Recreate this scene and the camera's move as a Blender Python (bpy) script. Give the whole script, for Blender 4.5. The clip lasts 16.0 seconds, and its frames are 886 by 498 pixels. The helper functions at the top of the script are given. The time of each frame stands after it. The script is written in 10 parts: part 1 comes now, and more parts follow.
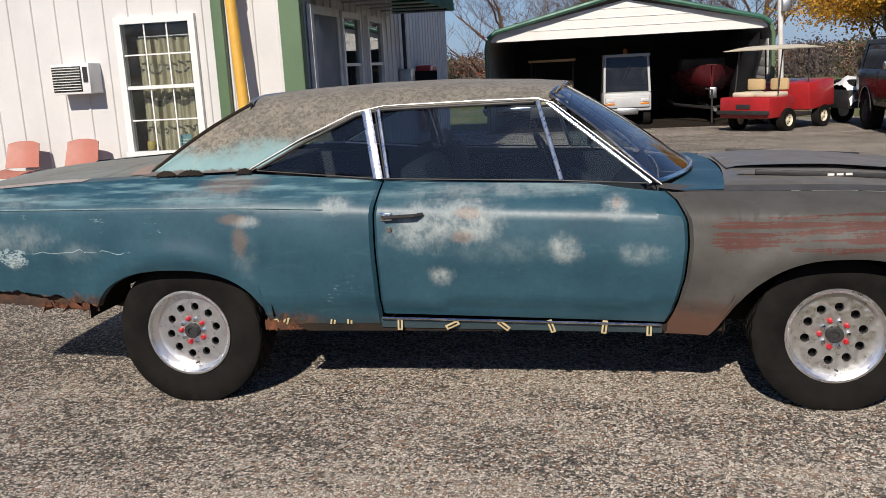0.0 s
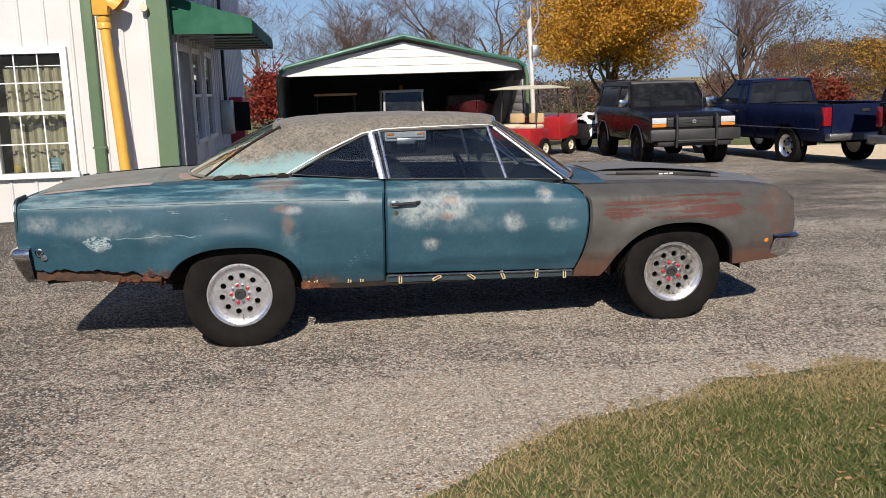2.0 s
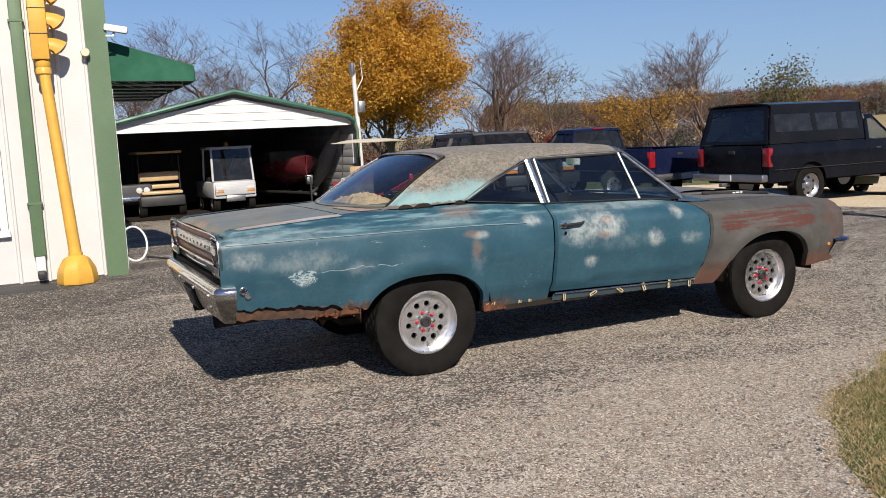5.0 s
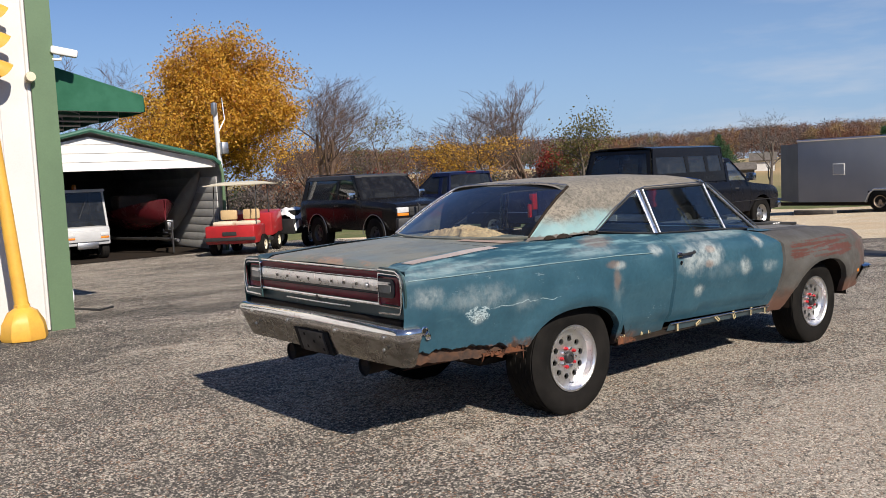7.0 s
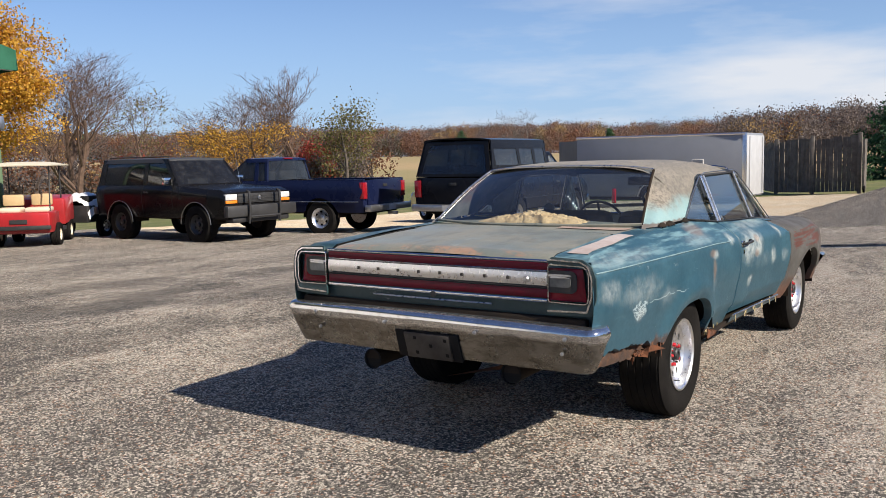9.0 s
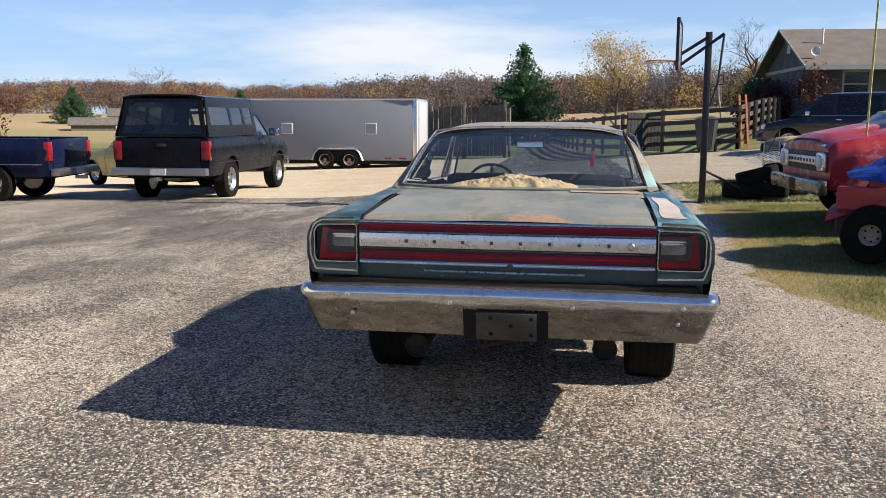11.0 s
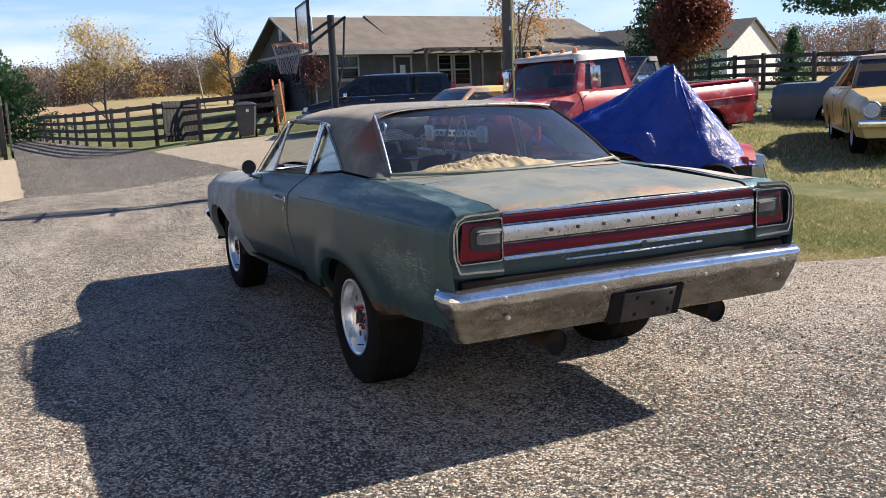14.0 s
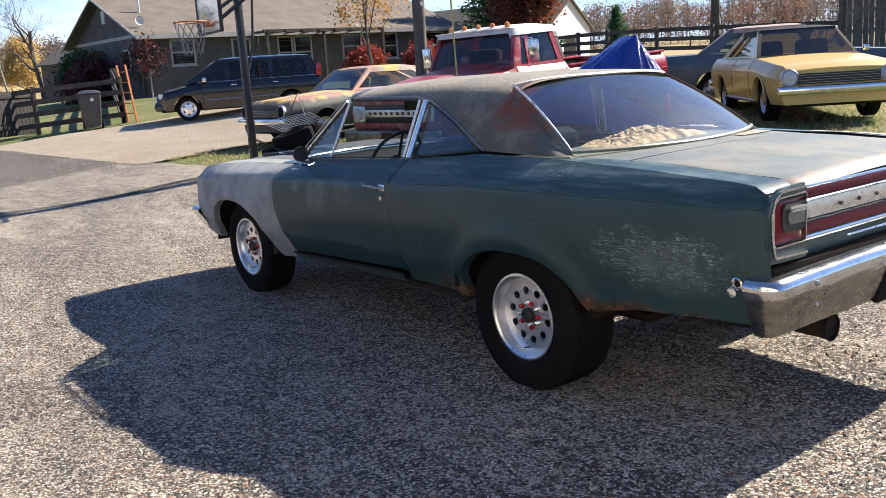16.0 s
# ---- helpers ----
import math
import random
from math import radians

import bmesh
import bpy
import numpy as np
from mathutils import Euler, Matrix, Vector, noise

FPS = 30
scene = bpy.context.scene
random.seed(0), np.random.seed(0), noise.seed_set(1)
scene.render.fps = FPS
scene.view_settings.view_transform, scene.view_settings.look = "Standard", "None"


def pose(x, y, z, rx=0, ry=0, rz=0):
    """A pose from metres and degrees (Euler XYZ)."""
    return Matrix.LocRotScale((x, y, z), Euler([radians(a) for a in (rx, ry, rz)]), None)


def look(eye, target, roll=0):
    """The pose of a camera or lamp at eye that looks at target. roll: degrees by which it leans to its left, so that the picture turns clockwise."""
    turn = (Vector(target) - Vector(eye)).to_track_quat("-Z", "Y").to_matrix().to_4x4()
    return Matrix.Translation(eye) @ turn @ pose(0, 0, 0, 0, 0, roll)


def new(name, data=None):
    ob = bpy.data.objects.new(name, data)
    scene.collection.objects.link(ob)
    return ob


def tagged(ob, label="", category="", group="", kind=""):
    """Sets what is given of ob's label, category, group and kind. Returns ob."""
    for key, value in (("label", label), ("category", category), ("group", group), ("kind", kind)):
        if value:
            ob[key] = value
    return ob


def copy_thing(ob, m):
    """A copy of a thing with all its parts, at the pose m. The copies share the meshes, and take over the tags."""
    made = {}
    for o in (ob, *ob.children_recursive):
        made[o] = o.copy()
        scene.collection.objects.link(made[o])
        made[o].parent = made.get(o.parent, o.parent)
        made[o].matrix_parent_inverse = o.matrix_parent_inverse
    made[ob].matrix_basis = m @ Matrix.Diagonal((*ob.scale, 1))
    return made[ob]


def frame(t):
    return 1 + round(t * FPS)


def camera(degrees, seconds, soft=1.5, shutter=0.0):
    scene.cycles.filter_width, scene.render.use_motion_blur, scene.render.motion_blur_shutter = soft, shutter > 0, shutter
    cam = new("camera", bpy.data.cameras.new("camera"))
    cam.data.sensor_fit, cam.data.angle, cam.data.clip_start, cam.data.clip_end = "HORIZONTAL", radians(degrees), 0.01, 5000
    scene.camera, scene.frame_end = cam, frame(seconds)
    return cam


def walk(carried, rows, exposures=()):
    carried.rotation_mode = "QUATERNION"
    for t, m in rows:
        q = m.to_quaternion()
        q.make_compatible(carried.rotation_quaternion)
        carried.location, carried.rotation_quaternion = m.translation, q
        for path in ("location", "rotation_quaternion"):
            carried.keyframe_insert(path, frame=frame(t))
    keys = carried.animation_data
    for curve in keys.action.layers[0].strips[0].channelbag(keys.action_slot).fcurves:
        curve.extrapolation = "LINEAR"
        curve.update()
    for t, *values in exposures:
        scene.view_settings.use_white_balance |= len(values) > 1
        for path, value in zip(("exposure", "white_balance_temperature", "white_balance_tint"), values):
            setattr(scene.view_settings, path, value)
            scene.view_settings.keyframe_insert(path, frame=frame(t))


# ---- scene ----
cam = camera(53.2, 16.0, soft=0.85)
PATH = [
    (0, (0.449, -4.635, 1.528), (0.103, -2.707, 1.122), -3.0),
    (0.5, (0.117, -5.122, 1.558), (-0.014, -3.158, 1.205), -2.3),
    (1, (-0.141, -5.697, 1.592), (-0.152, -3.725, 1.256), -2.4),
    (1.5, (-0.507, -6.148, 1.609), (-0.351, -4.186, 1.255), -1.9),
    (2, (-0.859, -6.521, 1.622), (-0.615, -4.569, 1.261), -1.8),
    (2.5, (-1.296, -6.734, 1.608), (-0.998, -4.779, 1.303), -2.3),
    (3, (-1.743, -6.902, 1.589), (-1.367, -4.954, 1.341), -2.7),
    (3.5, (-2.218, -6.891, 1.577), (-1.751, -4.958, 1.37), -2.2),
    (4, (-2.765, -6.647, 1.55), (-2.177, -4.749, 1.327), -2.6),
    (4.2, (-2.947, -6.486, 1.518), (-2.31, -4.606, 1.272), -2.8),
    (6.3, (-4.947, -5.195, 1.531), (-3.826, -3.548, 1.354), -1.9),
    (6.5, (-5.078, -5.009, 1.526), (-3.927, -3.381, 1.361), -2.0),
    (7, (-5.458, -4.557, 1.506), (-4.205, -3.007, 1.34), -2.7),
    (7.5, (-5.755, -4.055, 1.498), (-4.36, -2.634, 1.314), -2.2),
    (8, (-6.018, -3.544, 1.501), (-4.528, -2.221, 1.325), -2.0),
    (8.2, (-6.141, -3.349, 1.499), (-4.618, -2.065, 1.319), -1.7),
    (10.3, (-6.533, -1.057, 1.49), (-4.653, -0.43, 1.222), -0.8),
    (10.5, (-6.605, -0.847, 1.481), (-4.694, -0.326, 1.202), -0.5),
    (11, (-6.655, -0.347, 1.481), (-4.701, -0.035, 1.187), 0.2),
    (11.5, (-6.611, 0.155, 1.479), (-4.636, 0.259, 1.182), 0.7),
    (11.9, (-6.604, 0.583, 1.485), (-4.629, 0.501, 1.179), 0.5),
    (12, (-6.594, 0.678, 1.485), (-4.621, 0.555, 1.176), 0.4),
    (12.5, (-6.438, 1.125, 1.463), (-4.488, 0.801, 1.153), -0.4),
    (13, (-6.28, 1.577, 1.454), (-4.379, 1.041, 1.143), -0.4),
    (13.5, (-6.078, 1.991, 1.472), (-4.228, 1.307, 1.14), -1.4),
    (14, (-5.82, 2.356, 1.482), (-4.034, 1.521, 1.142), -2.3),
    (14.5, (-5.616, 2.768, 1.498), (-3.895, 1.814, 1.138), -2.4),
    (15, (-5.304, 3.07, 1.491), (-3.639, 2.03, 1.108), -2.8),
    (15.5, (-4.93, 3.353, 1.502), (-3.314, 2.241, 1.112), -3.6),
    (16, (-4.445, 3.525, 1.497), (-2.877, 2.348, 1.1), -3.7),
]
EXPOSURES = [(0.0, 0.04, 6500, 11), (1.5, 0.16, 6500, 11), (4.0, 0.24, 6500, 11), (7.0, 0.31, 6500, 11), (8.2, 0.50, 6550, 11), (10.5, 0.70, 6600, 10), (12.5, 1.05, 6650, 10), (14.0, 1.05, 6700, 10), (16.0, 1.32, 6700, 10)]
walk(cam, [(t, look(eye, target, roll)) for t, eye, target, roll in PATH], EXPOSURES)

# ---- light ----
world = bpy.data.worlds.new("sky")
scene.world = world
world.use_nodes = True
wn, wl = world.node_tree.nodes, world.node_tree.links
sky = wn.new("ShaderNodeTexSky")
sky.sky_type = "NISHITA"
sky.sun_disc = False
SUN_TO = Vector((-0.10, -1.0, 0.745)).normalized()
sky.sun_elevation = math.asin(SUN_TO.z)
sky.sun_rotation = math.atan2(SUN_TO.x, SUN_TO.y)
sky.air_density, sky.dust_density, sky.ozone_density = 1.1, 0.3, 3.6
# thin cloud streaks low over the drive
w_geo = wn.new("ShaderNodeTexCoord")
w_map = wn.new("ShaderNodeMapping")
w_map.inputs["Scale"].default_value = (1.3, 1.3, 7.0)
w_noise = wn.new("ShaderNodeTexNoise")
w_noise.inputs["Scale"].default_value = 1.7
w_noise.inputs["Detail"].default_value = 6
w_noise.inputs["Roughness"].default_value = 0.55
w_ramp = wn.new("ShaderNodeValToRGB")
w_ramp.color_ramp.elements[0].position, w_ramp.color_ramp.elements[1].position = 0.45, 0.68
w_sep = wn.new("ShaderNodeSeparateXYZ")
w_east = wn.new("ShaderNodeMapRange")
w_east.inputs["From Min"].default_value, w_east.inputs["From Max"].default_value = 0.66, 0.90
w_low = wn.new("ShaderNodeMapRange")
w_low.inputs["From Min"].default_value, w_low.inputs["From Max"].default_value = 0.32, 0.09
w_mul = wn.new("ShaderNodeMath")
w_mul.operation = "MULTIPLY"
w_mul2 = wn.new("ShaderNodeMath")
w_mul2.operation = "MULTIPLY"
w_mul3 = wn.new("ShaderNodeMath")
w_mul3.operation = "MULTIPLY"
w_mul3.inputs[1].default_value = 0.88
w_mix = wn.new("ShaderNodeMix")
w_mix.data_type = "RGBA"
w_mix.inputs["B"].default_value = (11.5, 11.9, 12.6, 1)
w_bg = wn["Background"]
w_bg.inputs["Strength"].default_value = 0.047
wl.new(w_geo.outputs["Generated"], w_map.inputs["Vector"])
wl.new(w_map.outputs["Vector"], w_noise.inputs["Vector"])
wl.new(w_noise.outputs["Fac"], w_ramp.inputs["Fac"])
wl.new(w_geo.outputs["Generated"], w_sep.inputs["Vector"])
wl.new(w_sep.outputs["X"], w_east.inputs["Value"])
wl.new(w_sep.outputs["Z"], w_low.inputs["Value"])
wl.new(w_east.outputs["Result"], w_mul.inputs[0])
wl.new(w_low.outputs["Result"], w_mul.inputs[1])
wl.new(w_mul.outputs["Value"], w_mul2.inputs[0])
wl.new(w_ramp.outputs["Color"], w_mul2.inputs[1])
wl.new(w_mul2.outputs["Value"], w_mul3.inputs[0])
wl.new(w_mul3.outputs["Value"], w_mix.inputs["Factor"])
w_blue = wn.new("ShaderNodeMix")
w_blue.data_type, w_blue.blend_type = "RGBA", "MULTIPLY"
w_blue.inputs["Factor"].default_value = 1.0
w_blue.inputs["B"].default_value = (0.90, 1.12, 1.56, 1)
wl.new(sky.outputs["Color"], w_blue.inputs["A"])
# pale haze towards the horizon
w_haze = wn.new("ShaderNodeMapRange")
w_haze.interpolation_type = "SMOOTHSTEP"
w_haze.inputs["From Min"].default_value, w_haze.inputs["From Max"].default_value = 0.32, 0.0
w_haze.inputs["To Min"].default_value, w_haze.inputs["To Max"].default_value = 0.0, 0.62
w_hmix = wn.new("ShaderNodeMix")
w_hmix.data_type = "RGBA"
w_hmix.inputs["B"].default_value = (6.6, 9.6, 14.2, 1)
wl.new(w_sep.outputs["Z"], w_haze.inputs["Value"])
wl.new(w_haze.outputs["Result"], w_hmix.inputs["Factor"])
wl.new(w_blue.outputs["Result"], w_hmix.inputs["A"])
wl.new(w_hmix.outputs["Result"], w_mix.inputs["A"])
wl.new(w_mix.outputs["Result"], w_bg.inputs["Color"])

sun = new("sun", bpy.data.lights.new("sun", "SUN"))
sun.data.energy, sun.data.angle, sun.data.color = 5.0, radians(0.55), (1.0, 0.91, 0.79)
sun.matrix_world = look(SUN_TO * 60, (0, 0, 0))


# ---- geometry helpers ----
def lerp(a, b, t):
    return a + (b - a) * t


def smooth01(a):
    a = min(1.0, max(0.0, a))
    return a * a * (3 - 2 * a)


def curve_at(pts, x):
    """Height of a polyline of (x, value) at x, eased between its points."""
    if x <= pts[0][0]:
        return pts[0][1]
    for (xa, va), (xb, vb) in zip(pts, pts[1:]):
        if x <= xb:
            return lerp(va, vb, (x - xa) / (xb - xa))
    return pts[-1][1]


def part(name, bm, material, parent=None, label="", flat=False, thick=0.0):
    """One mesh object from a bmesh, under a thing or a part."""
    if thick:
        bmesh.ops.recalc_face_normals(bm, faces=bm.faces)
        bmesh.ops.solidify(bm, geom=bm.faces[:], thickness=thick)
    me = bpy.data.meshes.new(name)
    bm.to_mesh(me)
    bm.free()
    if not flat:
        me.shade_smooth()
        me.set_sharp_from_angle(angle=radians(38))
    for m in material if isinstance(material, (list, tuple)) else [material]:
        me.materials.append(m)
    ob = new(name, me)
    if parent is not None:
        ob.parent = parent
    if label:
        ob["label"] = label
    return ob


def thing(name, m, label, category, group="", kind=""):
    ob = new(name)
    ob.matrix_basis = m
    ob.empty_display_size = 0.2
    return tagged(ob, label, category, group, kind)


def add_box(bm, x0, x1, y0, y1, z0, z1, bevel=0.0, m=None):
    r = bmesh.ops.create_cube(bm, size=1.0)["verts"]
    for v in r:
        v.co = Vector((lerp(x0, x1, v.co.x + 0.5), lerp(y0, y1, v.co.y + 0.5), lerp(z0, z1, v.co.z + 0.5)))
    if bevel:
        es = list({e for v in r for e in v.link_edges})
        r = bmesh.ops.bevel(bm, geom=es, offset=bevel, segments=2, affect="EDGES", profile=0.5)["verts"]
        r = list({v for v in r})
    if m is not None:
        done = set()
        for v in r:
            for f in v.link_faces:
                done.update(f.verts)
        for v in done:
            v.co = m @ v.co
    return r


def box_bm(*a, bevel=0.0, m=None):
    bm = bmesh.new()
    add_box(bm, *a, bevel=bevel, m=m)
    return bm


def add_tube(bm, pts, r, seg=8, cap=True):
    """A round bar along points; r is a number or one radius a point."""
    pts = [Vector(p) for p in pts]
    rad = r if isinstance(r, (list, tuple)) else [r] * len(pts)
    rings, up = [], None
    for i, p in enumerate(pts):
        d = (pts[min(i + 1, len(pts) - 1)] - pts[max(i - 1, 0)]).normalized()
        if up is None:
            up = d.orthogonal().normalized()
        up = (up - d * up.dot(d))
        up = up.normalized() if up.length > 1e-6 else d.orthogonal().normalized()
        side = d.cross(up)
        rings.append([bm.verts.new(p + (up * math.cos(a) + side * math.sin(a)) * rad[i]) for a in (2 * math.pi * k / seg for k in range(seg))])
    for a, b in zip(rings, rings[1:]):
        for k in range(seg):
            bm.faces.new((a[k], a[(k + 1) % seg], b[(k + 1) % seg], b[k]))
    if cap:
        bm.faces.new(rings[0][::-1])
        bm.faces.new(rings[-1])
    return rings


def tube_bm(pts, r, seg=8):
    bm = bmesh.new()
    add_tube(bm, pts, r, seg)
    return bm


def add_revolve(bm, prof, seg=32, axis="y", at=(0, 0, 0), close=False):
    """A turned form: prof is (radius, place along the axis)."""
    rings = []
    at = Vector(at)
    for r, h in prof:
        ring = []
        for k in range(seg):
            a = 2 * math.pi * k / seg
            c, s = r * math.cos(a), r * math.sin(a)
            ring.append(bm.verts.new(at + Vector({"x": (h, c, s), "y": (c, h, s), "z": (c, s, h)}[axis])))
        rings.append(ring)
    n = len(rings)
    for i in range(n if close else n - 1):
        a, b = rings[i], rings[(i + 1) % n]
        for k in range(seg):
            bm.faces.new((a[k], a[(k + 1) % seg], b[(k + 1) % seg], b[k]))
    return rings


def revolve_bm(*a, **k):
    bm = bmesh.new()
    rings = add_revolve(bm, *a, **k)
    if not k.get("close"):
        for ring, p in ((rings[0], a[0][0]), (rings[-1], a[0][-1])):
            if p[0] > 1e-4:
                bm.faces.new(ring)
    bmesh.ops.remove_doubles(bm, verts=bm.verts, dist=1e-5)
    bmesh.ops.recalc_face_normals(bm, faces=bm.faces)
    return bm


def add_grid(bm, fn, nu, nv):
    """A sheet of (nu + 1) x (nv + 1) points fn(u, v)."""
    rows = [[bm.verts.new(fn(i / nu, j / nv)) for j in range(nv + 1)] for i in range(nu + 1)]
    for i in range(nu):
        for j in range(nv):
            bm.faces.new((rows[i][j], rows[i + 1][j], rows[i + 1][j + 1], rows[i][j + 1]))
    return rows


def grid_bm(fn, nu, nv):
    bm = bmesh.new()
    add_grid(bm, fn, nu, nv)
    return bm


def holed_bm(outer, holes, place, depth_dir=None):
    """A flat panel with openings: loops of (a, b), mapped by place(a, b) to space; depth_dir gives it depth."""
    bm = bmesh.new()
    edges, loops = [], []
    for loop in [outer] + list(holes):
        vs = [bm.verts.new((a, b, 0)) for a, b in loop]
        loops.append(vs)
        edges += [bm.edges.new((vs[i], vs[(i + 1) % len(vs)])) for i in range(len(vs))]
    bmesh.ops.triangle_fill(bm, use_beauty=True, use_dissolve=False, edges=edges)
    bmesh.ops.recalc_face_normals(bm, faces=bm.faces)
    if depth_dir is not None:
        ex = bmesh.ops.extrude_face_region(bm, geom=bm.faces[:])
        moved = {v for v in ex["geom"] if isinstance(v, bmesh.types.BMVert)}
        for v in bm.verts:
            v.co = Vector(place(v.co.x, v.co.y)) + (Vector(depth_dir) if v in moved else Vector())
    else:
        for v in bm.verts:
            v.co = Vector(place(v.co.x, v.co.y))
    bmesh.ops.recalc_face_normals(bm, faces=bm.faces)
    return bm


def ring_pts(r, n, cx=0.0, cy=0.0, ph=0.0):
    return [(cx + r * math.cos(ph + 2 * math.pi * k / n), cy + r * math.sin(ph + 2 * math.pi * k / n)) for k in range(n)]


# ---- materials ----
class Nodes:
    """A short way to write node trees."""

    def __init__(self, name):
        self.mat = bpy.data.materials.new(name)
        self.mat.use_nodes = True
        self.t = self.mat.node_tree
        self.b = self.t.nodes["Principled BSDF"]
        self.tc = self.t.nodes.new("ShaderNodeTexCoord")

    def put(self, sock, v):
        if hasattr(v, "is_output"):
            self.t.links.new(v, sock)
        elif isinstance(v, tuple) and len(v) == 3 and sock.type == "RGBA":
            sock.default_value = (*v, 1)
        else:
            sock.default_value = v

    def noise(self, scale, detail=4, rough=0.55, vec=None, dist=0.0, out="Fac"):
        n = self.t.nodes.new("ShaderNodeTexNoise")
        self.put(n.inputs["Scale"], scale)
        n.inputs["Detail"].default_value, n.inputs["Roughness"].default_value, n.inputs["Distortion"].default_value = detail, rough, dist
        self.put(n.inputs["Vector"], vec if vec is not None else self.tc.outputs["Object"])
        return n.outputs[out]

    def voronoi(self, scale, feature="F1", out="Distance", vec=None, rand=1.0):
        n = self.t.nodes.new("ShaderNodeTexVoronoi")
        n.feature = feature
        n.inputs["Scale"].default_value = scale
        n.inputs["Randomness"].default_value = rand
        self.put(n.inputs["Vector"], vec if vec is not None else self.tc.outputs["Object"])
        return n.outputs[out]

    def ramp(self, v, lo, hi, a=0.0, b=1.0):
        n = self.t.nodes.new("ShaderNodeMapRange")
        n.interpolation_type = "SMOOTHSTEP"
        self.put(n.inputs["Value"], v)
        n.inputs["From Min"].default_value, n.inputs["From Max"].default_value = lo, hi
        n.inputs["To Min"].default_value, n.inputs["To Max"].default_value = a, b
        return n.outputs["Result"]

    def math(self, op, a, b=0.0, c=None):
        n = self.t.nodes.new("ShaderNodeMath")
        n.operation = op
        self.put(n.inputs[0], a)
        self.put(n.inputs[1], b)
        if c is not None:
            self.put(n.inputs[2], c)
        return n.outputs["Value"]

    def mix(self, f, a, b, mode="MIX"):
        n = self.t.nodes.new("ShaderNodeMix")
        n.data_type, n.blend_type = "RGBA", mode
        self.put(n.inputs["Factor"], f)
        self.put(n.inputs["A"], a)
        self.put(n.inputs["B"], b)
        return n.outputs["Result"]

    def sep(self, vec=None):
        n = self.t.nodes.new("ShaderNodeSeparateXYZ")
        self.put(n.inputs[0], vec if vec is not None else self.tc.outputs["Object"])
        return n.outputs

    def mapping(self, scale=(1, 1, 1), rot=(0, 0, 0), loc=(0, 0, 0), vec=None):
        n = self.t.nodes.new("ShaderNodeMapping")
        n.inputs["Scale"].default_value, n.inputs["Location"].default_value = scale, loc
        n.inputs["Rotation"].default_value = tuple(radians(a) for a in rot)
        self.put(n.inputs["Vector"], vec if vec is not None else self.tc.outputs["Object"])
        return n.outputs["Vector"]

    def island(self):
        return self.t.nodes.new("ShaderNodeNewGeometry").outputs["Random Per Island"]

    def object_random(self):
        return self.t.nodes.new("ShaderNodeObjectInfo").outputs["Random"]

    def bump(self, h, strength=0.3, dist=0.01):
        n = self.t.nodes.new("ShaderNodeBump")
        n.inputs["Strength"].default_value, n.inputs["Distance"].default_value = strength, dist
        self.put(n.inputs["Height"], h)
        self.put(self.b.inputs["Normal"], n.outputs["Normal"])

    def done(self, color, rough=0.6, metal=0.0, **more):
        self.put(self.b.inputs["Base Color"], color)
        self.put(self.b.inputs["Roughness"], rough)
        self.put(self.b.inputs["Metallic"], metal)
        for k, v in more.items():
            self.put(self.b.inputs[k.replace("_", " ")], v)
        return self.mat


def plain(name, c1, c2=None, scale=3.0, rough=0.6, metal=0.0, bump=0.0, fine=60.0, coat=0.0, spread=0.25, vary=0.0, spec=0.5):
    """A surface with a broad and a fine variation of its colour, and fine relief."""
    n = Nodes(name)
    c2 = c2 or tuple(c * 0.72 for c in c1)
    f = n.ramp(n.noise(scale, 5, 0.6), 0.5 - spread, 0.5 + spread)
    col = n.mix(f, c1, c2)
    g = n.noise(fine, 3, 0.6)
    col = n.mix(0.35, col, n.mix(g, (0.35, 0.35, 0.35), (0.65, 0.65, 0.65)), "OVERLAY")
    if vary:
        col = n.mix(n.math("MULTIPLY", n.object_random(), vary), col, tuple(c * 0.45 for c in c1))
    if bump:
        n.bump(g, bump, 0.004)
    r = n.ramp(f, 0, 1, rough * 0.9, min(1.0, rough * 1.15))
    return n.done(col, r, metal, Coat_Weight=coat, Specular_IOR_Level=spec)


def chrome(name, tint=(0.78, 0.79, 0.8), rough=0.12, dirt=0.25):
    n = Nodes(name)
    d = n.ramp(n.noise(14, 6, 0.7), 0.52, 0.75)
    col = n.mix(n.math("MULTIPLY", d, dirt), tint, (0.25, 0.2, 0.15))
    return n.done(col, n.ramp(n.noise(40, 4, 0.7), 0.3, 0.8, rough, rough + 0.22), n.ramp(d, 0, 1, 1.0, 1.0 - dirt))


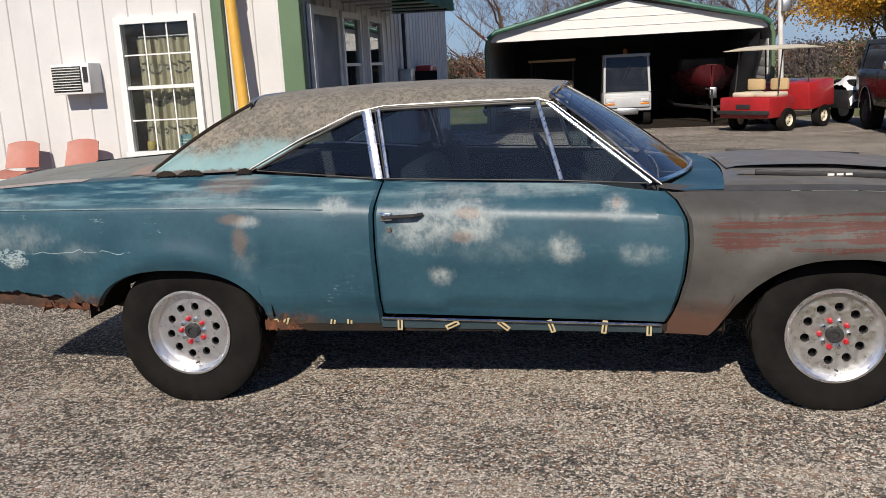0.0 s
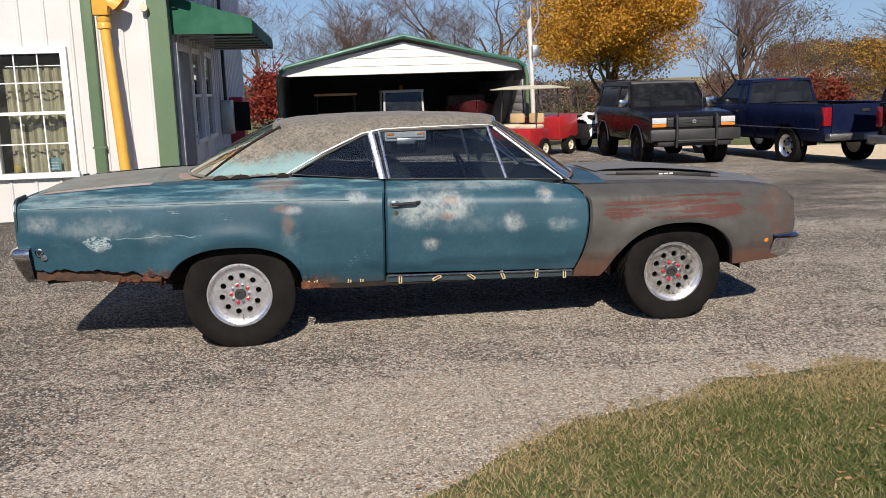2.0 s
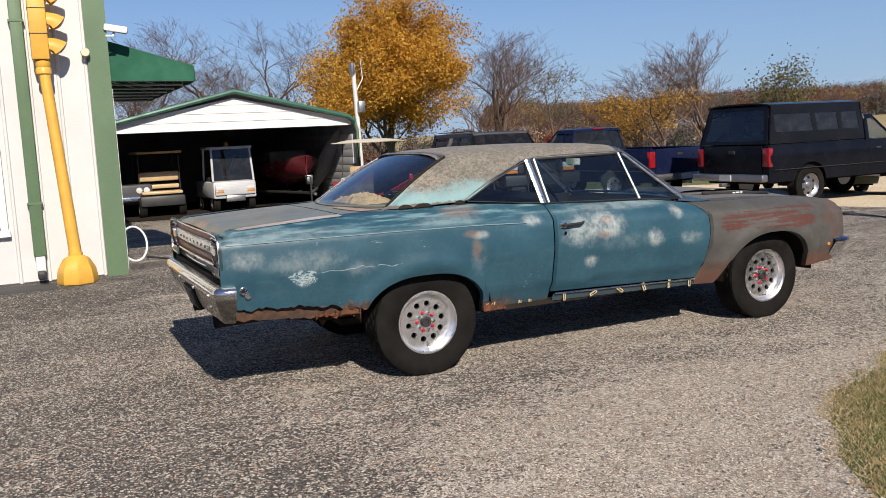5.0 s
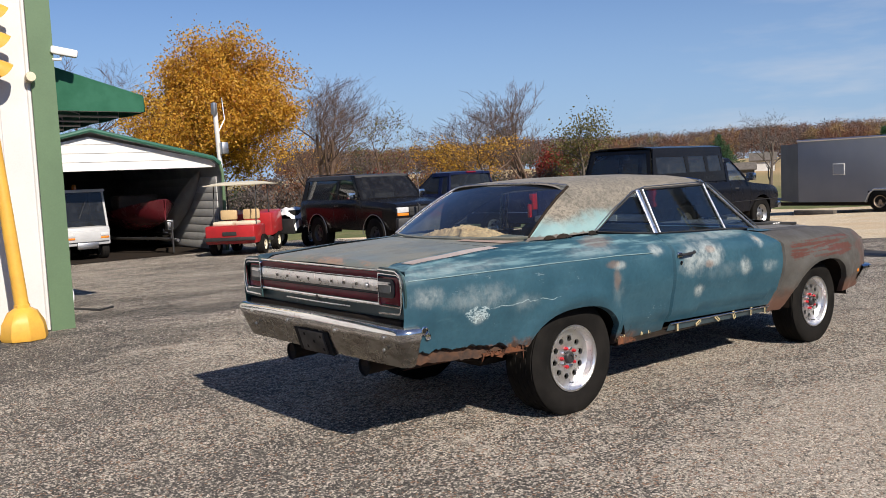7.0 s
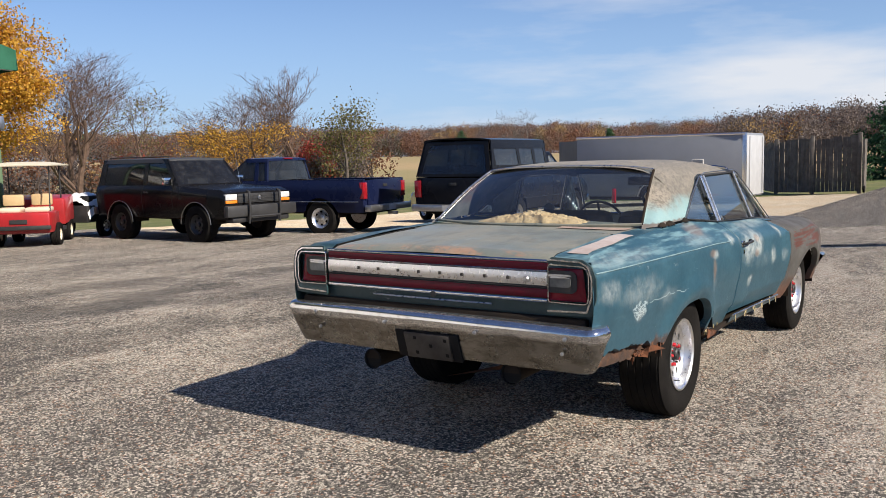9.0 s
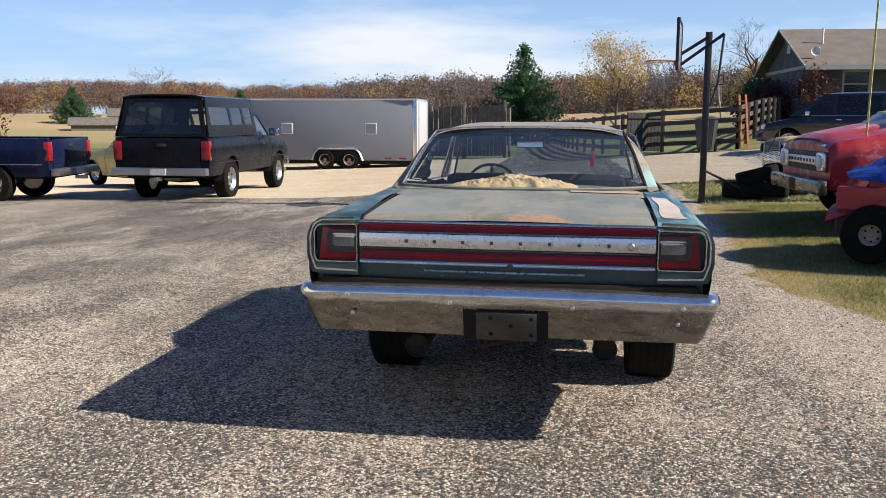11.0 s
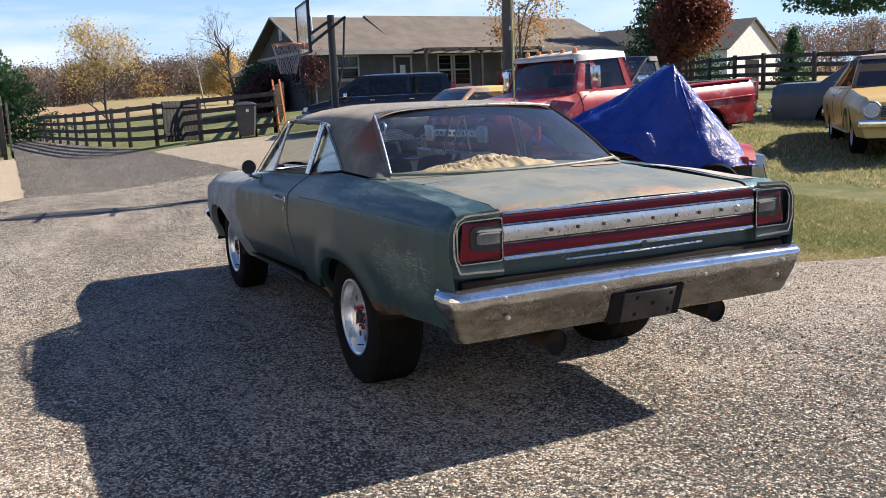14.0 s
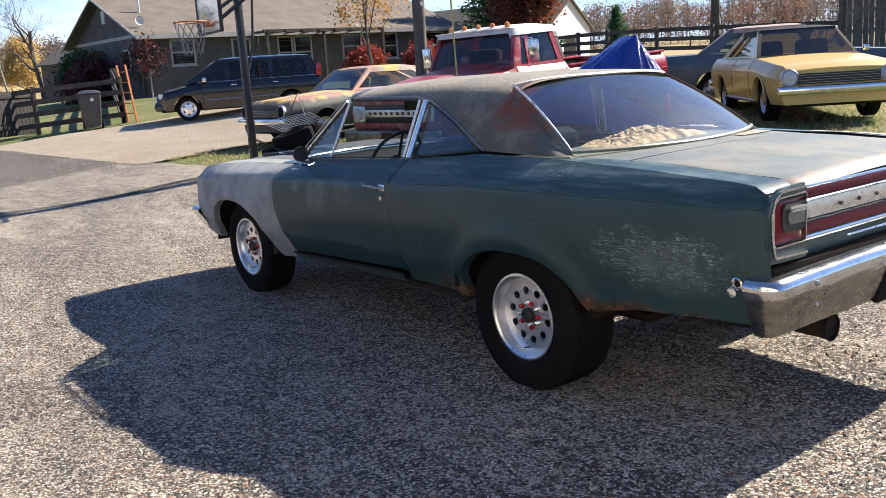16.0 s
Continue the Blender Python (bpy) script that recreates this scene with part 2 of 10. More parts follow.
def glass(name, tint=(0.75, 0.82, 0.84), rough=0.02, dust=0.05, film=0.0):
    """Window glass: a clear sheet with a little dust on it."""
    n = Nodes(name)
    tr = n.t.nodes.new("ShaderNodeBsdfTransparent")
    tr.inputs["Color"].default_value = (*tint, 1)
    gl = n.t.nodes.new("ShaderNodeBsdfGlossy")
    gl.inputs["Roughness"].default_value = rough
    lw = n.t.nodes.new("ShaderNodeLayerWeight")
    lw.inputs["Blend"].default_value = 0.5
    shine = n.math("ADD", n.math("MULTIPLY", n.math("POWER", lw.outputs["Facing"], 3.5), 0.95), 0.04)
    m1 = n.t.nodes.new("ShaderNodeMixShader")
    m2 = n.t.nodes.new("ShaderNodeMixShader")
    df = n.t.nodes.new("ShaderNodeBsdfDiffuse")
    df.inputs["Color"].default_value = (0.55, 0.56, 0.56, 1)
    dirt = n.ramp(n.noise(6, 6, 0.7), 0.4, 0.8, dust * 0.3, dust)
    n.t.links.new(shine, m1.inputs[0])
    n.t.links.new(tr.outputs[0], m1.inputs[1])
    n.t.links.new(gl.outputs[0], m1.inputs[2])
    n.t.links.new(dirt, m2.inputs[0])
    n.t.links.new(m1.outputs[0], m2.inputs[1])
    n.t.links.new(df.outputs[0], m2.inputs[2])
    out = m2
    if film:
        # a greasy film that glares towards the sun
        m3, g2 = n.t.nodes.new("ShaderNodeMixShader"), n.t.nodes.new("ShaderNodeBsdfGlossy")
        g2.inputs["Roughness"].default_value = 0.46
        n.put(m3.inputs[0], n.ramp(n.noise(4, 5, 0.6), 0.3, 0.7, film * 0.6, film))
        n.t.links.new(m2.outputs[0], m3.inputs[1])
        n.t.links.new(g2.outputs[0], m3.inputs[2])
        out = m3
    n.t.links.new(out.outputs[0], n.t.nodes["Material Output"].inputs["Surface"])
    n.t.nodes.remove(n.b)
    return n.mat


M_RUBBER = plain("tyre_rubber", (0.008, 0.0078, 0.0075), (0.018, 0.0165, 0.015), 6, 0.8, bump=0.25, fine=120, spec=0.06)
M_CHROME = chrome("chrome", (0.62, 0.63, 0.64), 0.07, 0.3)
M_TRIM = chrome("dull_trim", (0.34, 0.345, 0.35), 0.30, 0.3)
M_STEEL = chrome("worn_steel", (0.5, 0.5, 0.5), 0.3, 0.5)
M_ALLOY = chrome("polished_alloy", (0.88, 0.88, 0.88), 0.26, 0.1)
M_BLACK = plain("black_plastic", (0.018, 0.018, 0.019), (0.03, 0.03, 0.03), 8, 0.55, bump=0.1)
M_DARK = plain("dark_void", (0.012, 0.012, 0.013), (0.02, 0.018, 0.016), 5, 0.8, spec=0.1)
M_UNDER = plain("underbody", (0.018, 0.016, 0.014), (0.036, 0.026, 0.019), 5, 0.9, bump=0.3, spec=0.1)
M_GLASS = glass("car_glass", (0.66, 0.73, 0.75))
M_GLASS_MID = glass("smoked_glass", (0.40, 0.44, 0.46), 0.02, 0.03)
M_GLASS_CLEAR = glass("clear_glass", (0.82, 0.86, 0.88), 0.02, 0.012)
M_GLASS_REAR = glass("hazy_rear_glass", (0.66, 0.73, 0.76), 0.03, 0.030, 0.018)
M_GLASS_SIDE = glass("dusty_side_glass", (0.70, 0.76, 0.79), 0.015, 0.006)
M_GLASS_DARK = glass("tinted_glass", (0.22, 0.24, 0.25), 0.02, 0.05)
M_WINDOW = glass("house_glass", (0.7, 0.75, 0.75), 0.01, 0.04)
M_RED_LENS = plain("red_lens", (0.32, 0.012, 0.02), (0.2, 0.008, 0.012), 12, 0.18, coat=0.5)
M_AMBER = plain("amber_lens", (0.75, 0.25, 0.03), (0.6, 0.18, 0.02), 12, 0.2, coat=0.5)
M_LENS = plain("clear_lens", (0.62, 0.63, 0.62), (0.5, 0.5, 0.5), 20, 0.15, coat=0.5)
M_WHITE = plain("white_paint", (0.78, 0.78, 0.77), (0.7, 0.7, 0.68), 3, 0.45)
M_WHITE_OLD = plain("old_white_paint", (0.72, 0.71, 0.68), (0.55, 0.53, 0.48), 3, 0.6, bump=0.1)
M_WOOD_GREY = plain("weathered_wood", (0.17, 0.15, 0.125), (0.09, 0.078, 0.066), 4, 0.9, bump=0.4, fine=35, vary=0.5)
M_WOOD_DARK = plain("dark_fence_wood", (0.105, 0.086, 0.07), (0.062, 0.05, 0.042), 4, 0.9, bump=0.4, fine=35, vary=0.5)
M_TAN = plain("tan_vinyl", (0.55, 0.40, 0.22), (0.45, 0.32, 0.17), 3, 0.5)
M_CREAM = plain("cream_plastic", (0.68, 0.62, 0.47), (0.6, 0.54, 0.4), 3, 0.5)
M_RED = plain("red_paint", (0.42, 0.022, 0.025), (0.3, 0.018, 0.02), 4, 0.35, coat=0.3)

# ---- ground ----
def ground_z(x, y):
    """Height of the ground: level yard, a bank rising to the lawn, a fall towards the trailer."""
    z = 0.42 * smooth01((-y - 2.2) / 7) + 0.38 * smooth01((x - 2) / 9) * smooth01((1.5 - y) / 5)
    z += smooth01((x - 4) / 18) * (0.02 - 0.032 * max(-14, min(14, y))) - 0.008 * max(0.0, min(30, y) - 2)
    z += 0.13 * smooth01((y - 2.4) / 2.2) * (1 - smooth01((x + 2.0) / 6)) * (1 - smooth01((y - 7) / 8))
    z -= 0.40 * math.exp(-((x - 15.5) / 8) ** 2 - ((y + 7.5) / 4.6) ** 2)
    return z


LAWN_EDGE = [(-40, -30), (-1.4, -30), (-1.30, -9), (-1.12, -4.4), (-0.90, -3.8), (-0.60, -3.36), (-0.16, -2.84), (0.62, -2.40), (1.2, -2.12), (2.1, -2.0), (3.8, -2.12), (6.3, -2.2), (10.4, -1.85), (11.2, -1.6), (20, -1.2), (31, -0.15), (42, 0.4), (70, 1.5)]


def far_rise(x, y):
    """The fields climb gently towards the woods."""
    return 2.6 * smooth01((math.hypot(x, y) - 74) / 80)


def lawn_edge(x):
    return curve_at(LAWN_EDGE, x) + 0.10 * noise.noise((x * 1.7, 0.3, 0)) + 0.05 * noise.noise((x * 6.1, 2.3, 0))


def gravel_edge(y):
    """Where the asphalt yard ends and the gravel begins."""
    return curve_at([(2.3, 11.9), (4.4, 9.9), (6.2, 9.6), (10.5, 9.0), (17, 8.2)], y) + 0.25 * noise.noise((y * 0.9, 5.5, 0))


def paved(x, y):
    return lawn_edge(x) + 0.55 < y < 24 and x < 30 and y > -28 or 10.6 < x < 22 and -9.5 < y < 0


def lawn_mat():
    n = Nodes("autumn_lawn")
    s = n.sep()
    big = n.noise(0.35, 5, 0.6)
    mid = n.noise(2.2, 6, 0.65)
    fine = n.noise(40, 5, 0.75)
    col = n.mix(n.ramp(n.math("ADD", n.math("MULTIPLY", big, 0.5), n.math("MULTIPLY", mid, 0.5)), 0.46, 0.66), (0.115, 0.145, 0.038), (0.34, 0.265, 0.12))
    col = n.mix(n.ramp(fine, 0.35, 0.7), col, (0.11, 0.12, 0.04))
    far = n.math("SQRT", n.math("ADD", n.math("MULTIPLY", s["X"], s["X"]), n.math("MULTIPLY", s["Y"], s["Y"])))
    col = n.mix(n.ramp(far, 55, 90, 0, 0.85), col, n.mix(n.ramp(n.noise(0.03, 4, 0.6), 0.4, 0.6), (0.42, 0.29, 0.15), (0.30, 0.24, 0.11)))
    n.bump(fine, 0.8, 0.03)
    return n.done(col, 0.95)


DRIVE_X = 11.8


def asphalt_mat(name):
    """Old asphalt worn down to its stones: pale chips in a dark binder, dragged into bands along the drive."""
    n = Nodes(name)
    s = n.sep()
    cell = n.voronoi(80, out="Color")
    edge = n.voronoi(80, "DISTANCE_TO_EDGE")
    big = n.voronoi(46, out="Color")
    big_d = n.voronoi(46, out="Distance")
    c = n.t.nodes.new("ShaderNodeSeparateColor")
    n.put(c.inputs[0], cell)
    c2 = n.t.nodes.new("ShaderNodeSeparateColor")
    n.put(c2.inputs[0], big)
    worn = n.noise(0.55, 6, 0.62, n.mapping((0.55, 1.7, 1), (0, 0, 6)))
    blot = n.noise(3.4, 7, 0.72, n.mapping((0.7, 1.3, 1), (0, 0, 4)))
    clump = n.noise(15, 5, 0.72, n.mapping((0.75, 1.2, 1)))
    wear = n.math("ADD", n.math("ADD", n.math("MULTIPLY", worn, 0.40), n.math("MULTIPLY", blot, 0.30)), n.math("MULTIPLY", clump, 0.30))
    wear = n.math("ADD", n.math("MULTIPLY", n.math("SUBTRACT", wear, 0.5), 1.7), 0.515)
    south = n.ramp(n.math("ADD", s["Y"], n.math("MULTIPLY", n.noise(0.8, 5, 0.6), 1.2)), -0.5, -2.1)
    south = n.math("MULTIPLY", south, n.ramp(n.math("ADD", s["X"], n.noise(0.9, 4, 0.6, n.mapping(loc=(7, 3, 0)))), -2.7, -0.4, 0.05, 1.0))
    wear = n.math("ADD", wear, n.math("MULTIPLY", south, 0.31))
    wear = n.math("SUBTRACT", wear, n.ramp(s["X"], -1.8, -3.4, 0.0, 0.11))
    beyond = n.ramp(n.math("ADD", s["X"], n.math("MULTIPLY", n.noise(1.2, 4, 0.6), 0.5)), DRIVE_X, DRIVE_X + 0.35)
    wear = n.math("SUBTRACT", wear, n.math("MULTIPLY", beyond, 0.16))
    bare = n.ramp(wear, 0.32, 0.68, 0.70, 0.05)
    light = n.ramp(n.math("SUBTRACT", c.outputs[0], bare), -0.05, 0.05)
    pale = n.mix(c.outputs[1], (0.40, 0.358, 0.297), (0.80, 0.722, 0.61))
    pale = n.mix(n.ramp(c.outputs[2], 0.82, 0.90), pale, (0.34, 0.20, 0.13))
    pale = n.mix(n.math("MULTIPLY", south, 0.40), pale, n.mix(c.outputs[1], (0.42, 0.325, 0.24), (0.82, 0.70, 0.56)))
    tar = n.mix(c.outputs[2], (0.062, 0.059, 0.054), (0.215, 0.198, 0.172))
    col = n.mix(light, tar, pale)
    gap = n.ramp(edge, 0.02, 0.12)
    col = n.mix(gap, n.mix(n.ramp(wear, 0.42, 0.70), (0.034, 0.032, 0.029), (0.150, 0.132, 0.108)), col)
    chip = n.math("MULTIPLY", n.ramp(big_d, 0.46, 0.36), n.ramp(n.math("SUBTRACT", c2.outputs[0], n.ramp(wear, 0.34, 0.66, 0.97, 0.80)), 0, 0.03))
    col = n.mix(chip, col, n.mix(c2.outputs[1], (0.36, 0.32, 0.27), (0.76, 0.70, 0.61)))
    dust = n.ramp(n.noise(5.5, 6, 0.7, n.mapping((0.6, 1.3, 1), loc=(4, 2, 0))), 0.50, 0.70, 0, 0.32)
    col = n.mix(n.math("MULTIPLY", dust, n.ramp(wear, 0.46, 0.62)), col, (0.60, 0.55, 0.47))
    # the patched, darker stretch by the building
    dark = n.math("MULTIPLY", n.ramp(s["Y"], 1.8, 3.4), n.math("MULTIPLY", n.ramp(s["Y"], 8.5, 6.0), n.ramp(n.noise(0.5, 4, 0.6, n.mapping((0.6, 1.4, 1))), 0.42, 0.56)))
    col = n.mix(n.math("MULTIPLY", dark, 0.55), col, (0.045, 0.044, 0.043))
    h = n.math("ADD", n.math("MULTIPLY", gap, n.ramp(c.outputs[0], 0, 1, 0.45, 1.0)), n.math("MULTIPLY", chip, 0.9))
    n.bump(h, 1.0, 0.011)
    return n.done(col, n.ramp(wear, 0.35, 0.65, 0.75, 0.92), Specular_IOR_Level=0.16, Diffuse_Roughness=0.2)


def gravel_mat():
    n = Nodes("tan_gravel")
    cell = n.voronoi(42, out="Color")
    dist = n.voronoi(42, out="Distance")
    sep = n.t.nodes.new("ShaderNodeSeparateColor")
    n.put(sep.inputs[0], cell)
    col = n.mix(sep.outputs[0], (0.42, 0.35, 0.245), (0.76, 0.66, 0.49))
    col = n.mix(n.ramp(n.noise(0.7, 5, 0.6), 0.4, 0.65), col, (0.55, 0.43, 0.29))
    col = n.mix(n.ramp(dist, 0.4, 0.75, 0, 0.6), col, (0.14, 0.11, 0.08))
    n.bump(n.math("SUBTRACT", 1.0, dist), 0.8, 0.02)
    return n.done(col, 0.95, Diffuse_Roughness=1.0)


M_LAWN, M_ASPHALT, M_DRIVE, M_GRAVEL = lawn_mat(), asphalt_mat("worn_asphalt"), asphalt_mat("driveway_asphalt"), gravel_mat()


def spaced(a, b, inner, outer_step):
    """Grid lines: every `inner` metres between a and b, then ever wider to the horizon."""
    xs = list(np.arange(a, b + 1e-6, inner))
    step, lo, hi = inner, a, b
    while hi < 1700:
        step *= outer_step
        hi, lo = hi + step, lo - step
        xs = [lo] + xs + [hi]
    return xs


gx, gy = spaced(-22, 42, 0.5, 1.35), spaced(-26, 32, 0.5, 1.35)
verts = []
for x in gx:
    for y in gy:
        cx, cy = max(-60, min(140, x)), max(-60, min(60, y))
        z = ground_z(cx, cy) + far_rise(x, y) - 0.010 + 0.014 * noise.noise((x * 0.8, y * 0.8, 0))
        if paved(x, y):
            z -= 0.05
        verts.append((x, y, z))
ny = len(gy)
faces = [(i * ny + j, (i + 1) * ny + j, (i + 1) * ny + j + 1, i * ny + j + 1) for i in range(len(gx) - 1) for j in range(ny - 1)]
me = bpy.data.meshes.new("ground")
me.from_pydata(verts, [], faces)
me.shade_smooth()
me.materials.append(M_LAWN)
tagged(new("ground", me), "autumn lawn and dry fields to the horizon", "ground", kind="structure")


def sheet(name, xs, lo, hi, n, mat_, lift, label, category):
    """A paved strip: columns along xs, each from lo(x) to hi(x)."""
    bm = bmesh.new()
    rows = []
    for x in xs:
        a, b = lo(x), hi(x)
        rows.append([bm.verts.new((x, lerp(a, b, j / n), ground_z(x, lerp(a, b, j / n)) + lift)) for j in range(n + 1)])
    for r0, r1 in zip(rows, rows[1:]):
        for j in range(n):
            bm.faces.new((r0[j], r1[j], r1[j + 1], r0[j + 1]))
    return tagged(part(name, bm, mat_), label, category, kind="structure")


def north_edge(x):
    """The yard's far side: level with the shed, then along the gravel."""
    if x < 8.0:
        return 18.0
    lo, hi = 2.3, 18.0
    for _ in range(18):
        mid = (lo + hi) / 2
        if gravel_edge(mid) > x:
            lo = mid
        else:
            hi = mid
    return max(2.35, lo)


xs_yard = list(np.arange(-24, -2, 0.5)) + list(np.arange(-2, 11.9, 0.12))
bm = bmesh.new()
y_rows = list(np.arange(-8.4, 18.01, 0.3))
rows = []
for x in xs_yard:
    lo, hi = lawn_edge(x), north_edge(x)
    rows.append([bm.verts.new((x, min(hi, max(lo, y)), ground_z(x, min(hi, max(lo, y))))) for y in y_rows])
for r0, r1 in zip(rows, rows[1:]):
    for j in range(len(y_rows) - 1):
        bm.faces.new((r0[j], r1[j], r1[j + 1], r0[j + 1]))
bmesh.ops.remove_doubles(bm, verts=bm.verts, dist=0.0004)
bmesh.ops.recalc_face_normals(bm, faces=bm.faces)
tagged(part("asphalt_yard", bm, M_ASPHALT), "worn grey asphalt yard with bare stones", "pavement", kind="structure")
sheet("driveway", list(np.arange(11.9, 72, 0.5)), lambda x: lawn_edge(x) + 0.02, lambda x: 2.4 + 0.012 * (x - 12) + 0.08 * noise.noise((x, 8, 0)), 12, M_DRIVE, -0.004, "grey asphalt driveway running out to the fields", "driveway")
sheet("gravel_yard", list(np.arange(8.0, 28.6, 0.3)), lambda x: north_edge(min(x, 11.9)) if x < 11.9 else 2.36 + 0.012 * (x - 12), lambda x: 17.5 + 0.4 * noise.noise((x, 4, 0)), 30, M_GRAVEL, -0.012, "tan gravel parking strip", "gravel")
sheet("gravel_drive", list(np.arange(10.9, 21.5, 0.3)), lambda x: curve_at([(10.9, -2.2), (12.0, -7.0), (14, -9.2), (22, -9.4)], x) + 0.15 * noise.noise((x, 1, 0)), lambda x: lawn_edge(x) + 0.05, 20, M_GRAVEL, -0.008, "pale gravel drive beside the lawn", "gravel")

# tar seam across the yard
bm = bmesh.new()
add_grid(bm, lambda u, v: (8.45 + 0.25 * noise.noise((u * 6, 0, 0)) - 0.5 * u + (v - 0.5) * (0.10 + 0.08 * noise.noise((u * 14, 3, 0)) + 0.75 * smooth01((lerp(4.9, -1.9, u) - 0.9) / 0.5) * smooth01((2.9 - lerp(4.9, -1.9, u)) / 0.6)), lerp(4.9, -1.9, u), ground_z(8.4, lerp(4.9, -1.9, u)) + 0.006), 60, 1)
tagged(part("tar_seam", bm, plain("tar", (0.03, 0.029, 0.028), (0.045, 0.043, 0.04), 4, 0.7)), "dark tar seam in the asphalt", "seam", kind="structure")
bm = bmesh.new()
add_grid(bm, lambda u, v: (7.7 + 1.1 * u, 4.45 + (v - 0.5) * (0.55 * math.sin(math.pi * u)) + 0.2 * noise.noise((u * 4, v, 7)), ground_z(8, 4.4) + 0.008), 16, 6)
tagged(part("tar_patch", bm, plain("tar_patch", (0.035, 0.034, 0.033), (0.055, 0.053, 0.05), 4, 0.8)), "dark tar patch on the asphalt", "patch", kind="structure")

# ---- the white building ----
WALL_Y, CORNER_X, EAVE = 4.98, -2.76, 4.5
M_SIDING = plain("white_metal_siding", (0.66, 0.65, 0.63), (0.58, 0.57, 0.555), 1.2, 0.42, bump=0.05)
M_GREEN = plain("sage_green_trim", (0.115, 0.185, 0.10), (0.09, 0.15, 0.08), 2, 0.5)
M_AWNING = plain("green_canvas", (0.012, 0.115, 0.062), (0.009, 0.085, 0.045), 3, 0.75, bump=0.2, fine=200)
M_ROOFMETAL = plain("dark_green_roof", (0.03, 0.10, 0.055), (0.025, 0.08, 0.045), 2, 0.4)
M_YELLOW = plain("traffic_yellow", (0.74, 0.42, 0.06), (0.62, 0.33, 0.05), 4, 0.45, bump=0.1)
M_CURTAIN = plain("beige_curtain", (0.56, 0.50, 0.36), (0.44, 0.38, 0.26), 6, 0.9, bump=0.2)
M_SALMON = plain("salmon_plastic", (0.44, 0.165, 0.12), (0.38, 0.14, 0.10), 4, 0.5)

WIN = (-4.90, -3.97, 0.69, 2.22)


def ribbed(a0, a1, z0, z1, place, skip=(), pitch=0.298):
    """Ribbed sheet wall along a line a0..a1, with openings skip = (a0, a1, z0, z1)."""
    bm = bmesh.new()
    cuts = sorted({a0, a1, *(v for s in skip for v in s[:2] if a0 < v < a1)})
    xs = set(cuts)
    k = math.floor(a0 / pitch)
    while k * pitch < a1:
        for d in (-0.022, -0.012, 0.012, 0.022):
            v = k * pitch + d
            if a0 < v < a1:
                xs.add(round(v, 4))
        k += 1
    xs = sorted(xs)
    depth = lambda a: 0.016 if abs(a / pitch - round(a / pitch)) * pitch < 0.0125 else 0.0
    for a, b in zip(xs, xs[1:]):
        mid = (a + b) / 2
        spans = [(z0, z1)]
        for sa, sb, sz0, sz1 in skip:
            if sa <= mid <= sb:
                spans = [(z0, sz0), (sz1, z1)]
        for lo, hi in spans:
            if hi > lo:
                bm.faces.new([bm.verts.new(place(p, depth(p), z)) for p, z in ((a, lo), (b, lo), (b, hi), (a, hi))])
    bmesh.ops.remove_doubles(bm, verts=bm.verts, dist=0.0005)
    bmesh.ops.recalc_face_normals(bm, faces=bm.faces)
    return bm


tagged(part("wall_south", ribbed(-14, CORNER_X - 0.01, 0.12, EAVE, lambda a, d, z: (a, WALL_Y - d, z), [WIN]), M_SIDING, flat=True), "white ribbed metal siding wall", "wall", kind="structure")
DOORS = [(6.6, 7.5, 0.16, 2.25), (7.9, 8.8, 0.16, 2.25)]
tagged(part("wall_east", ribbed(WALL_Y + 0.02, 15.0, 0.05, EAVE, lambda a, d, z: (CORNER_X + d, a, z), DOORS), M_SIDING, flat=True), "white ribbed metal siding wall under the awning", "wall", kind="structure")
bm = bmesh.new()
add_box(bm, -14, -2.9, 14.9, 15.0, 0.0, EAVE)
add_box(bm, -14.1, -14.0, 4.7, 15.0, 0.0, EAVE)
tagged(part("wall_back", bm, M_SIDING), "plain white metal wall", "wall", kind="structure")
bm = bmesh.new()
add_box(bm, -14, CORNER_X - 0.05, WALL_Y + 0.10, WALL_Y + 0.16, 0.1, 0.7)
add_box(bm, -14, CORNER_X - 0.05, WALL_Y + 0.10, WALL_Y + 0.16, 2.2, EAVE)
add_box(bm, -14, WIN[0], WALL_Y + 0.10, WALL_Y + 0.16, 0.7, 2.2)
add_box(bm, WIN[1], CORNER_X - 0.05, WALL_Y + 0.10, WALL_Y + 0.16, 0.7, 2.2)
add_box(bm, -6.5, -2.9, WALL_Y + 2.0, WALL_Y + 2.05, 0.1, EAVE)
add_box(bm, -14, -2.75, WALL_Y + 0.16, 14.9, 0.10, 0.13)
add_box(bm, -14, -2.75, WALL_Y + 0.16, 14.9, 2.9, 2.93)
# room walls in a dark tone: the dimness is in their colour
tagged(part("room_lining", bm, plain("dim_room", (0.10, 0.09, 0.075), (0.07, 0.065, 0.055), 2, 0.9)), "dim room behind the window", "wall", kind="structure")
tagged(part("foundation", box_bm(-14.1, CORNER_X + 0.02, WALL_Y - 0.01, 15.1, -0.3, 0.13), plain("dark_concrete", (0.09, 0.088, 0.083), (0.06, 0.058, 0.055), 3, 0.9, bump=0.3)), "dark concrete foundation edge", "foundation", kind="structure")
bm = bmesh.new()
bm.faces.new([bm.verts.new(p) for p in ((-14.4, 4.35, EAVE), (-2.3, 4.35, EAVE), (-2.3, 10, EAVE + 1.3), (-14.4, 10, EAVE + 1.3))])
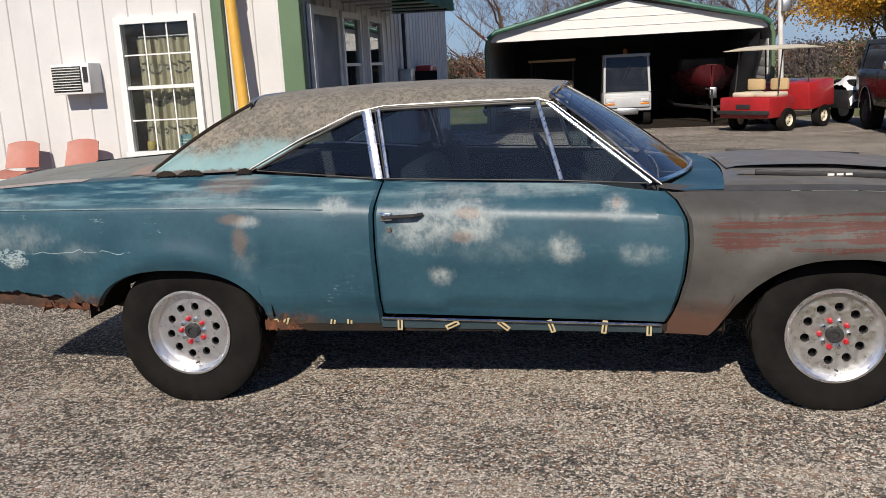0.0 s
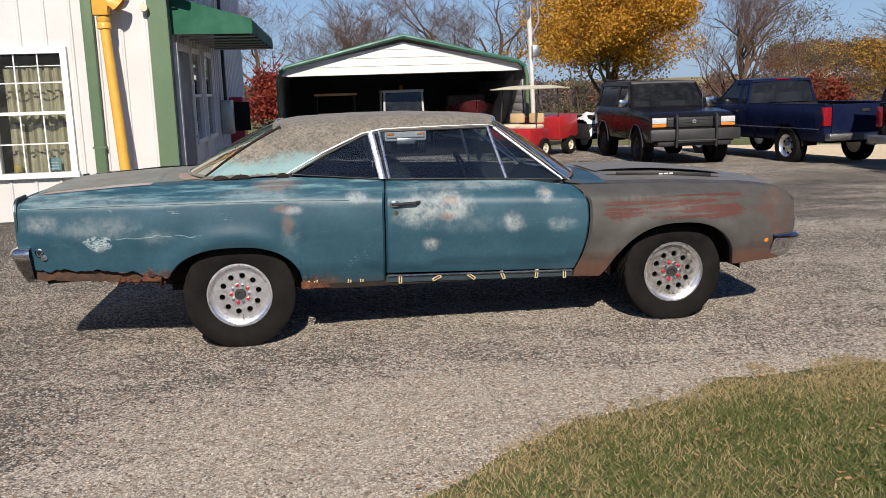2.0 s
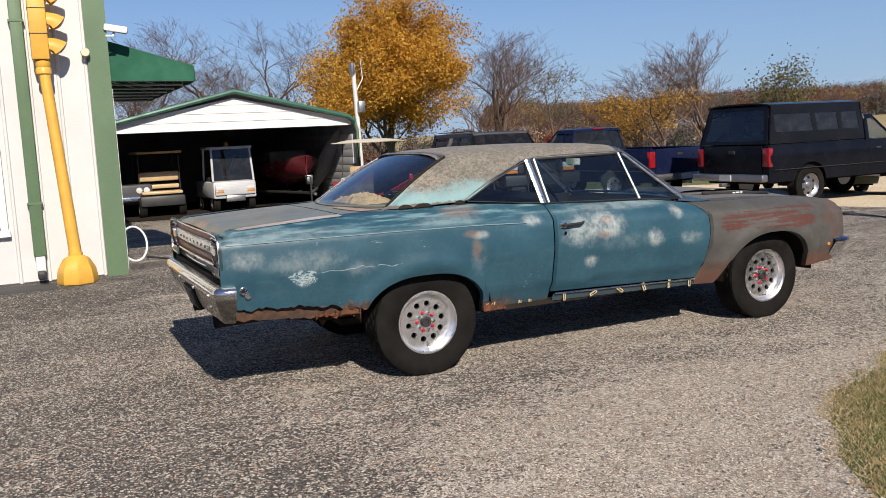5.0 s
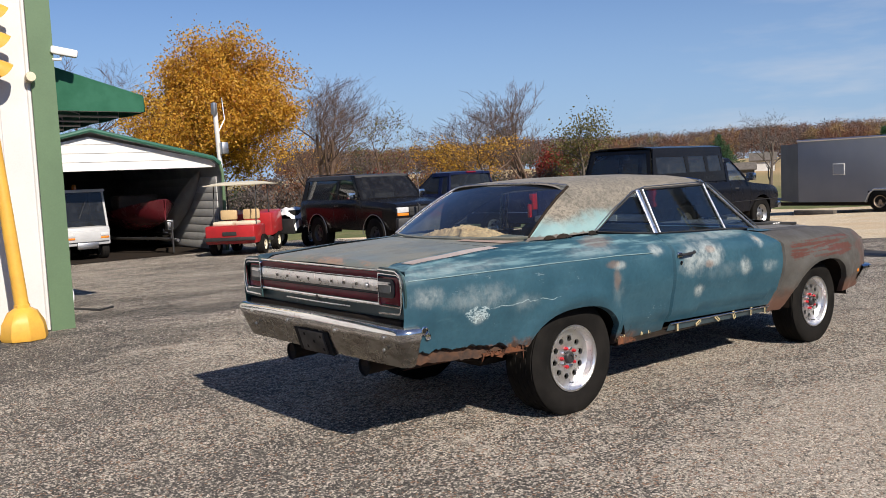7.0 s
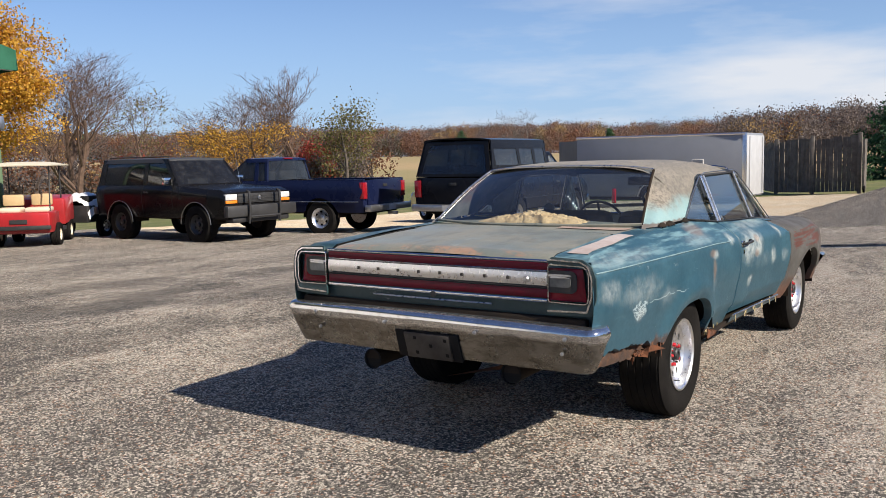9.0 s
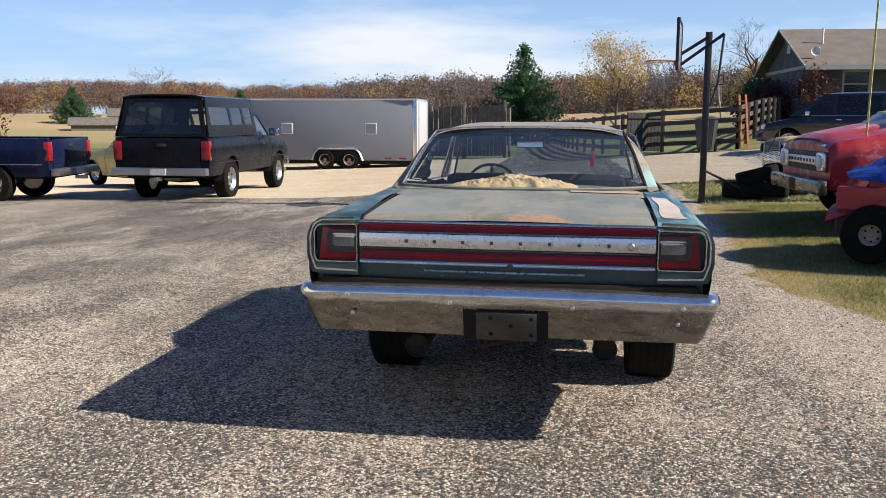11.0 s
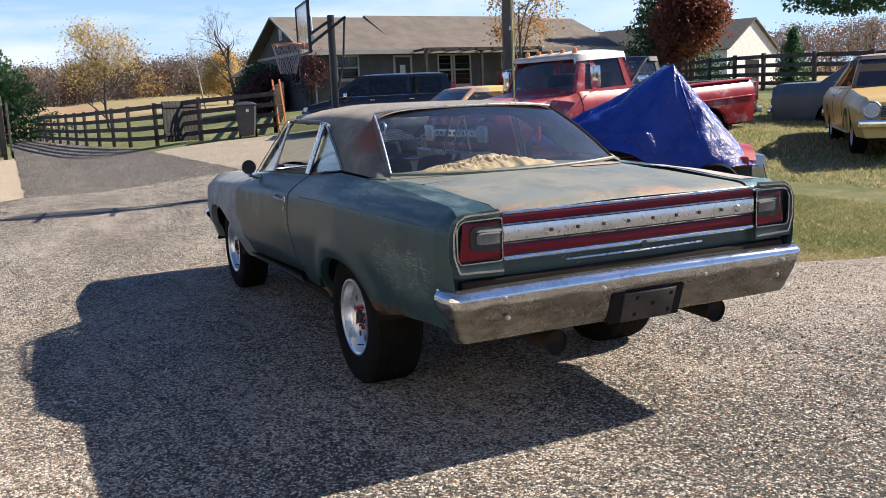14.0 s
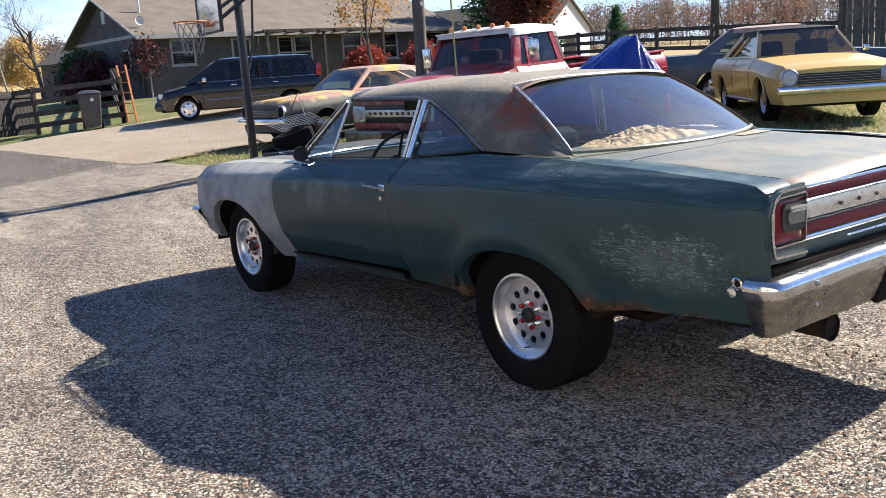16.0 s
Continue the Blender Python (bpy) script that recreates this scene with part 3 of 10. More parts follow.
bm.faces.new([bm.verts.new(p) for p in ((-14.4, 15.4, EAVE), (-2.3, 15.4, EAVE), (-2.3, 10, EAVE + 1.3), (-14.4, 10, EAVE + 1.3))])
bmesh.ops.remove_doubles(bm, verts=bm.verts, dist=0.001)
tagged(part("roof", bm, M_ROOFMETAL, thick=0.08), "green metal roof", "roof", kind="structure")
bm = bmesh.new()
for x in (CORNER_X, -14.05):
    bm.faces.new([bm.verts.new(p) for p in ((x, 4.78, EAVE), (x, 15, EAVE), (x, 10, EAVE + 1.22))])
tagged(part("wall_gable", bm, M_SIDING, thick=0.02), "white metal gable wall", "wall", kind="structure")
# green corner post
bm = bmesh.new()
add_box(bm, CORNER_X - 0.20, CORNER_X + 0.03, WALL_Y - 0.035, WALL_Y - 0.018, 0.1, EAVE)
add_box(bm, CORNER_X + 0.018, CORNER_X + 0.035, WALL_Y - 0.03, WALL_Y + 0.12, 0.1, EAVE)
tagged(part("trim", bm, M_GREEN), "sage green corner trim", "trim", kind="structure")

spout = thing("downspout", Matrix.Identity(4), "sage green downspout with a white elbow", "downspout")
part("pipe", box_bm(-3.72, -3.59, WALL_Y - 0.105, WALL_Y - 0.02, 0.42, EAVE, bevel=0.012), M_GREEN, spout)
part("elbow", box_bm(-3.705, -3.605, WALL_Y - 0.12, WALL_Y - 0.02, 0.24, 0.415, bevel=0.015), M_WHITE, spout, "white plastic elbow")
part("outlet", box_bm(-3.70, -3.61, WALL_Y - 0.27, WALL_Y - 0.10, 0.17, 0.26, bevel=0.02), M_BLACK, spout)
for z in (1.0, 3.0):
    part("strap", box_bm(-3.735, -3.575, WALL_Y - 0.11, WALL_Y - 0.017, z, z + 0.025), M_GREEN, spout)


def sash_window(name, a0, a1, z0, z1, place, label, curtain=True, panes=(3, 2), mat_frame=None, trim=0.055):
    """A double-hung window with bars; place(a, depth, z) gives the point."""
    mf = mat_frame or M_WHITE
    win = thing(name, Matrix.Identity(4), label, "window", kind="structure")

    def bar(nm, a, b, c, d, d0, d1, par=win, mt=mf):
        bm = bmesh.new()
        vs = [Vector(place(p, q, r)) for p in (a, b) for q in (d0, d1) for r in (c, d)]
        bmesh.ops.convex_hull(bm, input=[bm.verts.new(v) for v in vs])
        return part(nm, bm, mt, par)

    t = trim
    fr = bar("window_frame", a0 - t * 0.4, a0 + t, z0 - t * 0.4, z1 + t * 0.4, 0.045, -0.06)
    bar("window_frame", a1 - t, a1 + t * 0.4, z0 - t * 0.4, z1 + t * 0.4, 0.045, -0.06)
    bar("window_frame", a0 + t, a1 - t, z1 - t, z1 + t * 0.4, 0.044, -0.06)
    bar("window_sill", a0 - t * 0.7, a1 + t * 0.7, z0 - t * 0.5, z0 + t * 0.7, 0.065, -0.06)
    zm = (z0 + z1) / 2
    bar("meeting_rail", a0 + t, a1 - t, zm - 0.02, zm + 0.02, 0.025, -0.04)
    for lo, hi, d in ((z0 + t * 0.7, zm - 0.02, 0.0), (zm + 0.02, z1 - t, 0.012)):
        pane = bar("pane", a0 + t, a1 - t, lo, hi, d - 0.006, d - 0.010, win, M_WINDOW)
        pane.visible_shadow = False
        for k in range(1, panes[0]):
            a = lerp(a0 + t, a1 - t, k / panes[0])
            bar("glazing_bar", a - 0.008, a + 0.008, lo, hi, d + 0.004, d - 0.005)
        for k in range(1, panes[1]):
            z = lerp(lo, hi, k / panes[1])
            bar("glazing_bar", a0 + t, a1 - t, z - 0.008, z + 0.008, d + 0.003, d - 0.004)
    return win


sash_window("window_1", *WIN, lambda a, d, z: (a, WALL_Y - 0.01 - d, z), "white double-hung window with glazing bars")
bm = bmesh.new()
add_grid(bm, lambda u, v: (lerp(-4.76, -3.98, u), WALL_Y + 0.13 + 0.028 * math.sin(u * 44 + 1.5 * math.sin(v * 3)) + 0.012 * math.sin(u * 97), lerp(0.72, 2.0, v)), 150, 12)
curtain = part("curtain", bm, M_CURTAIN, None)
tagged(curtain, "beige gathered curtain with dark wavy bands", "curtain")
for z0 in (0.93, 1.25, 1.62):
    part("band", grid_bm(lambda u, v: (lerp(-4.76, -3.98, u), WALL_Y + 0.125 + 0.028 * math.sin(u * 44 + 1.5 * math.sin(lerp(z0, z0 + 0.05, v))) + 0.012 * math.sin(u * 97), z0 + 0.025 * math.sin(u * 17) + v * (0.07 if z0 == 1.25 else 0.022)), 150, 1), plain("curtain_band", (0.13, 0.12, 0.11), (0.10, 0.09, 0.08), 6, 0.9), curtain)
part("rod", tube_bm([(-4.72, WALL_Y + 0.12, 2.02), (-3.9, WALL_Y + 0.12, 2.02)], 0.012), M_STEEL, curtain)
card = part("window_card", box_bm(-4.32, -4.17, WALL_Y + 0.05, WALL_Y + 0.056, 0.745, 0.90), plain("blue_card", (0.10, 0.28, 0.34), (0.25, 0.4, 0.42), 30, 0.6))
tagged(card, "small blue-green card leaning inside the window", "card")
for k in range(3):
    part("print_bar", box_bm(-4.305, -4.20, WALL_Y + 0.046, WALL_Y + 0.049, 0.765 + 0.035 * k, 0.778 + 0.035 * k), M_WHITE_OLD, card)
jar = part("candle_jar", revolve_bm([(0.0, 0.0), (0.045, 0.0), (0.05, 0.03), (0.05, 0.08), (0.04, 0.095), (0.0, 0.095)], 16, "z", (-4.68, WALL_Y + 0.06, 0.742)), plain("yellow_wax", (0.55, 0.4, 0.1), (0.45, 0.32, 0.08), 6, 0.5))
tagged(jar, "yellow candle jar on the window sill", "jar")

for k, (y0, y1, z0, z1) in enumerate(DOORS):
    sash_window(f"window_{k + 2}", y0, y1, 0.95, z1, lambda a, d, z: (CORNER_X + 0.01 + d, a, z), "tall white window under the awning", panes=(1, 1))
    tagged(part("window_panel", box_bm(CORNER_X - 0.04, CORNER_X + 0.015, y0, y1, z0, 0.93), M_SIDING), "white metal panel below a window", "panel", kind="structure")
    # near-black sheet added in place of the unlit room
    tagged(part("unlit_room_sheet", box_bm(CORNER_X - 0.7, CORNER_X - 0.6, y0 - 0.4, y1 + 0.4, 0.1, 2.6), M_DARK), "near-black sheet standing for the unlit room behind a window", "wall", kind="structure")
door = thing("door_1", Matrix.Identity(4), "grey entrance door in the shaded wall", "door", kind="structure")
part("leaf", box_bm(CORNER_X + 0.02, CORNER_X + 0.06, 5.35, 6.3, 0.14, 2.18, bevel=0.008), plain("blue_grey_door", (0.14, 0.16, 0.19), (0.11, 0.13, 0.16), 3, 0.5), door)
part("door_frame", holed_bm([(5.25, 0.12), (6.4, 0.12), (6.4, 2.28), (5.25, 2.28)], [[(5.35, 0.13), (6.3, 0.13), (6.3, 2.18), (5.35, 2.18)]], lambda a, b: (CORNER_X + 0.02, a, b), depth_dir=(0.05, 0, 0)), M_WHITE_OLD, door)
part("door_handle", tube_bm([(CORNER_X + 0.06, 6.2, 1.05), (CORNER_X + 0.12, 6.2, 1.05), (CORNER_X + 0.12, 6.08, 1.05)], 0.011), M_STEEL, door)

# awning along the shaded wall
awn = thing("awning", Matrix.Identity(4), "dark green canvas awning over the entrance", "awning")
ax0, ax1, ay0, ay1 = CORNER_X + 0.03, -1.74, 5.2, 9.6
prof = [(ax0, 2.84), (ax1, 2.54), (ax1 + 0.01, 2.36)]
bm = bmesh.new()
for (xa, za), (xb, zb) in zip(prof, prof[1:]):
    add_grid(bm, lambda u, v: (lerp(xa, xb, u), lerp(ay0, ay1, v), lerp(za, zb, u) - 0.012 * math.sin(math.pi * 5 * v) ** 2), 4, 30)
part("canvas", bm, M_AWNING, awn, thick=0.004)
for y in (ay0, ay1):
    bm = bmesh.new()
    bm.faces.new([bm.verts.new((x, y, z)) for x, z in ((ax0, 2.37), (ax1, 2.36), (ax1, 2.54), (ax0, 2.84))])
    part("end_panel", bm, M_AWNING, awn, thick=0.004)
for k in range(7):
    y = lerp(ay0 + 0.03, ay1 - 0.03, k / 6)
    part("rib", tube_bm([(ax0, y, 2.38), (ax1 - 0.02, y, 2.37), (ax1 - 0.02, y, 2.53), (ax0, y, 2.82)], 0.014, 6), M_STEEL, awn)
cctv = thing("security_camera", Matrix.Identity(4), "white bullet security camera above the awning", "camera")
part("bracket", tube_bm([(CORNER_X + 0.02, 4.95, 2.86), (CORNER_X + 0.10, 4.95, 2.86), (CORNER_X + 0.12, 4.95, 2.93)], 0.015), M_WHITE, cctv)
part("housing", box_bm(CORNER_X + 0.0, CORNER_X + 0.26, 4.91, 4.99, 2.92, 3.0, bevel=0.02, m=Matrix.Translation((CORNER_X, 4.95, 2.92)) @ pose(0, 0, 0, 0, 10, -8) @ Matrix.Translation((-CORNER_X, -4.95, -2.92))), M_WHITE, cctv)
sens = thing("porch_light", Matrix.Identity(4), "small cream outdoor sensor light on the wall", "lamp")
part("lamp_head", revolve_bm([(0.0, 0.0), (0.035, 0.0), (0.05, -0.08), (0.045, -0.1), (0.0, -0.1)], 14, "y", (-2.98, WALL_Y - 0.03, 2.67)), M_CREAM, sens)
part("mount", box_bm(-3.015, -2.945, WALL_Y - 0.05, WALL_Y - 0.016, 2.62, 2.70, bevel=0.01), M_CREAM, sens)

# old traffic light leaning at the corner
tl = thing("traffic_light", pose(-3.30, 4.62, 0.115), "yellow traffic light on a leaning yellow post", "traffic light")
part("foot", revolve_bm([(0.0, 0.0), (0.21, 0.0), (0.22, 0.03), (0.20, 0.16), (0.14, 0.27), (0.075, 0.31), (0.075, 0.34), (0.0, 0.34)], 8, "z"), M_YELLOW, tl)
lean = Vector((-0.10, 0.10, 0.0))
part("post", tube_bm([(0, 0, 0.3), lean * 0.6 + Vector((0, 0, 1.3)), lean * 1.3 + Vector((0, 0, 2.40))], [0.066, 0.062, 0.058], 16), M_YELLOW, tl)
part("collar", revolve_bm([(0.06, 2.30), (0.082, 2.31), (0.082, 2.36), (0.07, 2.38), (0.08, 2.40), (0.08, 2.44), (0.05, 2.46)], 16, "z", (-0.13, 0.13, 0.0)), M_YELLOW, tl)
head = part("signal_head", box_bm(-0.235, -0.055, 0.04, 0.22, 2.46, 3.28, bevel=0.015), M_YELLOW, tl)
for k in range(3):
    z = 2.60 + 0.27 * k
    bm = bmesh.new()
    add_grid(bm, lambda u, v: (-0.055 + v * (0.06 + 0.13 * math.sin(math.pi * u) ** 0.7), 0.13 + 0.10 * math.cos(lerp(-0.35, math.pi + 0.35, u)), z + 0.10 * math.sin(lerp(-0.35, math.pi + 0.35, u)) - 0.05 * v * v), 18, 4)
    visor = part("visor", bm, M_YELLOW, head, thick=0.004)
    part("lens", revolve_bm([(0.0, 0.0), (0.092, 0.0), (0.07, 0.02), (0.0, 0.03)], 18, "x", (-0.056, 0.13, z)), (M_AMBER, M_AMBER, M_RED_LENS)[k], head)
for z in (2.735, 3.005):
    part("joint", box_bm(-0.239, -0.051, 0.036, 0.224, z - 0.004, z + 0.004), M_BLACK, head)

# window air conditioner
ac = thing("air_conditioner", Matrix.Identity(4), "white wall air conditioner with a slatted grille", "air conditioner")
part("case", box_bm(-5.64, -5.17, WALL_Y - 0.26, WALL_Y + 0.02, 1.42, 1.76, bevel=0.012), M_WHITE, ac)
part("grille_frame", box_bm(-5.625, -5.27, WALL_Y - 0.272, WALL_Y - 0.255, 1.45, 1.73, bevel=0.004), M_BLACK, ac)
for k in range(9):
    z = 1.465 + 0.03 * k
    part("slat", box_bm(-5.62, -5.275, WALL_Y - 0.285, WALL_Y - 0.270, z, z + 0.009), M_WHITE_OLD, ac)
part("control", box_bm(-5.245, -5.19, WALL_Y - 0.268, WALL_Y - 0.258, 1.55, 1.72), M_BLACK, ac)


def shell_chair(x, y, rot):
    ch = thing("shell_chair", pose(x, y, 0.11, 0, 0, rot), "salmon pink plastic shell chair on metal legs", "chair", "chairs along the wall")
    bm = grid_bm(lambda u, v: (lerp(-0.21, 0.21, u) * (1 - 0.08 * v), 0.20 + 0.10 * v + 0.03 * math.cos(math.pi * (u - 0.5)), lerp(0.50, 0.80, v) - 0.03 * abs(2 * u - 1) ** 3 * v), 12, 8)
    part("backrest", bm, M_SALMON, ch, thick=0.012)
    bm = grid_bm(lambda u, v: (lerp(-0.22, 0.22, u), lerp(-0.22, 0.21, v), 0.44 + 0.03 * (2 * u - 1) ** 2 + 0.025 * v), 12, 8)
    part("seat", bm, M_SALMON, ch, thick=0.012)
    for sx in (-1, 1):
        for sy in (-1, 1):
            part("leg", tube_bm([(sx * 0.17, sy * 0.15, 0.44), (sx * 0.21, sy * 0.2, 0.0)], 0.011), M_CHROME, ch)
    return ch


chair = shell_chair(-5.37, 4.45, 0)
copy_thing(chair, pose(-6.12, 4.47, 0.11, 0, 0, 4))
tagged(part("door_mat", box_bm(-4.15, -3.52, 4.32, 4.82, 0.095, 0.115, bevel=0.006), plain("rubber_mat", (0.045, 0.044, 0.043), (0.07, 0.068, 0.065), 12, 0.9, bump=0.5)), "dark rubber splash mat under the downspout", "mat")
hose = thing("garden_hose", Matrix.Identity(4), "white hose coiled by the corner", "hose")
part("loop", tube_bm([(-2.5 + 0.16 * math.cos(a), 6.3 + 0.1 * math.sin(a), 0.33 + 0.22 * math.sin(a)) for a in (2 * math.pi * k / 20 for k in range(21))], 0.014), M_WHITE, hose)
part("tail", tube_bm([(-2.35, 6.3, 0.14), (-2.1, 6.1, 0.11), (-1.9, 6.25, 0.11)], 0.014), M_BLACK, hose)
# fittings by the far end of the shaded wall
vend = thing("gum_machine", pose(CORNER_X + 0.16, 11.6, 0.0), "red vending machine against the wall", "vending machine")
part("cabinet", box_bm(-0.14, 0.14, -0.3, 0.3, 0.35, 1.55, bevel=0.04), M_RED, vend)
part("front_panel", box_bm(-0.26, 0.26, -0.365, -0.345, 0.9, 1.45, bevel=0.01), M_DARK, vend)
for sx in (-1, 1):
    part("leg", box_bm(sx * 0.26 - 0.03, sx * 0.26 + 0.03, -0.3, 0.3, -0.05, 0.36), M_BLACK, vend)
meter = thing("meter_box", Matrix.Identity(4), "grey electric meter box on the wall", "meter box")
part("box", box_bm(CORNER_X + 0.02, CORNER_X + 0.22, 9.9, 10.25, 0.9, 1.5, bevel=0.01), M_STEEL, meter)
part("conduit", tube_bm([(CORNER_X + 0.1, 10.07, 1.5), (CORNER_X + 0.1, 10.07, 4.2)], 0.03), M_BLACK, meter)

# ---- carport shed ----
SY, SX0, SX1, SZ, SA = 16.25, -2.02, 4.28, 2.12, 2.88
SB = -0.14
M_GABLE = plain("white_gable_sheet", (0.76, 0.75, 0.72), (0.70, 0.69, 0.66), 2, 0.5)
shed = thing("carport", Matrix.Identity(4), "open metal carport with a white gable and green trim", "carport")
xm = (SX0 + SX1) / 2
part("gable", holed_bm([(SX0 + 0.1, 1.98), (SX1 - 0.1, 1.98), (SX1 - 0.12, SZ + 0.02), (xm, SA - 0.12), (SX0 + 0.12, SZ + 0.02)], [], lambda a, b: (a, SY, b), depth_dir=(0, 0.03, 0)), M_GABLE, shed)
for k in range(1, 4):
    z = 1.98 + 0.20 * k
    hw = (SX1 - SX0) / 2 * min(0.93, (SA - 0.14 - z) / (SA - 0.14 - SZ))
    part("lap_joint", box_bm(xm - hw, xm + hw, SY - 0.012, SY + 0.001, z, z + 0.012), M_WHITE_OLD, shed)
prof = [(SX0, SB), (SX0, SZ - 0.28), (SX0 + 0.05, SZ - 0.08), (SX0 + 0.22, SZ + 0.06), (xm, SA), (SX1 - 0.22, SZ + 0.06), (SX1 - 0.05, SZ - 0.08), (SX1, SZ - 0.28), (SX1, SB)]
bm = bmesh.new()
rows = [[bm.verts.new((x, y, z)) for x, z in prof] for y in (SY - 0.15, 23.2)]
for k in range(len(prof) - 1):
    bm.faces.new((rows[0][k], rows[0][k + 1], rows[1][k + 1], rows[1][k]))
part("shell", bm, plain("carport_steel", (0.32, 0.33, 0.33), (0.24, 0.25, 0.25), 2, 0.5), shed, thick=0.03)
# back wall and gable in dark tones that hold the interior's shade
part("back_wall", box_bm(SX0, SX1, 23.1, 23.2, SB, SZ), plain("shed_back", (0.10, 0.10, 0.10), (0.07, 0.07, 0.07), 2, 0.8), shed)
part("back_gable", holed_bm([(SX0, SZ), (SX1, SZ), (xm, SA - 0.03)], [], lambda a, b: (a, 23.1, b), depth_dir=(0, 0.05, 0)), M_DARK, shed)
part("edge_trim", tube_bm([(x, SY - 0.16, z + 0.02) for x, z in prof[2:7]], 0.055, 8), plain("carport_green", (0.03, 0.13, 0.085), (0.025, 0.10, 0.065), 3, 0.45), shed, "dark green edge trim")
M_LINING = plain("grey_lining_boards", (0.50, 0.50, 0.49), (0.38, 0.38, 0.37), 2, 0.7, bump=0.2, vary=0.4)
for k in range(9):
    part("board", box_bm(SX1 - 0.075, SX1 - 0.045, SY + 0.1, 22.9, SB + 0.05 + 0.205 * k, SB + 0.245 + 0.205 * k, bevel=0.004), M_LINING, shed)
for x, pts in ((SX1, prof[6:]), (SX0, prof[:3])):
    part("post", tube_bm([(px, SY - 0.15, pz) for px, pz in pts], 0.045, 8), M_GREEN, shed)
# floor coloured near-black to stand for the shade under the carport
tagged(part("carport_floor", grid_bm(lambda u, v: (lerp(SX0, SX1, u), lerp(SY - 0.2, 23.1, v), ground_z(lerp(SX0, SX1, u), min(17.9, lerp(SY - 0.2, 23.1, v))) + 0.012), 12, 12), M_UNDER), "near-black carport floor with the inside's shade in its colour", "floor", kind="structure")
yard_pole = thing("yard_pole", pose(4.55, 16.75, SB), "weathered white post with a floodlight", "pole")
part("post", tube_bm([(0.06, 0, -0.1), (0, 0, 2.0), (-0.06, 0, 3.75)], 0.06, 10), M_WHITE_OLD, yard_pole)
part("floodlight", box_bm(-0.02, 0.16, -0.22, -0.02, 2.45, 2.75, bevel=0.03), M_STEEL, yard_pole)
part("lamp_head", revolve_bm([(0.0, 3.78), (0.07, 3.75), (0.08, 3.5), (0.06, 3.45), (0.0, 3.45)], 12, "z", (-0.1, -0.05, 0)), M_STEEL, yard_pole)
part("bracket", tube_bm([(0.0, 0, 3.0), (0.22, 0.05, 3.35), (0.2, 0.1, 3.9)], 0.015), M_STEEL, yard_pole)

# ---- the coupe ----
def side_paint(name, base, base2, right):
    """Old teal paint: sun-faded, scuffed to primer in patches, rusting along the sills."""
    n = Nodes(name)
    s = n.sep()
    soft = n.noise(3.2, 6, 0.62)
    grain = n.noise(38, 5, 0.65)
    streak = n.noise(7, 5, 0.6, n.mapping((0.5, 1, 6)))
    col = n.mix(n.ramp(soft, 0.3, 0.72), base, base2)
    col = n.mix(n.ramp(grain, 0.35, 0.75, 0, 0.25), col, tuple(c * 0.5 for c in base))
    warp = n.math("ADD", n.math("MULTIPLY", n.math("SUBTRACT", n.noise(8, 8, 0.8), 0.5), 1.9), n.math("MULTIPLY", n.math("SUBTRACT", n.noise(26, 5, 0.75, n.mapping((1.5, 1, 0.5), (0, 24, 0))), 0.5), 0.8))

    def spot(cx, cz, rx, rz, soft_edge=0.9):
        dx = n.math("DIVIDE", n.math("SUBTRACT", s["X"], cx), rx)
        dz = n.math("DIVIDE", n.math("SUBTRACT", s["Z"], cz), rz)
        d = n.math("SQRT", n.math("ADD", n.math("MULTIPLY", dx, dx), n.math("MULTIPLY", dz, dz)))
        return n.ramp(n.math("ADD", d, warp), 1.45, 1.45 - soft_edge)

    spots = RIGHT_SCUFFS if right else LEFT_SCUFFS
    mask = 0.0
    for cx, cz, rx, rz, w in spots:
        mask = n.math("MAXIMUM", mask, n.math("MULTIPLY", spot(cx, cz, rx, rz, 1.25), w))
    rubbed = n.math("MULTIPLY", n.ramp(n.noise(13, 7, 0.72), 0.34, 0.60, 0.22, 1.0), n.ramp(n.noise(40, 6, 0.75, n.mapping((1.8, 1, 0.6), (0, 20, 0))), 0.32, 0.60, 0.70, 1.0))
    mask = n.math("MULTIPLY", mask, n.math("MULTIPLY", rubbed, 0.68))
    shoulder = n.math("MULTIPLY", n.ramp(s["Z"], 0.93, 1.03), n.ramp(streak, 0.44, 0.66))
    # the left copy takes darker tones, shade put into the paint
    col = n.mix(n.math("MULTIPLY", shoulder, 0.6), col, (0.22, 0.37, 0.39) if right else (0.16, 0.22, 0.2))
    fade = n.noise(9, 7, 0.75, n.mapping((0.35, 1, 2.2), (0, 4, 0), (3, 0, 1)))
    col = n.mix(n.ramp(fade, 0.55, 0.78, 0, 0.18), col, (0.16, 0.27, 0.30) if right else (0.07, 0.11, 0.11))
    col = n.mix(mask, col, n.mix(n.noise(5, 4, 0.6), (0.40, 0.48, 0.50), (0.58, 0.57, 0.50)))
    for cx, cz, rx, rz in RUST_SPOTS if right else ():
        col = n.mix(n.math("MULTIPLY", spot(cx, cz, rx, rz, 0.9), 0.34), col, (0.28, 0.15, 0.08))
    # scratches to bare white
    for ang, off, keep in ((48, 0.0, 0.63), (72, 3.1, 0.62), (-35, 7.7, 0.63), (-12, 12.3, 0.65)):
        lines = n.noise(4.5, 2, 0.5, n.mapping((1.0, 1, 14), (0, ang, 0), (off, 0, off)))
        here = n.ramp(n.noise(2.6, 5, 0.65, n.mapping((1, 1, 1), (0, 0, 0), (off * 3, 1, 2))), keep, keep + 0.05)
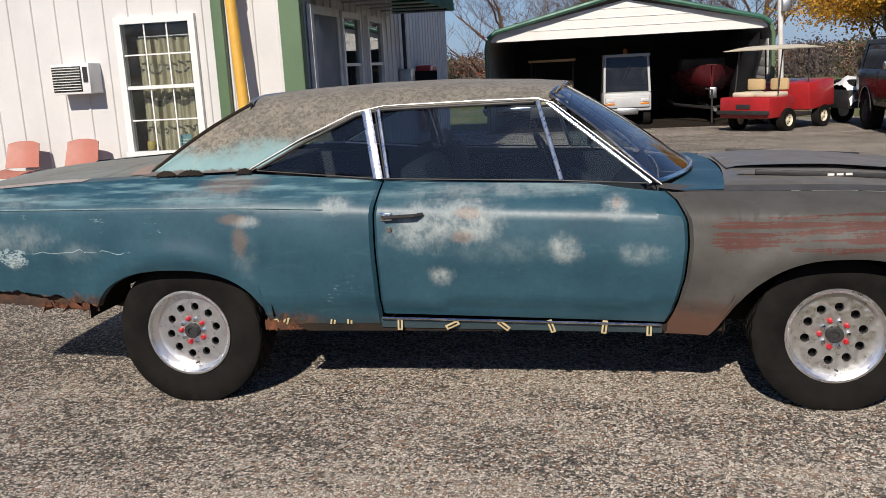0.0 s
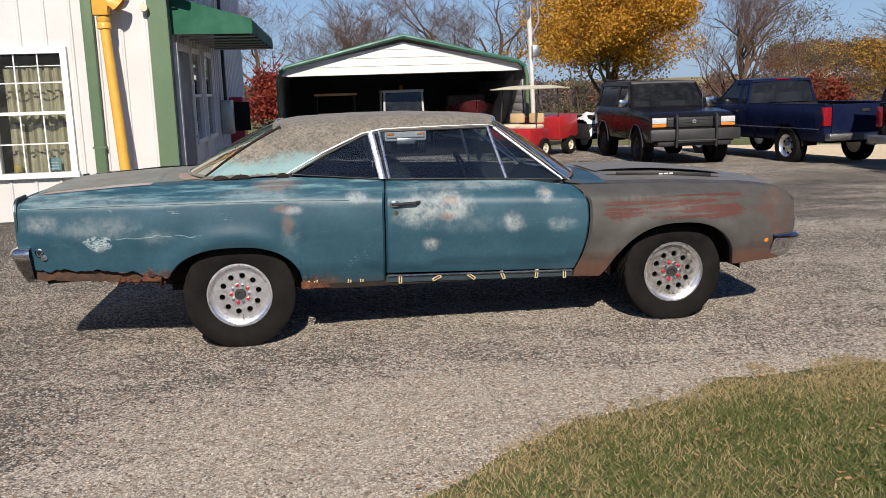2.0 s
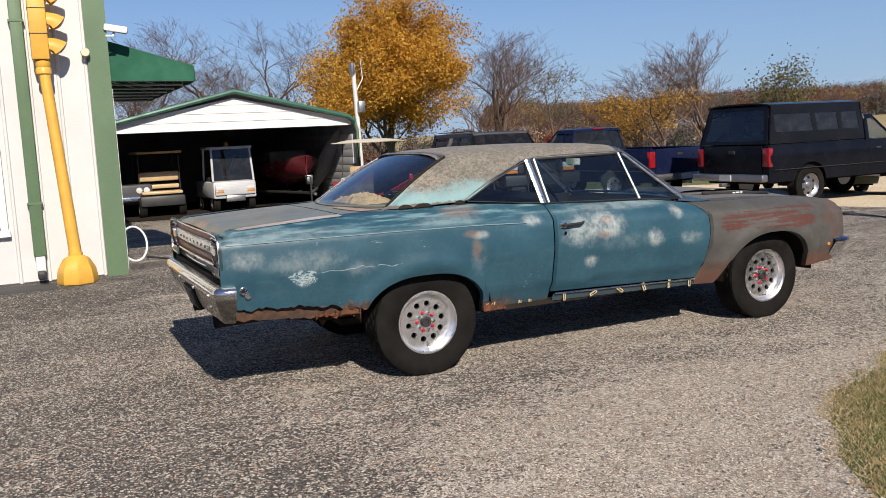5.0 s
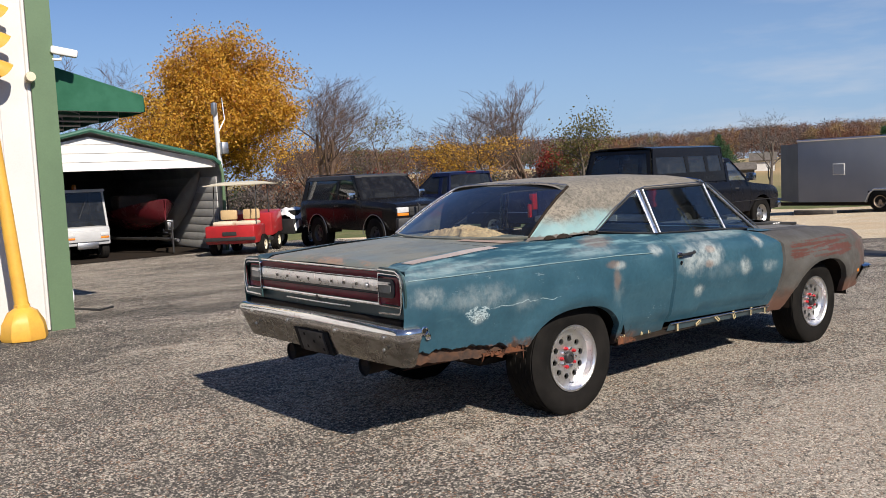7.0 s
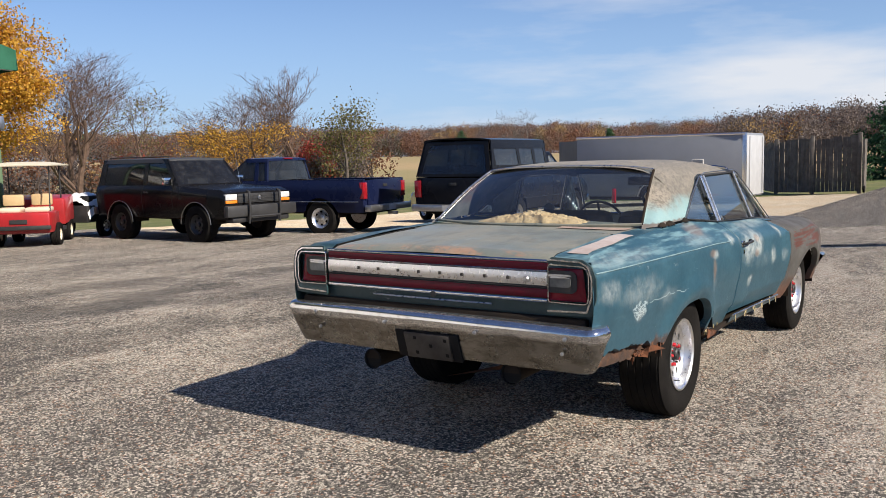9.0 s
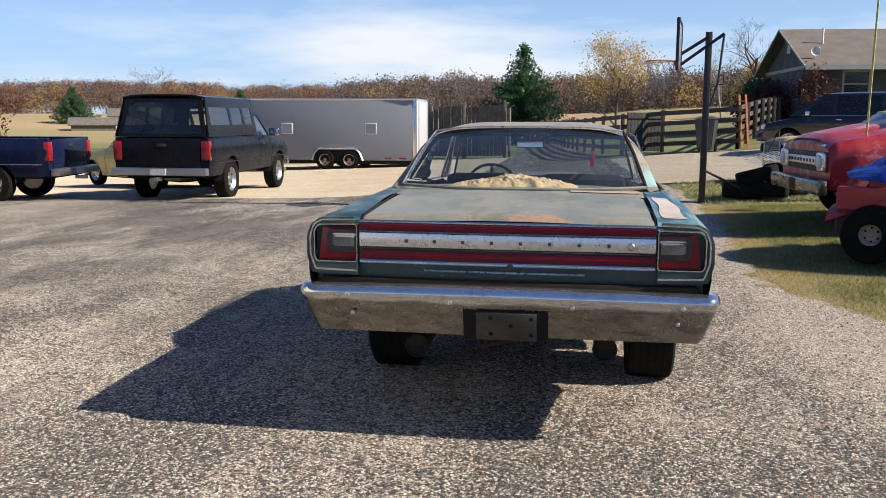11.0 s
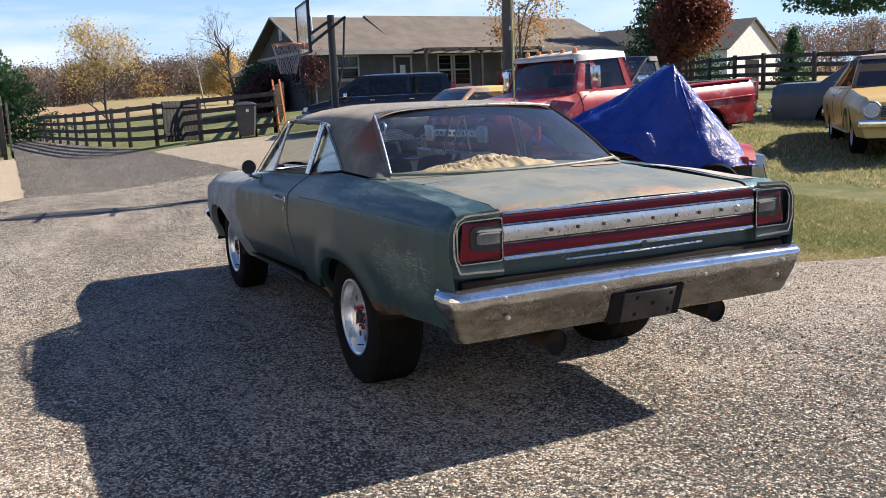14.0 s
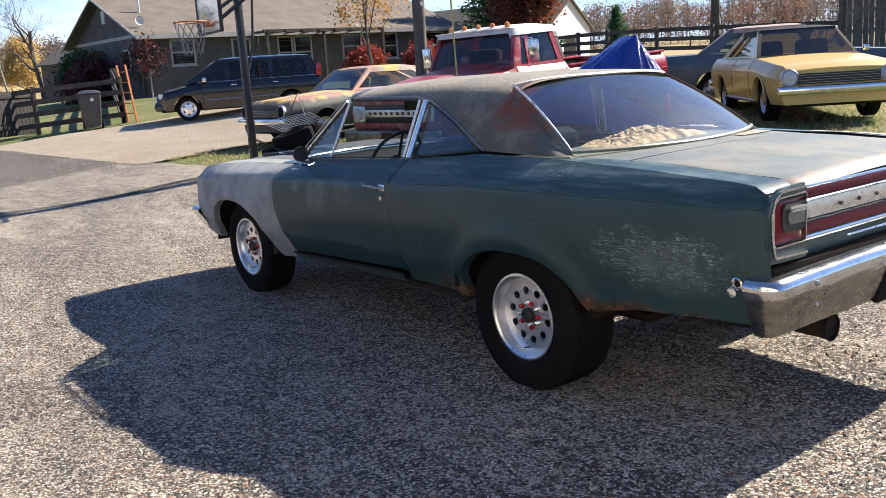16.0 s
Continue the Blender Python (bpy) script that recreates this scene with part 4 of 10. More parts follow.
        thin = n.math("MULTIPLY", n.ramp(n.math("ABSOLUTE", n.math("SUBTRACT", lines, 0.5)), 0.006, 0.002), here)
        col = n.mix(n.math("MULTIPLY", thin, 0.6 if right else 0.4), col, (0.58, 0.66, 0.66))
    if right:
        # one long wavering scratch ahead of the rear wheel, and bare chips behind it
        wave = n.math("MULTIPLY", n.math("SUBTRACT", n.noise(9, 4, 0.6, n.mapping((1, 0, 0))), 0.5), 0.09)
        off = n.math("ABSOLUTE", n.math("SUBTRACT", n.math("SUBTRACT", s["Z"], 0.762), wave))
        line = n.math("MULTIPLY", n.ramp(off, 0.0022, 0.0010), n.math("MULTIPLY", n.ramp(s["X"], -2.22, -2.19), n.ramp(s["X"], -1.66, -1.70)))
        line = n.math("MULTIPLY", line, n.ramp(n.noise(30, 3, 0.6), 0.38, 0.48))
        chips = n.math("MULTIPLY", spot(-2.30, 0.735, 0.06, 0.035, 0.2), n.ramp(n.noise(55, 3, 0.6, n.mapping((1, 1, 1.6), (0, 30, 0))), 0.47, 0.52))
        col = n.mix(n.math("MULTIPLY", n.math("MAXIMUM", line, chips), 0.45), col, (0.60, 0.72, 0.73))
    else:
        # criss-cross scratches behind the rear wheel
        for ang, off in ((38, 5.0), (-52, 9.0), (80, 2.0)):
            lines = n.noise(6.5, 2, 0.5, n.mapping((1.2, 1, 13), (0, ang, 0), (off, 0, off)))
            thin = n.math("MULTIPLY", n.ramp(n.math("ABSOLUTE", n.math("SUBTRACT", lines, 0.5)), 0.010, 0.003), n.math("MULTIPLY", spot(-2.32, 0.74, 0.27, 0.10, 0.5), n.ramp(n.noise(13, 3, 0.6, n.mapping(loc=(off, 0, 1))), 0.48, 0.56)))
            col = n.mix(n.math("MULTIPLY", thin, 0.75), col, (0.42, 0.50, 0.50))
    # rust low down, eaten unevenly
    sill = n.math("ADD", s["Z"], n.math("MULTIPLY", n.math("SUBTRACT", n.noise(8, 6, 0.7), 0.5), 0.18))
    rear_low = n.math("MULTIPLY", n.ramp(sill, 0.555, 0.50), n.ramp(s["X"], -1.7, -1.95))
    front_low = n.math("MULTIPLY", n.ramp(sill, 0.47, 0.40), n.ramp(s["X"], -0.75, -0.95))
    rust = n.math("MAXIMUM", rear_low, front_low)
    rust_col = n.mix(n.ramp(n.noise(12, 5, 0.7), 0.45, 0.7), (0.045, 0.024, 0.016), (0.26, 0.10, 0.034))
    col = n.mix(rust, col, rust_col)
    col = n.mix(n.ramp(s["Z"], 0.45, 0.36, 0, 0.35), col, (0.10, 0.085, 0.065))
    n.bump(n.math("ADD", grain, n.math("MULTIPLY", rust, n.noise(60, 4, 0.7))), 0.14, 0.004)
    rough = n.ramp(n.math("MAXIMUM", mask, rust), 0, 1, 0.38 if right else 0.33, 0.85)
    return n.done(col, n.math("ADD", rough, n.math("MULTIPLY", grain, 0.12)), 0.0)


RIGHT_SCUFFS = [
    (-0.26, 0.86, 0.17, 0.09, 0.95), (-0.09, 0.87, 0.12, 0.10, 1.0), (-0.36, 0.81, 0.10, 0.06, 0.8), (-0.23, 0.625, 0.05, 0.042, 0.95), (0.31, 0.745, 0.06, 0.065, 0.9), (0.62, 0.715, 0.10, 0.045, 0.6),
    (0.53, 0.915, 0.055, 0.045, 1.0), (-0.70, 0.945, 0.08, 0.035, 0.9), (-1.10, 0.885, 0.06, 0.026, 0.8), (-2.27, 0.83, 0.22, 0.065, 0.4),
    (-2.62, 0.87, 0.10, 0.05, 0.55), (-1.95, 0.76, 0.10, 0.05, 0.3), (-2.30, 0.72, 0.06, 0.04, 0.6), (-1.3, 1.0, 0.24, 0.035, 0.35), (-2.4, 1.0, 0.4, 0.03, 0.35),
    (0.05, 0.985, 0.5, 0.028, 0.5), (-1.13, 0.74, 0.06, 0.10, 0.22), (0.05, 0.74, 0.22, 0.05, 0.22)]
RUST_SPOTS = [(-0.10, 0.90, 0.05, 0.022), (-0.13, 0.80, 0.05, 0.025), (0.53, 0.925, 0.018, 0.022), (-1.17, 0.90, 0.06, 0.022), (-1.20, 1.045, 0.14, 0.03), (-1.14, 0.8, 0.03, 0.06)]
LEFT_SCUFFS = [(0.25, 0.80, 0.12, 0.09, 0.3), (-0.05, 0.86, 0.1, 0.1, 0.16), (-2.35, 0.72, 0.25, 0.10, 0.22), (-0.75, 1.0, 0.2, 0.04, 0.2), (0.5, 0.84, 0.05, 0.03, 0.4)]

M_PINSTRIPE = plain("worn_pale_stripe", (0.26, 0.37, 0.38), (0.12, 0.19, 0.21), 9, 0.5)
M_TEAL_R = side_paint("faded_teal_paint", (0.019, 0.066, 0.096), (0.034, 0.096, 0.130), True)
# left side's darker copy of the teal: its shade is in the colour
M_TEAL_L = side_paint("shaded_teal_paint", (0.018, 0.047, 0.051), (0.027, 0.060, 0.063), False)


def primer(name, base, streaks):
    n = Nodes(name)
    s = n.sep()
    soft = n.noise(4, 6, 0.65)
    grain = n.noise(32, 5, 0.7)
    col = n.mix(n.ramp(soft, 0.32, 0.7), base, tuple(c * 0.62 for c in base))
    col = n.mix(n.ramp(grain, 0.5, 0.8, 0, 0.3), col, tuple(c * 1.5 for c in base))
    if streaks:
        lines = n.noise(6, 6, 0.72, n.mapping((0.34, 1, 7), (0, -2, 0)))
        zone = n.math("MULTIPLY", n.ramp(s["Z"], 0.66, 0.73), n.ramp(s["Z"], 0.90, 0.85))
        zone = n.math("MULTIPLY", zone, n.math("MULTIPLY", n.ramp(s["X"], 0.82, 0.96), n.ramp(s["X"], 2.02, 1.80)))
        chips = n.math("ADD", lines, n.math("MULTIPLY", n.math("SUBTRACT", n.noise(34, 5, 0.8, n.mapping((1.3, 1, 0.6))), 0.5), 0.26))
        red = n.ramp(n.math("ADD", chips, n.math("MULTIPLY", n.math("SUBTRACT", zone, 1.0), 0.42)), 0.468, 0.478)
        col = n.mix(red, col, n.mix(n.noise(18, 5, 0.7), (0.060, 0.022, 0.016), (0.115, 0.040, 0.030)))
        spots = n.ramp(n.noise(14, 6, 0.78), 0.57, 0.66, 0, 0.5)
        col = n.mix(spots, col, (0.062, 0.036, 0.027))
        tail = n.math("MULTIPLY", n.ramp(n.noise(5, 6, 0.7), 0.5, 0.6), n.ramp(s["X"], 1.8, 2.05))
        col = n.mix(n.math("MULTIPLY", tail, 0.45), col, (0.11, 0.042, 0.03))
        low = n.ramp(n.math("ADD", s["Z"], n.math("MULTIPLY", n.noise(7, 6, 0.7), 0.25)), 0.66, 0.52)
        col = n.mix(n.math("MULTIPLY", low, 0.75), col, (0.13, 0.055, 0.032))
    n.bump(grain, 0.15, 0.003)
    return n.done(col, n.ramp(soft, 0.3, 0.7, 0.55, 0.8), 0.0)


M_PRIMER = primer("grey_primer", (0.086, 0.082, 0.074), True)
M_PRIMER_L = primer("light_grey_primer", (0.37, 0.385, 0.37), False)


def weathered_top(name, base, moss, rust_amount):
    """Sun-baked paint on the level panels."""
    n = Nodes(name)
    s = n.sep()
    soft = n.noise(2.6, 7, 0.66)
    grain = n.noise(55, 5, 0.75)
    col = n.mix(n.ramp(soft, 0.40, 0.60), base, moss)
    blotch = n.noise(4.2, 6, 0.7, n.mapping((0.8, 1.2, 1), loc=(2, 5, 0)))
    col = n.mix(n.ramp(blotch, 0.50, 0.62, 0, 0.55), col, tuple(c * 0.55 for c in base))
    col = n.mix(n.ramp(n.noise(6.5, 6, 0.7, n.mapping(loc=(9, 1, 3))), 0.56, 0.66, 0, 0.35), col, (0.235, 0.220, 0.165))
    col = n.mix(n.ramp(grain, 0.45, 0.7, 0, 0.35), col, tuple(c * 0.45 for c in base))
    col = n.mix(n.math("MULTIPLY", n.ramp(n.noise(5.5, 7, 0.72), 0.60, 0.70), rust_amount), col, (0.20, 0.085, 0.045))
    col = n.mix(n.math("MULTIPLY", n.ramp(n.noise(3.4, 6, 0.7, n.mapping((1, 2.5, 1))), 0.62, 0.70), 0.45), col, (0.34, 0.36, 0.33))
    edge = n.math("MULTIPLY", n.ramp(s["X"], -2.66, -2.715), n.ramp(n.noise(7, 6, 0.75, n.mapping((1, 0.6, 1))), 0.49, 0.60))
    col = n.mix(edge, col, n.mix(n.noise(24, 5, 0.7), (0.24, 0.09, 0.04), (0.34, 0.26, 0.18)))
    n.bump(grain, 0.2, 0.003)
    return n.done(col, n.ramp(soft, 0.3, 0.7, 0.38, 0.6), 0.0, Sheen_Weight=0.14, Sheen_Roughness=0.55, Sheen_Tint=(1.0, 0.95, 0.86))


M_DECK = weathered_top("weathered_deck_paint", (0.120, 0.146, 0.128), (0.172, 0.172, 0.136), 0.14)
M_HOOD = weathered_top("weathered_hood_primer", (0.10, 0.098, 0.088), (0.13, 0.115, 0.095), 0.3)


def roof_paint():
    n = Nodes("lichened_roof_paint")
    s = n.sep()
    soft = n.noise(3.5, 7, 0.68)
    grain = n.noise(48, 6, 0.8)
    col = n.mix(n.ramp(soft, 0.35, 0.65), (0.165, 0.150, 0.122), (0.275, 0.240, 0.188))
    col = n.mix(n.ramp(grain, 0.45, 0.58, 0, 0.75), col, (0.072, 0.068, 0.054))
    col = n.mix(n.ramp(n.noise(16, 6, 0.75), 0.56, 0.68, 0, 0.35), col, (0.34, 0.31, 0.25))
    low = n.math("ADD", s["Z"], n.math("MULTIPLY", n.math("SUBTRACT", n.noise(6, 6, 0.7), 0.5), 0.22))
    bare = n.math("MULTIPLY", n.ramp(low, 1.25, 1.14), n.ramp(s["Y"], 0.1, -0.2))
    col = n.mix(n.math("MULTIPLY", bare, 0.8), col, n.mix(n.noise(12, 5, 0.7), (0.10, 0.27, 0.30), (0.34, 0.50, 0.50)))
    # left pillar darkened: its shade is painted into the roof colour
    pillar_shade = n.math("MULTIPLY", n.ramp(s["Y"], 0.40, 0.58), n.ramp(low, 1.42, 1.30))
    col = n.mix(n.math("MULTIPLY", pillar_shade, 0.85), col, n.mix(n.ramp(n.noise(5, 5, 0.7), 0.45, 0.65), (0.05, 0.062, 0.06), (0.14, 0.14, 0.13)))
    scab = n.math("MULTIPLY", n.ramp(n.noise(5, 6, 0.72), 0.42, 0.52), n.math("MULTIPLY", n.ramp(s["Y"], 0.45, 0.52), n.math("MULTIPLY", n.ramp(s["X"], -1.12, -1.20), n.ramp(s["Z"], 1.17, 1.24))))
    col = n.mix(scab, col, (0.15, 0.045, 0.028))
    hole = n.math("MULTIPLY", n.ramp(n.math("ADD", s["Z"], n.math("MULTIPLY", n.noise(16, 5, 0.7), 0.06)), 1.142, 1.130), n.ramp(s["Y"], 0, -0.1))
    col = n.mix(n.math("MULTIPLY", hole, 0.8), col, (0.10, 0.05, 0.03))
    n.bump(grain, 0.35, 0.004)
    return n.done(col, 0.8, 0.0, Sheen_Weight=0.16, Sheen_Roughness=0.55, Sheen_Tint=(1.0, 0.95, 0.86))


M_ROOF = roof_paint()
M_INTERIOR = plain("dark_vinyl", (0.030, 0.033, 0.038), (0.05, 0.05, 0.052), 5, 0.8, bump=0.15, spec=0.1)
M_HEADLINER = plain("stained_headliner", (0.10, 0.095, 0.085), (0.05, 0.045, 0.04), 4, 0.9)
M_FOAM = plain("yellow_seat_foam", (0.70, 0.52, 0.30), (0.48, 0.33, 0.17), 9, 0.95, bump=0.8, fine=45)
M_RUST = plain("flaking_rust", (0.036, 0.019, 0.013), (0.17, 0.060, 0.024), 14, 0.95, bump=0.6, fine=50)
M_BURG = plain("burgundy_trim", (0.155, 0.010, 0.024), (0.105, 0.008, 0.017), 10, 0.35, spec=0.2)
M_BRUSHED = chrome("brushed_trim", (0.72, 0.72, 0.73), 0.24, 0.2)
n_bm = Nodes("tarnished_chrome")
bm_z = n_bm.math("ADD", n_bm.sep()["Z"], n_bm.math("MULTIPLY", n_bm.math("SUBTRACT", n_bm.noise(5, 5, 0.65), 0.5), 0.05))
# lower face: tarnish plus a dark ground reflection painted into the colour
bm_ground_tone = n_bm.ramp(bm_z, 0.672, 0.650)
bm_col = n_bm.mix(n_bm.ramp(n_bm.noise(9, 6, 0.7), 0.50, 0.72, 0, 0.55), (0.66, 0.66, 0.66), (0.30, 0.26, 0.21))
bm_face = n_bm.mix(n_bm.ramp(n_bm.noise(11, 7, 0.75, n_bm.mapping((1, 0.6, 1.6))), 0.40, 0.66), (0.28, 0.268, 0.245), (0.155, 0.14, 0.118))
M_BUMPER = n_bm.done(n_bm.mix(bm_ground_tone, bm_col, bm_face), n_bm.math("ADD", n_bm.ramp(n_bm.noise(5, 5, 0.6), 0.3, 0.7, 0.06, 0.16), n_bm.math("MULTIPLY", bm_ground_tone, 0.16)), 0.95)
M_BRACKET = plain("bracket_metal", (0.052, 0.047, 0.041), (0.034, 0.028, 0.023), 9, 0.65)
M_TAIL = plain("dark_tail_lens", (0.20, 0.010, 0.022), (0.13, 0.007, 0.014), 12, 0.2, spec=0.3)
M_BARE = plain("pinkish_filler", (0.46, 0.41, 0.385), (0.36, 0.29, 0.26), 7, 0.75, bump=0.15)
M_BARE_RUST = plain("rusty_filler", (0.42, 0.30, 0.24), (0.25, 0.20, 0.165), 8, 0.75, bump=0.2)
M_TAPE = plain("yellowed_tape", (0.55, 0.46, 0.26), (0.45, 0.36, 0.18), 30, 0.7)
M_REVERSE = plain("smoky_lens", (0.14, 0.145, 0.14), (0.09, 0.095, 0.09), 20, 0.2, coat=0.5)
M_LUG = plain("red_lug_paint", (0.5, 0.02, 0.03), (0.4, 0.015, 0.02), 20, 0.35)

SHOULDER = [(-2.78, 0.985), (-2.68, 1.035), (-2.2, 1.06), (-1.6, 1.08), (-1.15, 1.085), (-0.55, 1.035), (0.0, 1.015), (0.5, 1.0), (0.70, 0.968), (0.83, 0.95), (1.5, 0.935), (2.0, 0.90), (2.18, 0.875), (2.26, 0.84), (2.29, 0.80)]
CREASE = [(-2.78, 0.965), (-2.25, 0.965), (-1.66, 0.96), (-1.12, 0.95), (-0.55, 0.925), (0.7, 0.875), (1.5, 0.86), (2.29, 0.76)]
HALF = [(-2.78, 0.885), (-2.65, 0.905), (-2.3, 0.925), (-1.5, 0.945), (-0.9, 0.925), (-0.4, 0.915), (0.5, 0.93), (1.4, 0.955), (1.9, 0.94), (2.15, 0.905), (2.29, 0.85)]
INSET = [(-2.78, 0.03), (-2.6, 0.09), (-2.2, 0.13), (-1.6, 0.175), (-1.1, 0.16), (-0.55, 0.155), (0.5, 0.165), (0.83, 0.17), (1.5, 0.19), (2.1, 0.13), (2.29, 0.05)]


def arch(x, xc, half, base, top):
    d = abs(x - xc) / half
    return base + (top - base) * (1 - d ** 2.5) ** 0.5 if d < 1 else 0.0


def sill_z(x, ragged):
    z = curve_at([(-2.78, 0.54), (-2.5, 0.53), (-2.17, 0.505), (-1.95, 0.455), (-1.91, 0.45), (-1.07, 0.365), (-0.5, 0.36), (0.7, 0.335), (1.0, 0.325), (1.82, 0.365), (2.1, 0.375), (2.20, 0.385), (2.25, 0.47), (2.29, 0.60)], x)
    if ragged and -2.74 < x < -1.85:
        z += 0.022 * noise.noise((x * 14, 3.1, 0)) + 0.014 * noise.noise((x * 47, 1.7, 0)) + 0.036
    z = max(z, arch(x, -1.49, 0.425, 0.40, 0.665), arch(x, 1.425, 0.425, 0.335, 0.685))
    return z


def body_y(x, z):
    """Half width of the body side at x and z."""
    w, zc, zt = curve_at(HALF, x), curve_at(CREASE, x), curve_at(SHOULDER, x)
    if z >= zc:
        a = min(1.0, (z - zc) / max(0.01, zt - zc))
        return w - curve_at(INSET, x) * a ** 1.35
    d = zc - z
    y = w + 0.012 * math.sin(min(1.0, d / 0.3) * math.pi) - 0.085 * max(0.0, (d - 0.16) / 0.42) ** 1.8
    if z < 0.485:
        y -= 0.013 + 0.10 * (0.485 - z) * 1.2
    # flared lips round the wheel openings
    for xc, top in ((-1.49, 0.665), (1.425, 0.685)):
        r = math.hypot((x - xc) / 0.5, (z - 0.36) / 0.40)
        y += 0.022 * math.exp(-((r - 0.92) / 0.16) ** 2) * (1 if abs(x - xc) < 0.6 else 0)
    return y


def door_front(z):
    return curve_at([(0.32, 0.705), (0.45, 0.765), (0.6, 0.805), (0.75, 0.82), (0.85, 0.815), (0.92, 0.78), (0.97, 0.715), (1.02, 0.66)], z)


def door_rear(z):
    return curve_at([(0.3, -0.53), (0.9, -0.525), (1.04, -0.505)], z)


def side_panel(x0, x1, s, gap0=0.0, gap1=0.0, step=0.014, ragged=False, floor_z=None):
    """A body side panel between two edge curves; s is +1 for the left side, -1 for the right."""
    fa = x0 if callable(x0) else (lambda z: x0)
    fb = x1 if callable(x1) else (lambda z: x1)
    a, b = fa(0.6), fb(0.6)
    nu, nv = max(8, int((b - a) / step)), 22

    def fn(u, v):
        xn = lerp(a, b, u)
        lo = sill_z(xn, ragged)
        if floor_z is not None:
            lo = max(lo, floor_z(xn))
        zt = curve_at(SHOULDER, xn)
        if v < 0.08:
            z, inset = lo, 0.045 * (1 - v / 0.08)
        else:
            z, inset = lerp(lo, zt, (v - 0.08) / 0.92), 0.0
        x = lerp(fa(z) + gap0, fb(z) - gap1, u)
        y = body_y(x, z) - inset
        if u == 0 and gap0 or u == 1 and gap1:
            y -= 0.02
        return (x, s * y, z)

    bm = grid_bm(fn, nu, nv)
    if s > 0:
        bmesh.ops.reverse_faces(bm, faces=bm.faces)
    return bm


coupe = thing("coupe", Matrix.Identity(4), "faded teal two-door coupe, rusted and patched, on asphalt", "car")


def wheel_parts(parent, x, y, s, R, width, zc, sag=0.012):
    """A wide tyre on a polished ten-hole alloy wheel; s is the side that faces out."""
    base = thing("wheel", pose(x, y, zc), "", "")
    del_keys = [k for k in base.keys()]
    for k in del_keys:
        del base[k]
    base.parent = parent
    h = width / 2
    bm = bmesh.new()
    prof = [(0.20, -h * 0.86), (0.225, -h * 0.98), (R * 0.80, -h), (R * 0.93, -h * 0.97), (R * 0.985, -h * 0.86)]
    for k in range(5):
        c = lerp(-h * 0.8, h * 0.8, (k + 0.5) / 5)
        wd = h * 0.8 / 5
        prof += [(R - 0.007, c - wd), (R, c - wd * 0.8), (R, c + wd * 0.8), (R - 0.007, c + wd)]
    prof += [(R * 0.985, h * 0.86), (R * 0.93, h * 0.97), (R * 0.80, h), (0.225, h * 0.98), (0.20, h * 0.86)]
    rings = add_revolve(bm, prof, 64, "y")
    for i, ring in enumerate(rings):
        for k, v in enumerate(ring):
            r = math.hypot(v.co.x, v.co.z)
            if r > R - 0.002 and (k + i // 4) % 2 == 0:
                v.co.x *= (r - 0.006) / r
                v.co.z *= (r - 0.006) / r
            if v.co.z < -R + 0.03:
                v.co.z = max(v.co.z, -zc + 0.001)
                v.co.y *= 1.03
    part("tyre", bm, M_RUBBER, base)
    o = s * h
    bm = revolve_bm([(0.198, o * 0.80), (0.207, o * 0.92), (0.207, o * 0.96), (0.197, o * 0.965), (0.188, o * 0.90), (0.183, o * 0.60), (0.176, o * 0.52)], 64, "y")
    for f in [f for f in bm.faces if len(f.verts) > 8]:
        bm.faces.remove(f)
    bmesh.ops.recalc_face_normals(bm, faces=bm.faces)
    rim = part("rim", bm, M_ALLOY, base)
    fy = o * 0.56
    holes = [ring_pts(0.019, 14, 0.118 * math.cos(a), 0.118 * math.sin(a)) for a in (2 * math.pi * (k + 0.25) / 10 for k in range(10))]
    bm = holed_bm(ring_pts(0.181, 64), holes, lambda a, b: (a, fy - s * 0.10 * max(0, 0.10 - math.hypot(a, b)) * 1.2, b), depth_dir=(0, -s * 0.02, 0))
    part("wheel_face", bm, M_ALLOY, rim)
    part("brake_drum", revolve_bm([(0.0, fy - s * 0.05), (0.165, fy - s * 0.05), (0.165, fy - s * 0.12)], 32, "y"), M_DARK, rim)
    part("centre_cap", revolve_bm([(0.036, fy - s * 0.012), (0.036, fy + s * 0.022), (0.030, fy + s * 0.028), (0.017, fy + s * 0.028), (0.015, fy + s * 0.02), (0.0, fy + s * 0.02)], 24, "y"), M_BLACK, rim, "black centre cap")
    for k in range(5):
        a = 2 * math.pi * (k + 0.5) / 5
        cx, cz = 0.060 * math.cos(a), 0.060 * math.sin(a)
        part("lug_nut", revolve_bm([(0.012, fy - s * 0.015), (0.012, fy + s * 0.012), (0.007, fy + s * 0.02), (0.0, fy + s * 0.02)], 6, "y", (cx, 0, cz)), M_LUG, rim, "red lug nut")
        a = 2 * math.pi * k / 5
        cx, cz = 0.056 * math.cos(a), 0.056 * math.sin(a)
        part("lug_nut", revolve_bm([(0.010, fy - s * 0.015), (0.010, fy + s * 0.016), (0.0, fy + s * 0.02)], 6, "y", (cx, 0, cz)), M_CHROME, rim)
    part("valve_stem", tube_bm([(0.01, fy, -0.16), (0.012, fy + s * 0.035, -0.155)], 0.004, 6), M_BLACK, rim)
    return base


for wx, wy, s, R, w, zc in ((-1.475, -0.738, -1, 0.358, 0.262, 0.345), (1.425, -0.765, -1, 0.342, 0.215, 0.333), (-1.475, 0.738, 1, 0.358, 0.262, 0.345), (1.425, 0.765, 1, 0.342, 0.215, 0.333)):
    wheel_parts(coupe, wx, wy, s, R, w, zc)

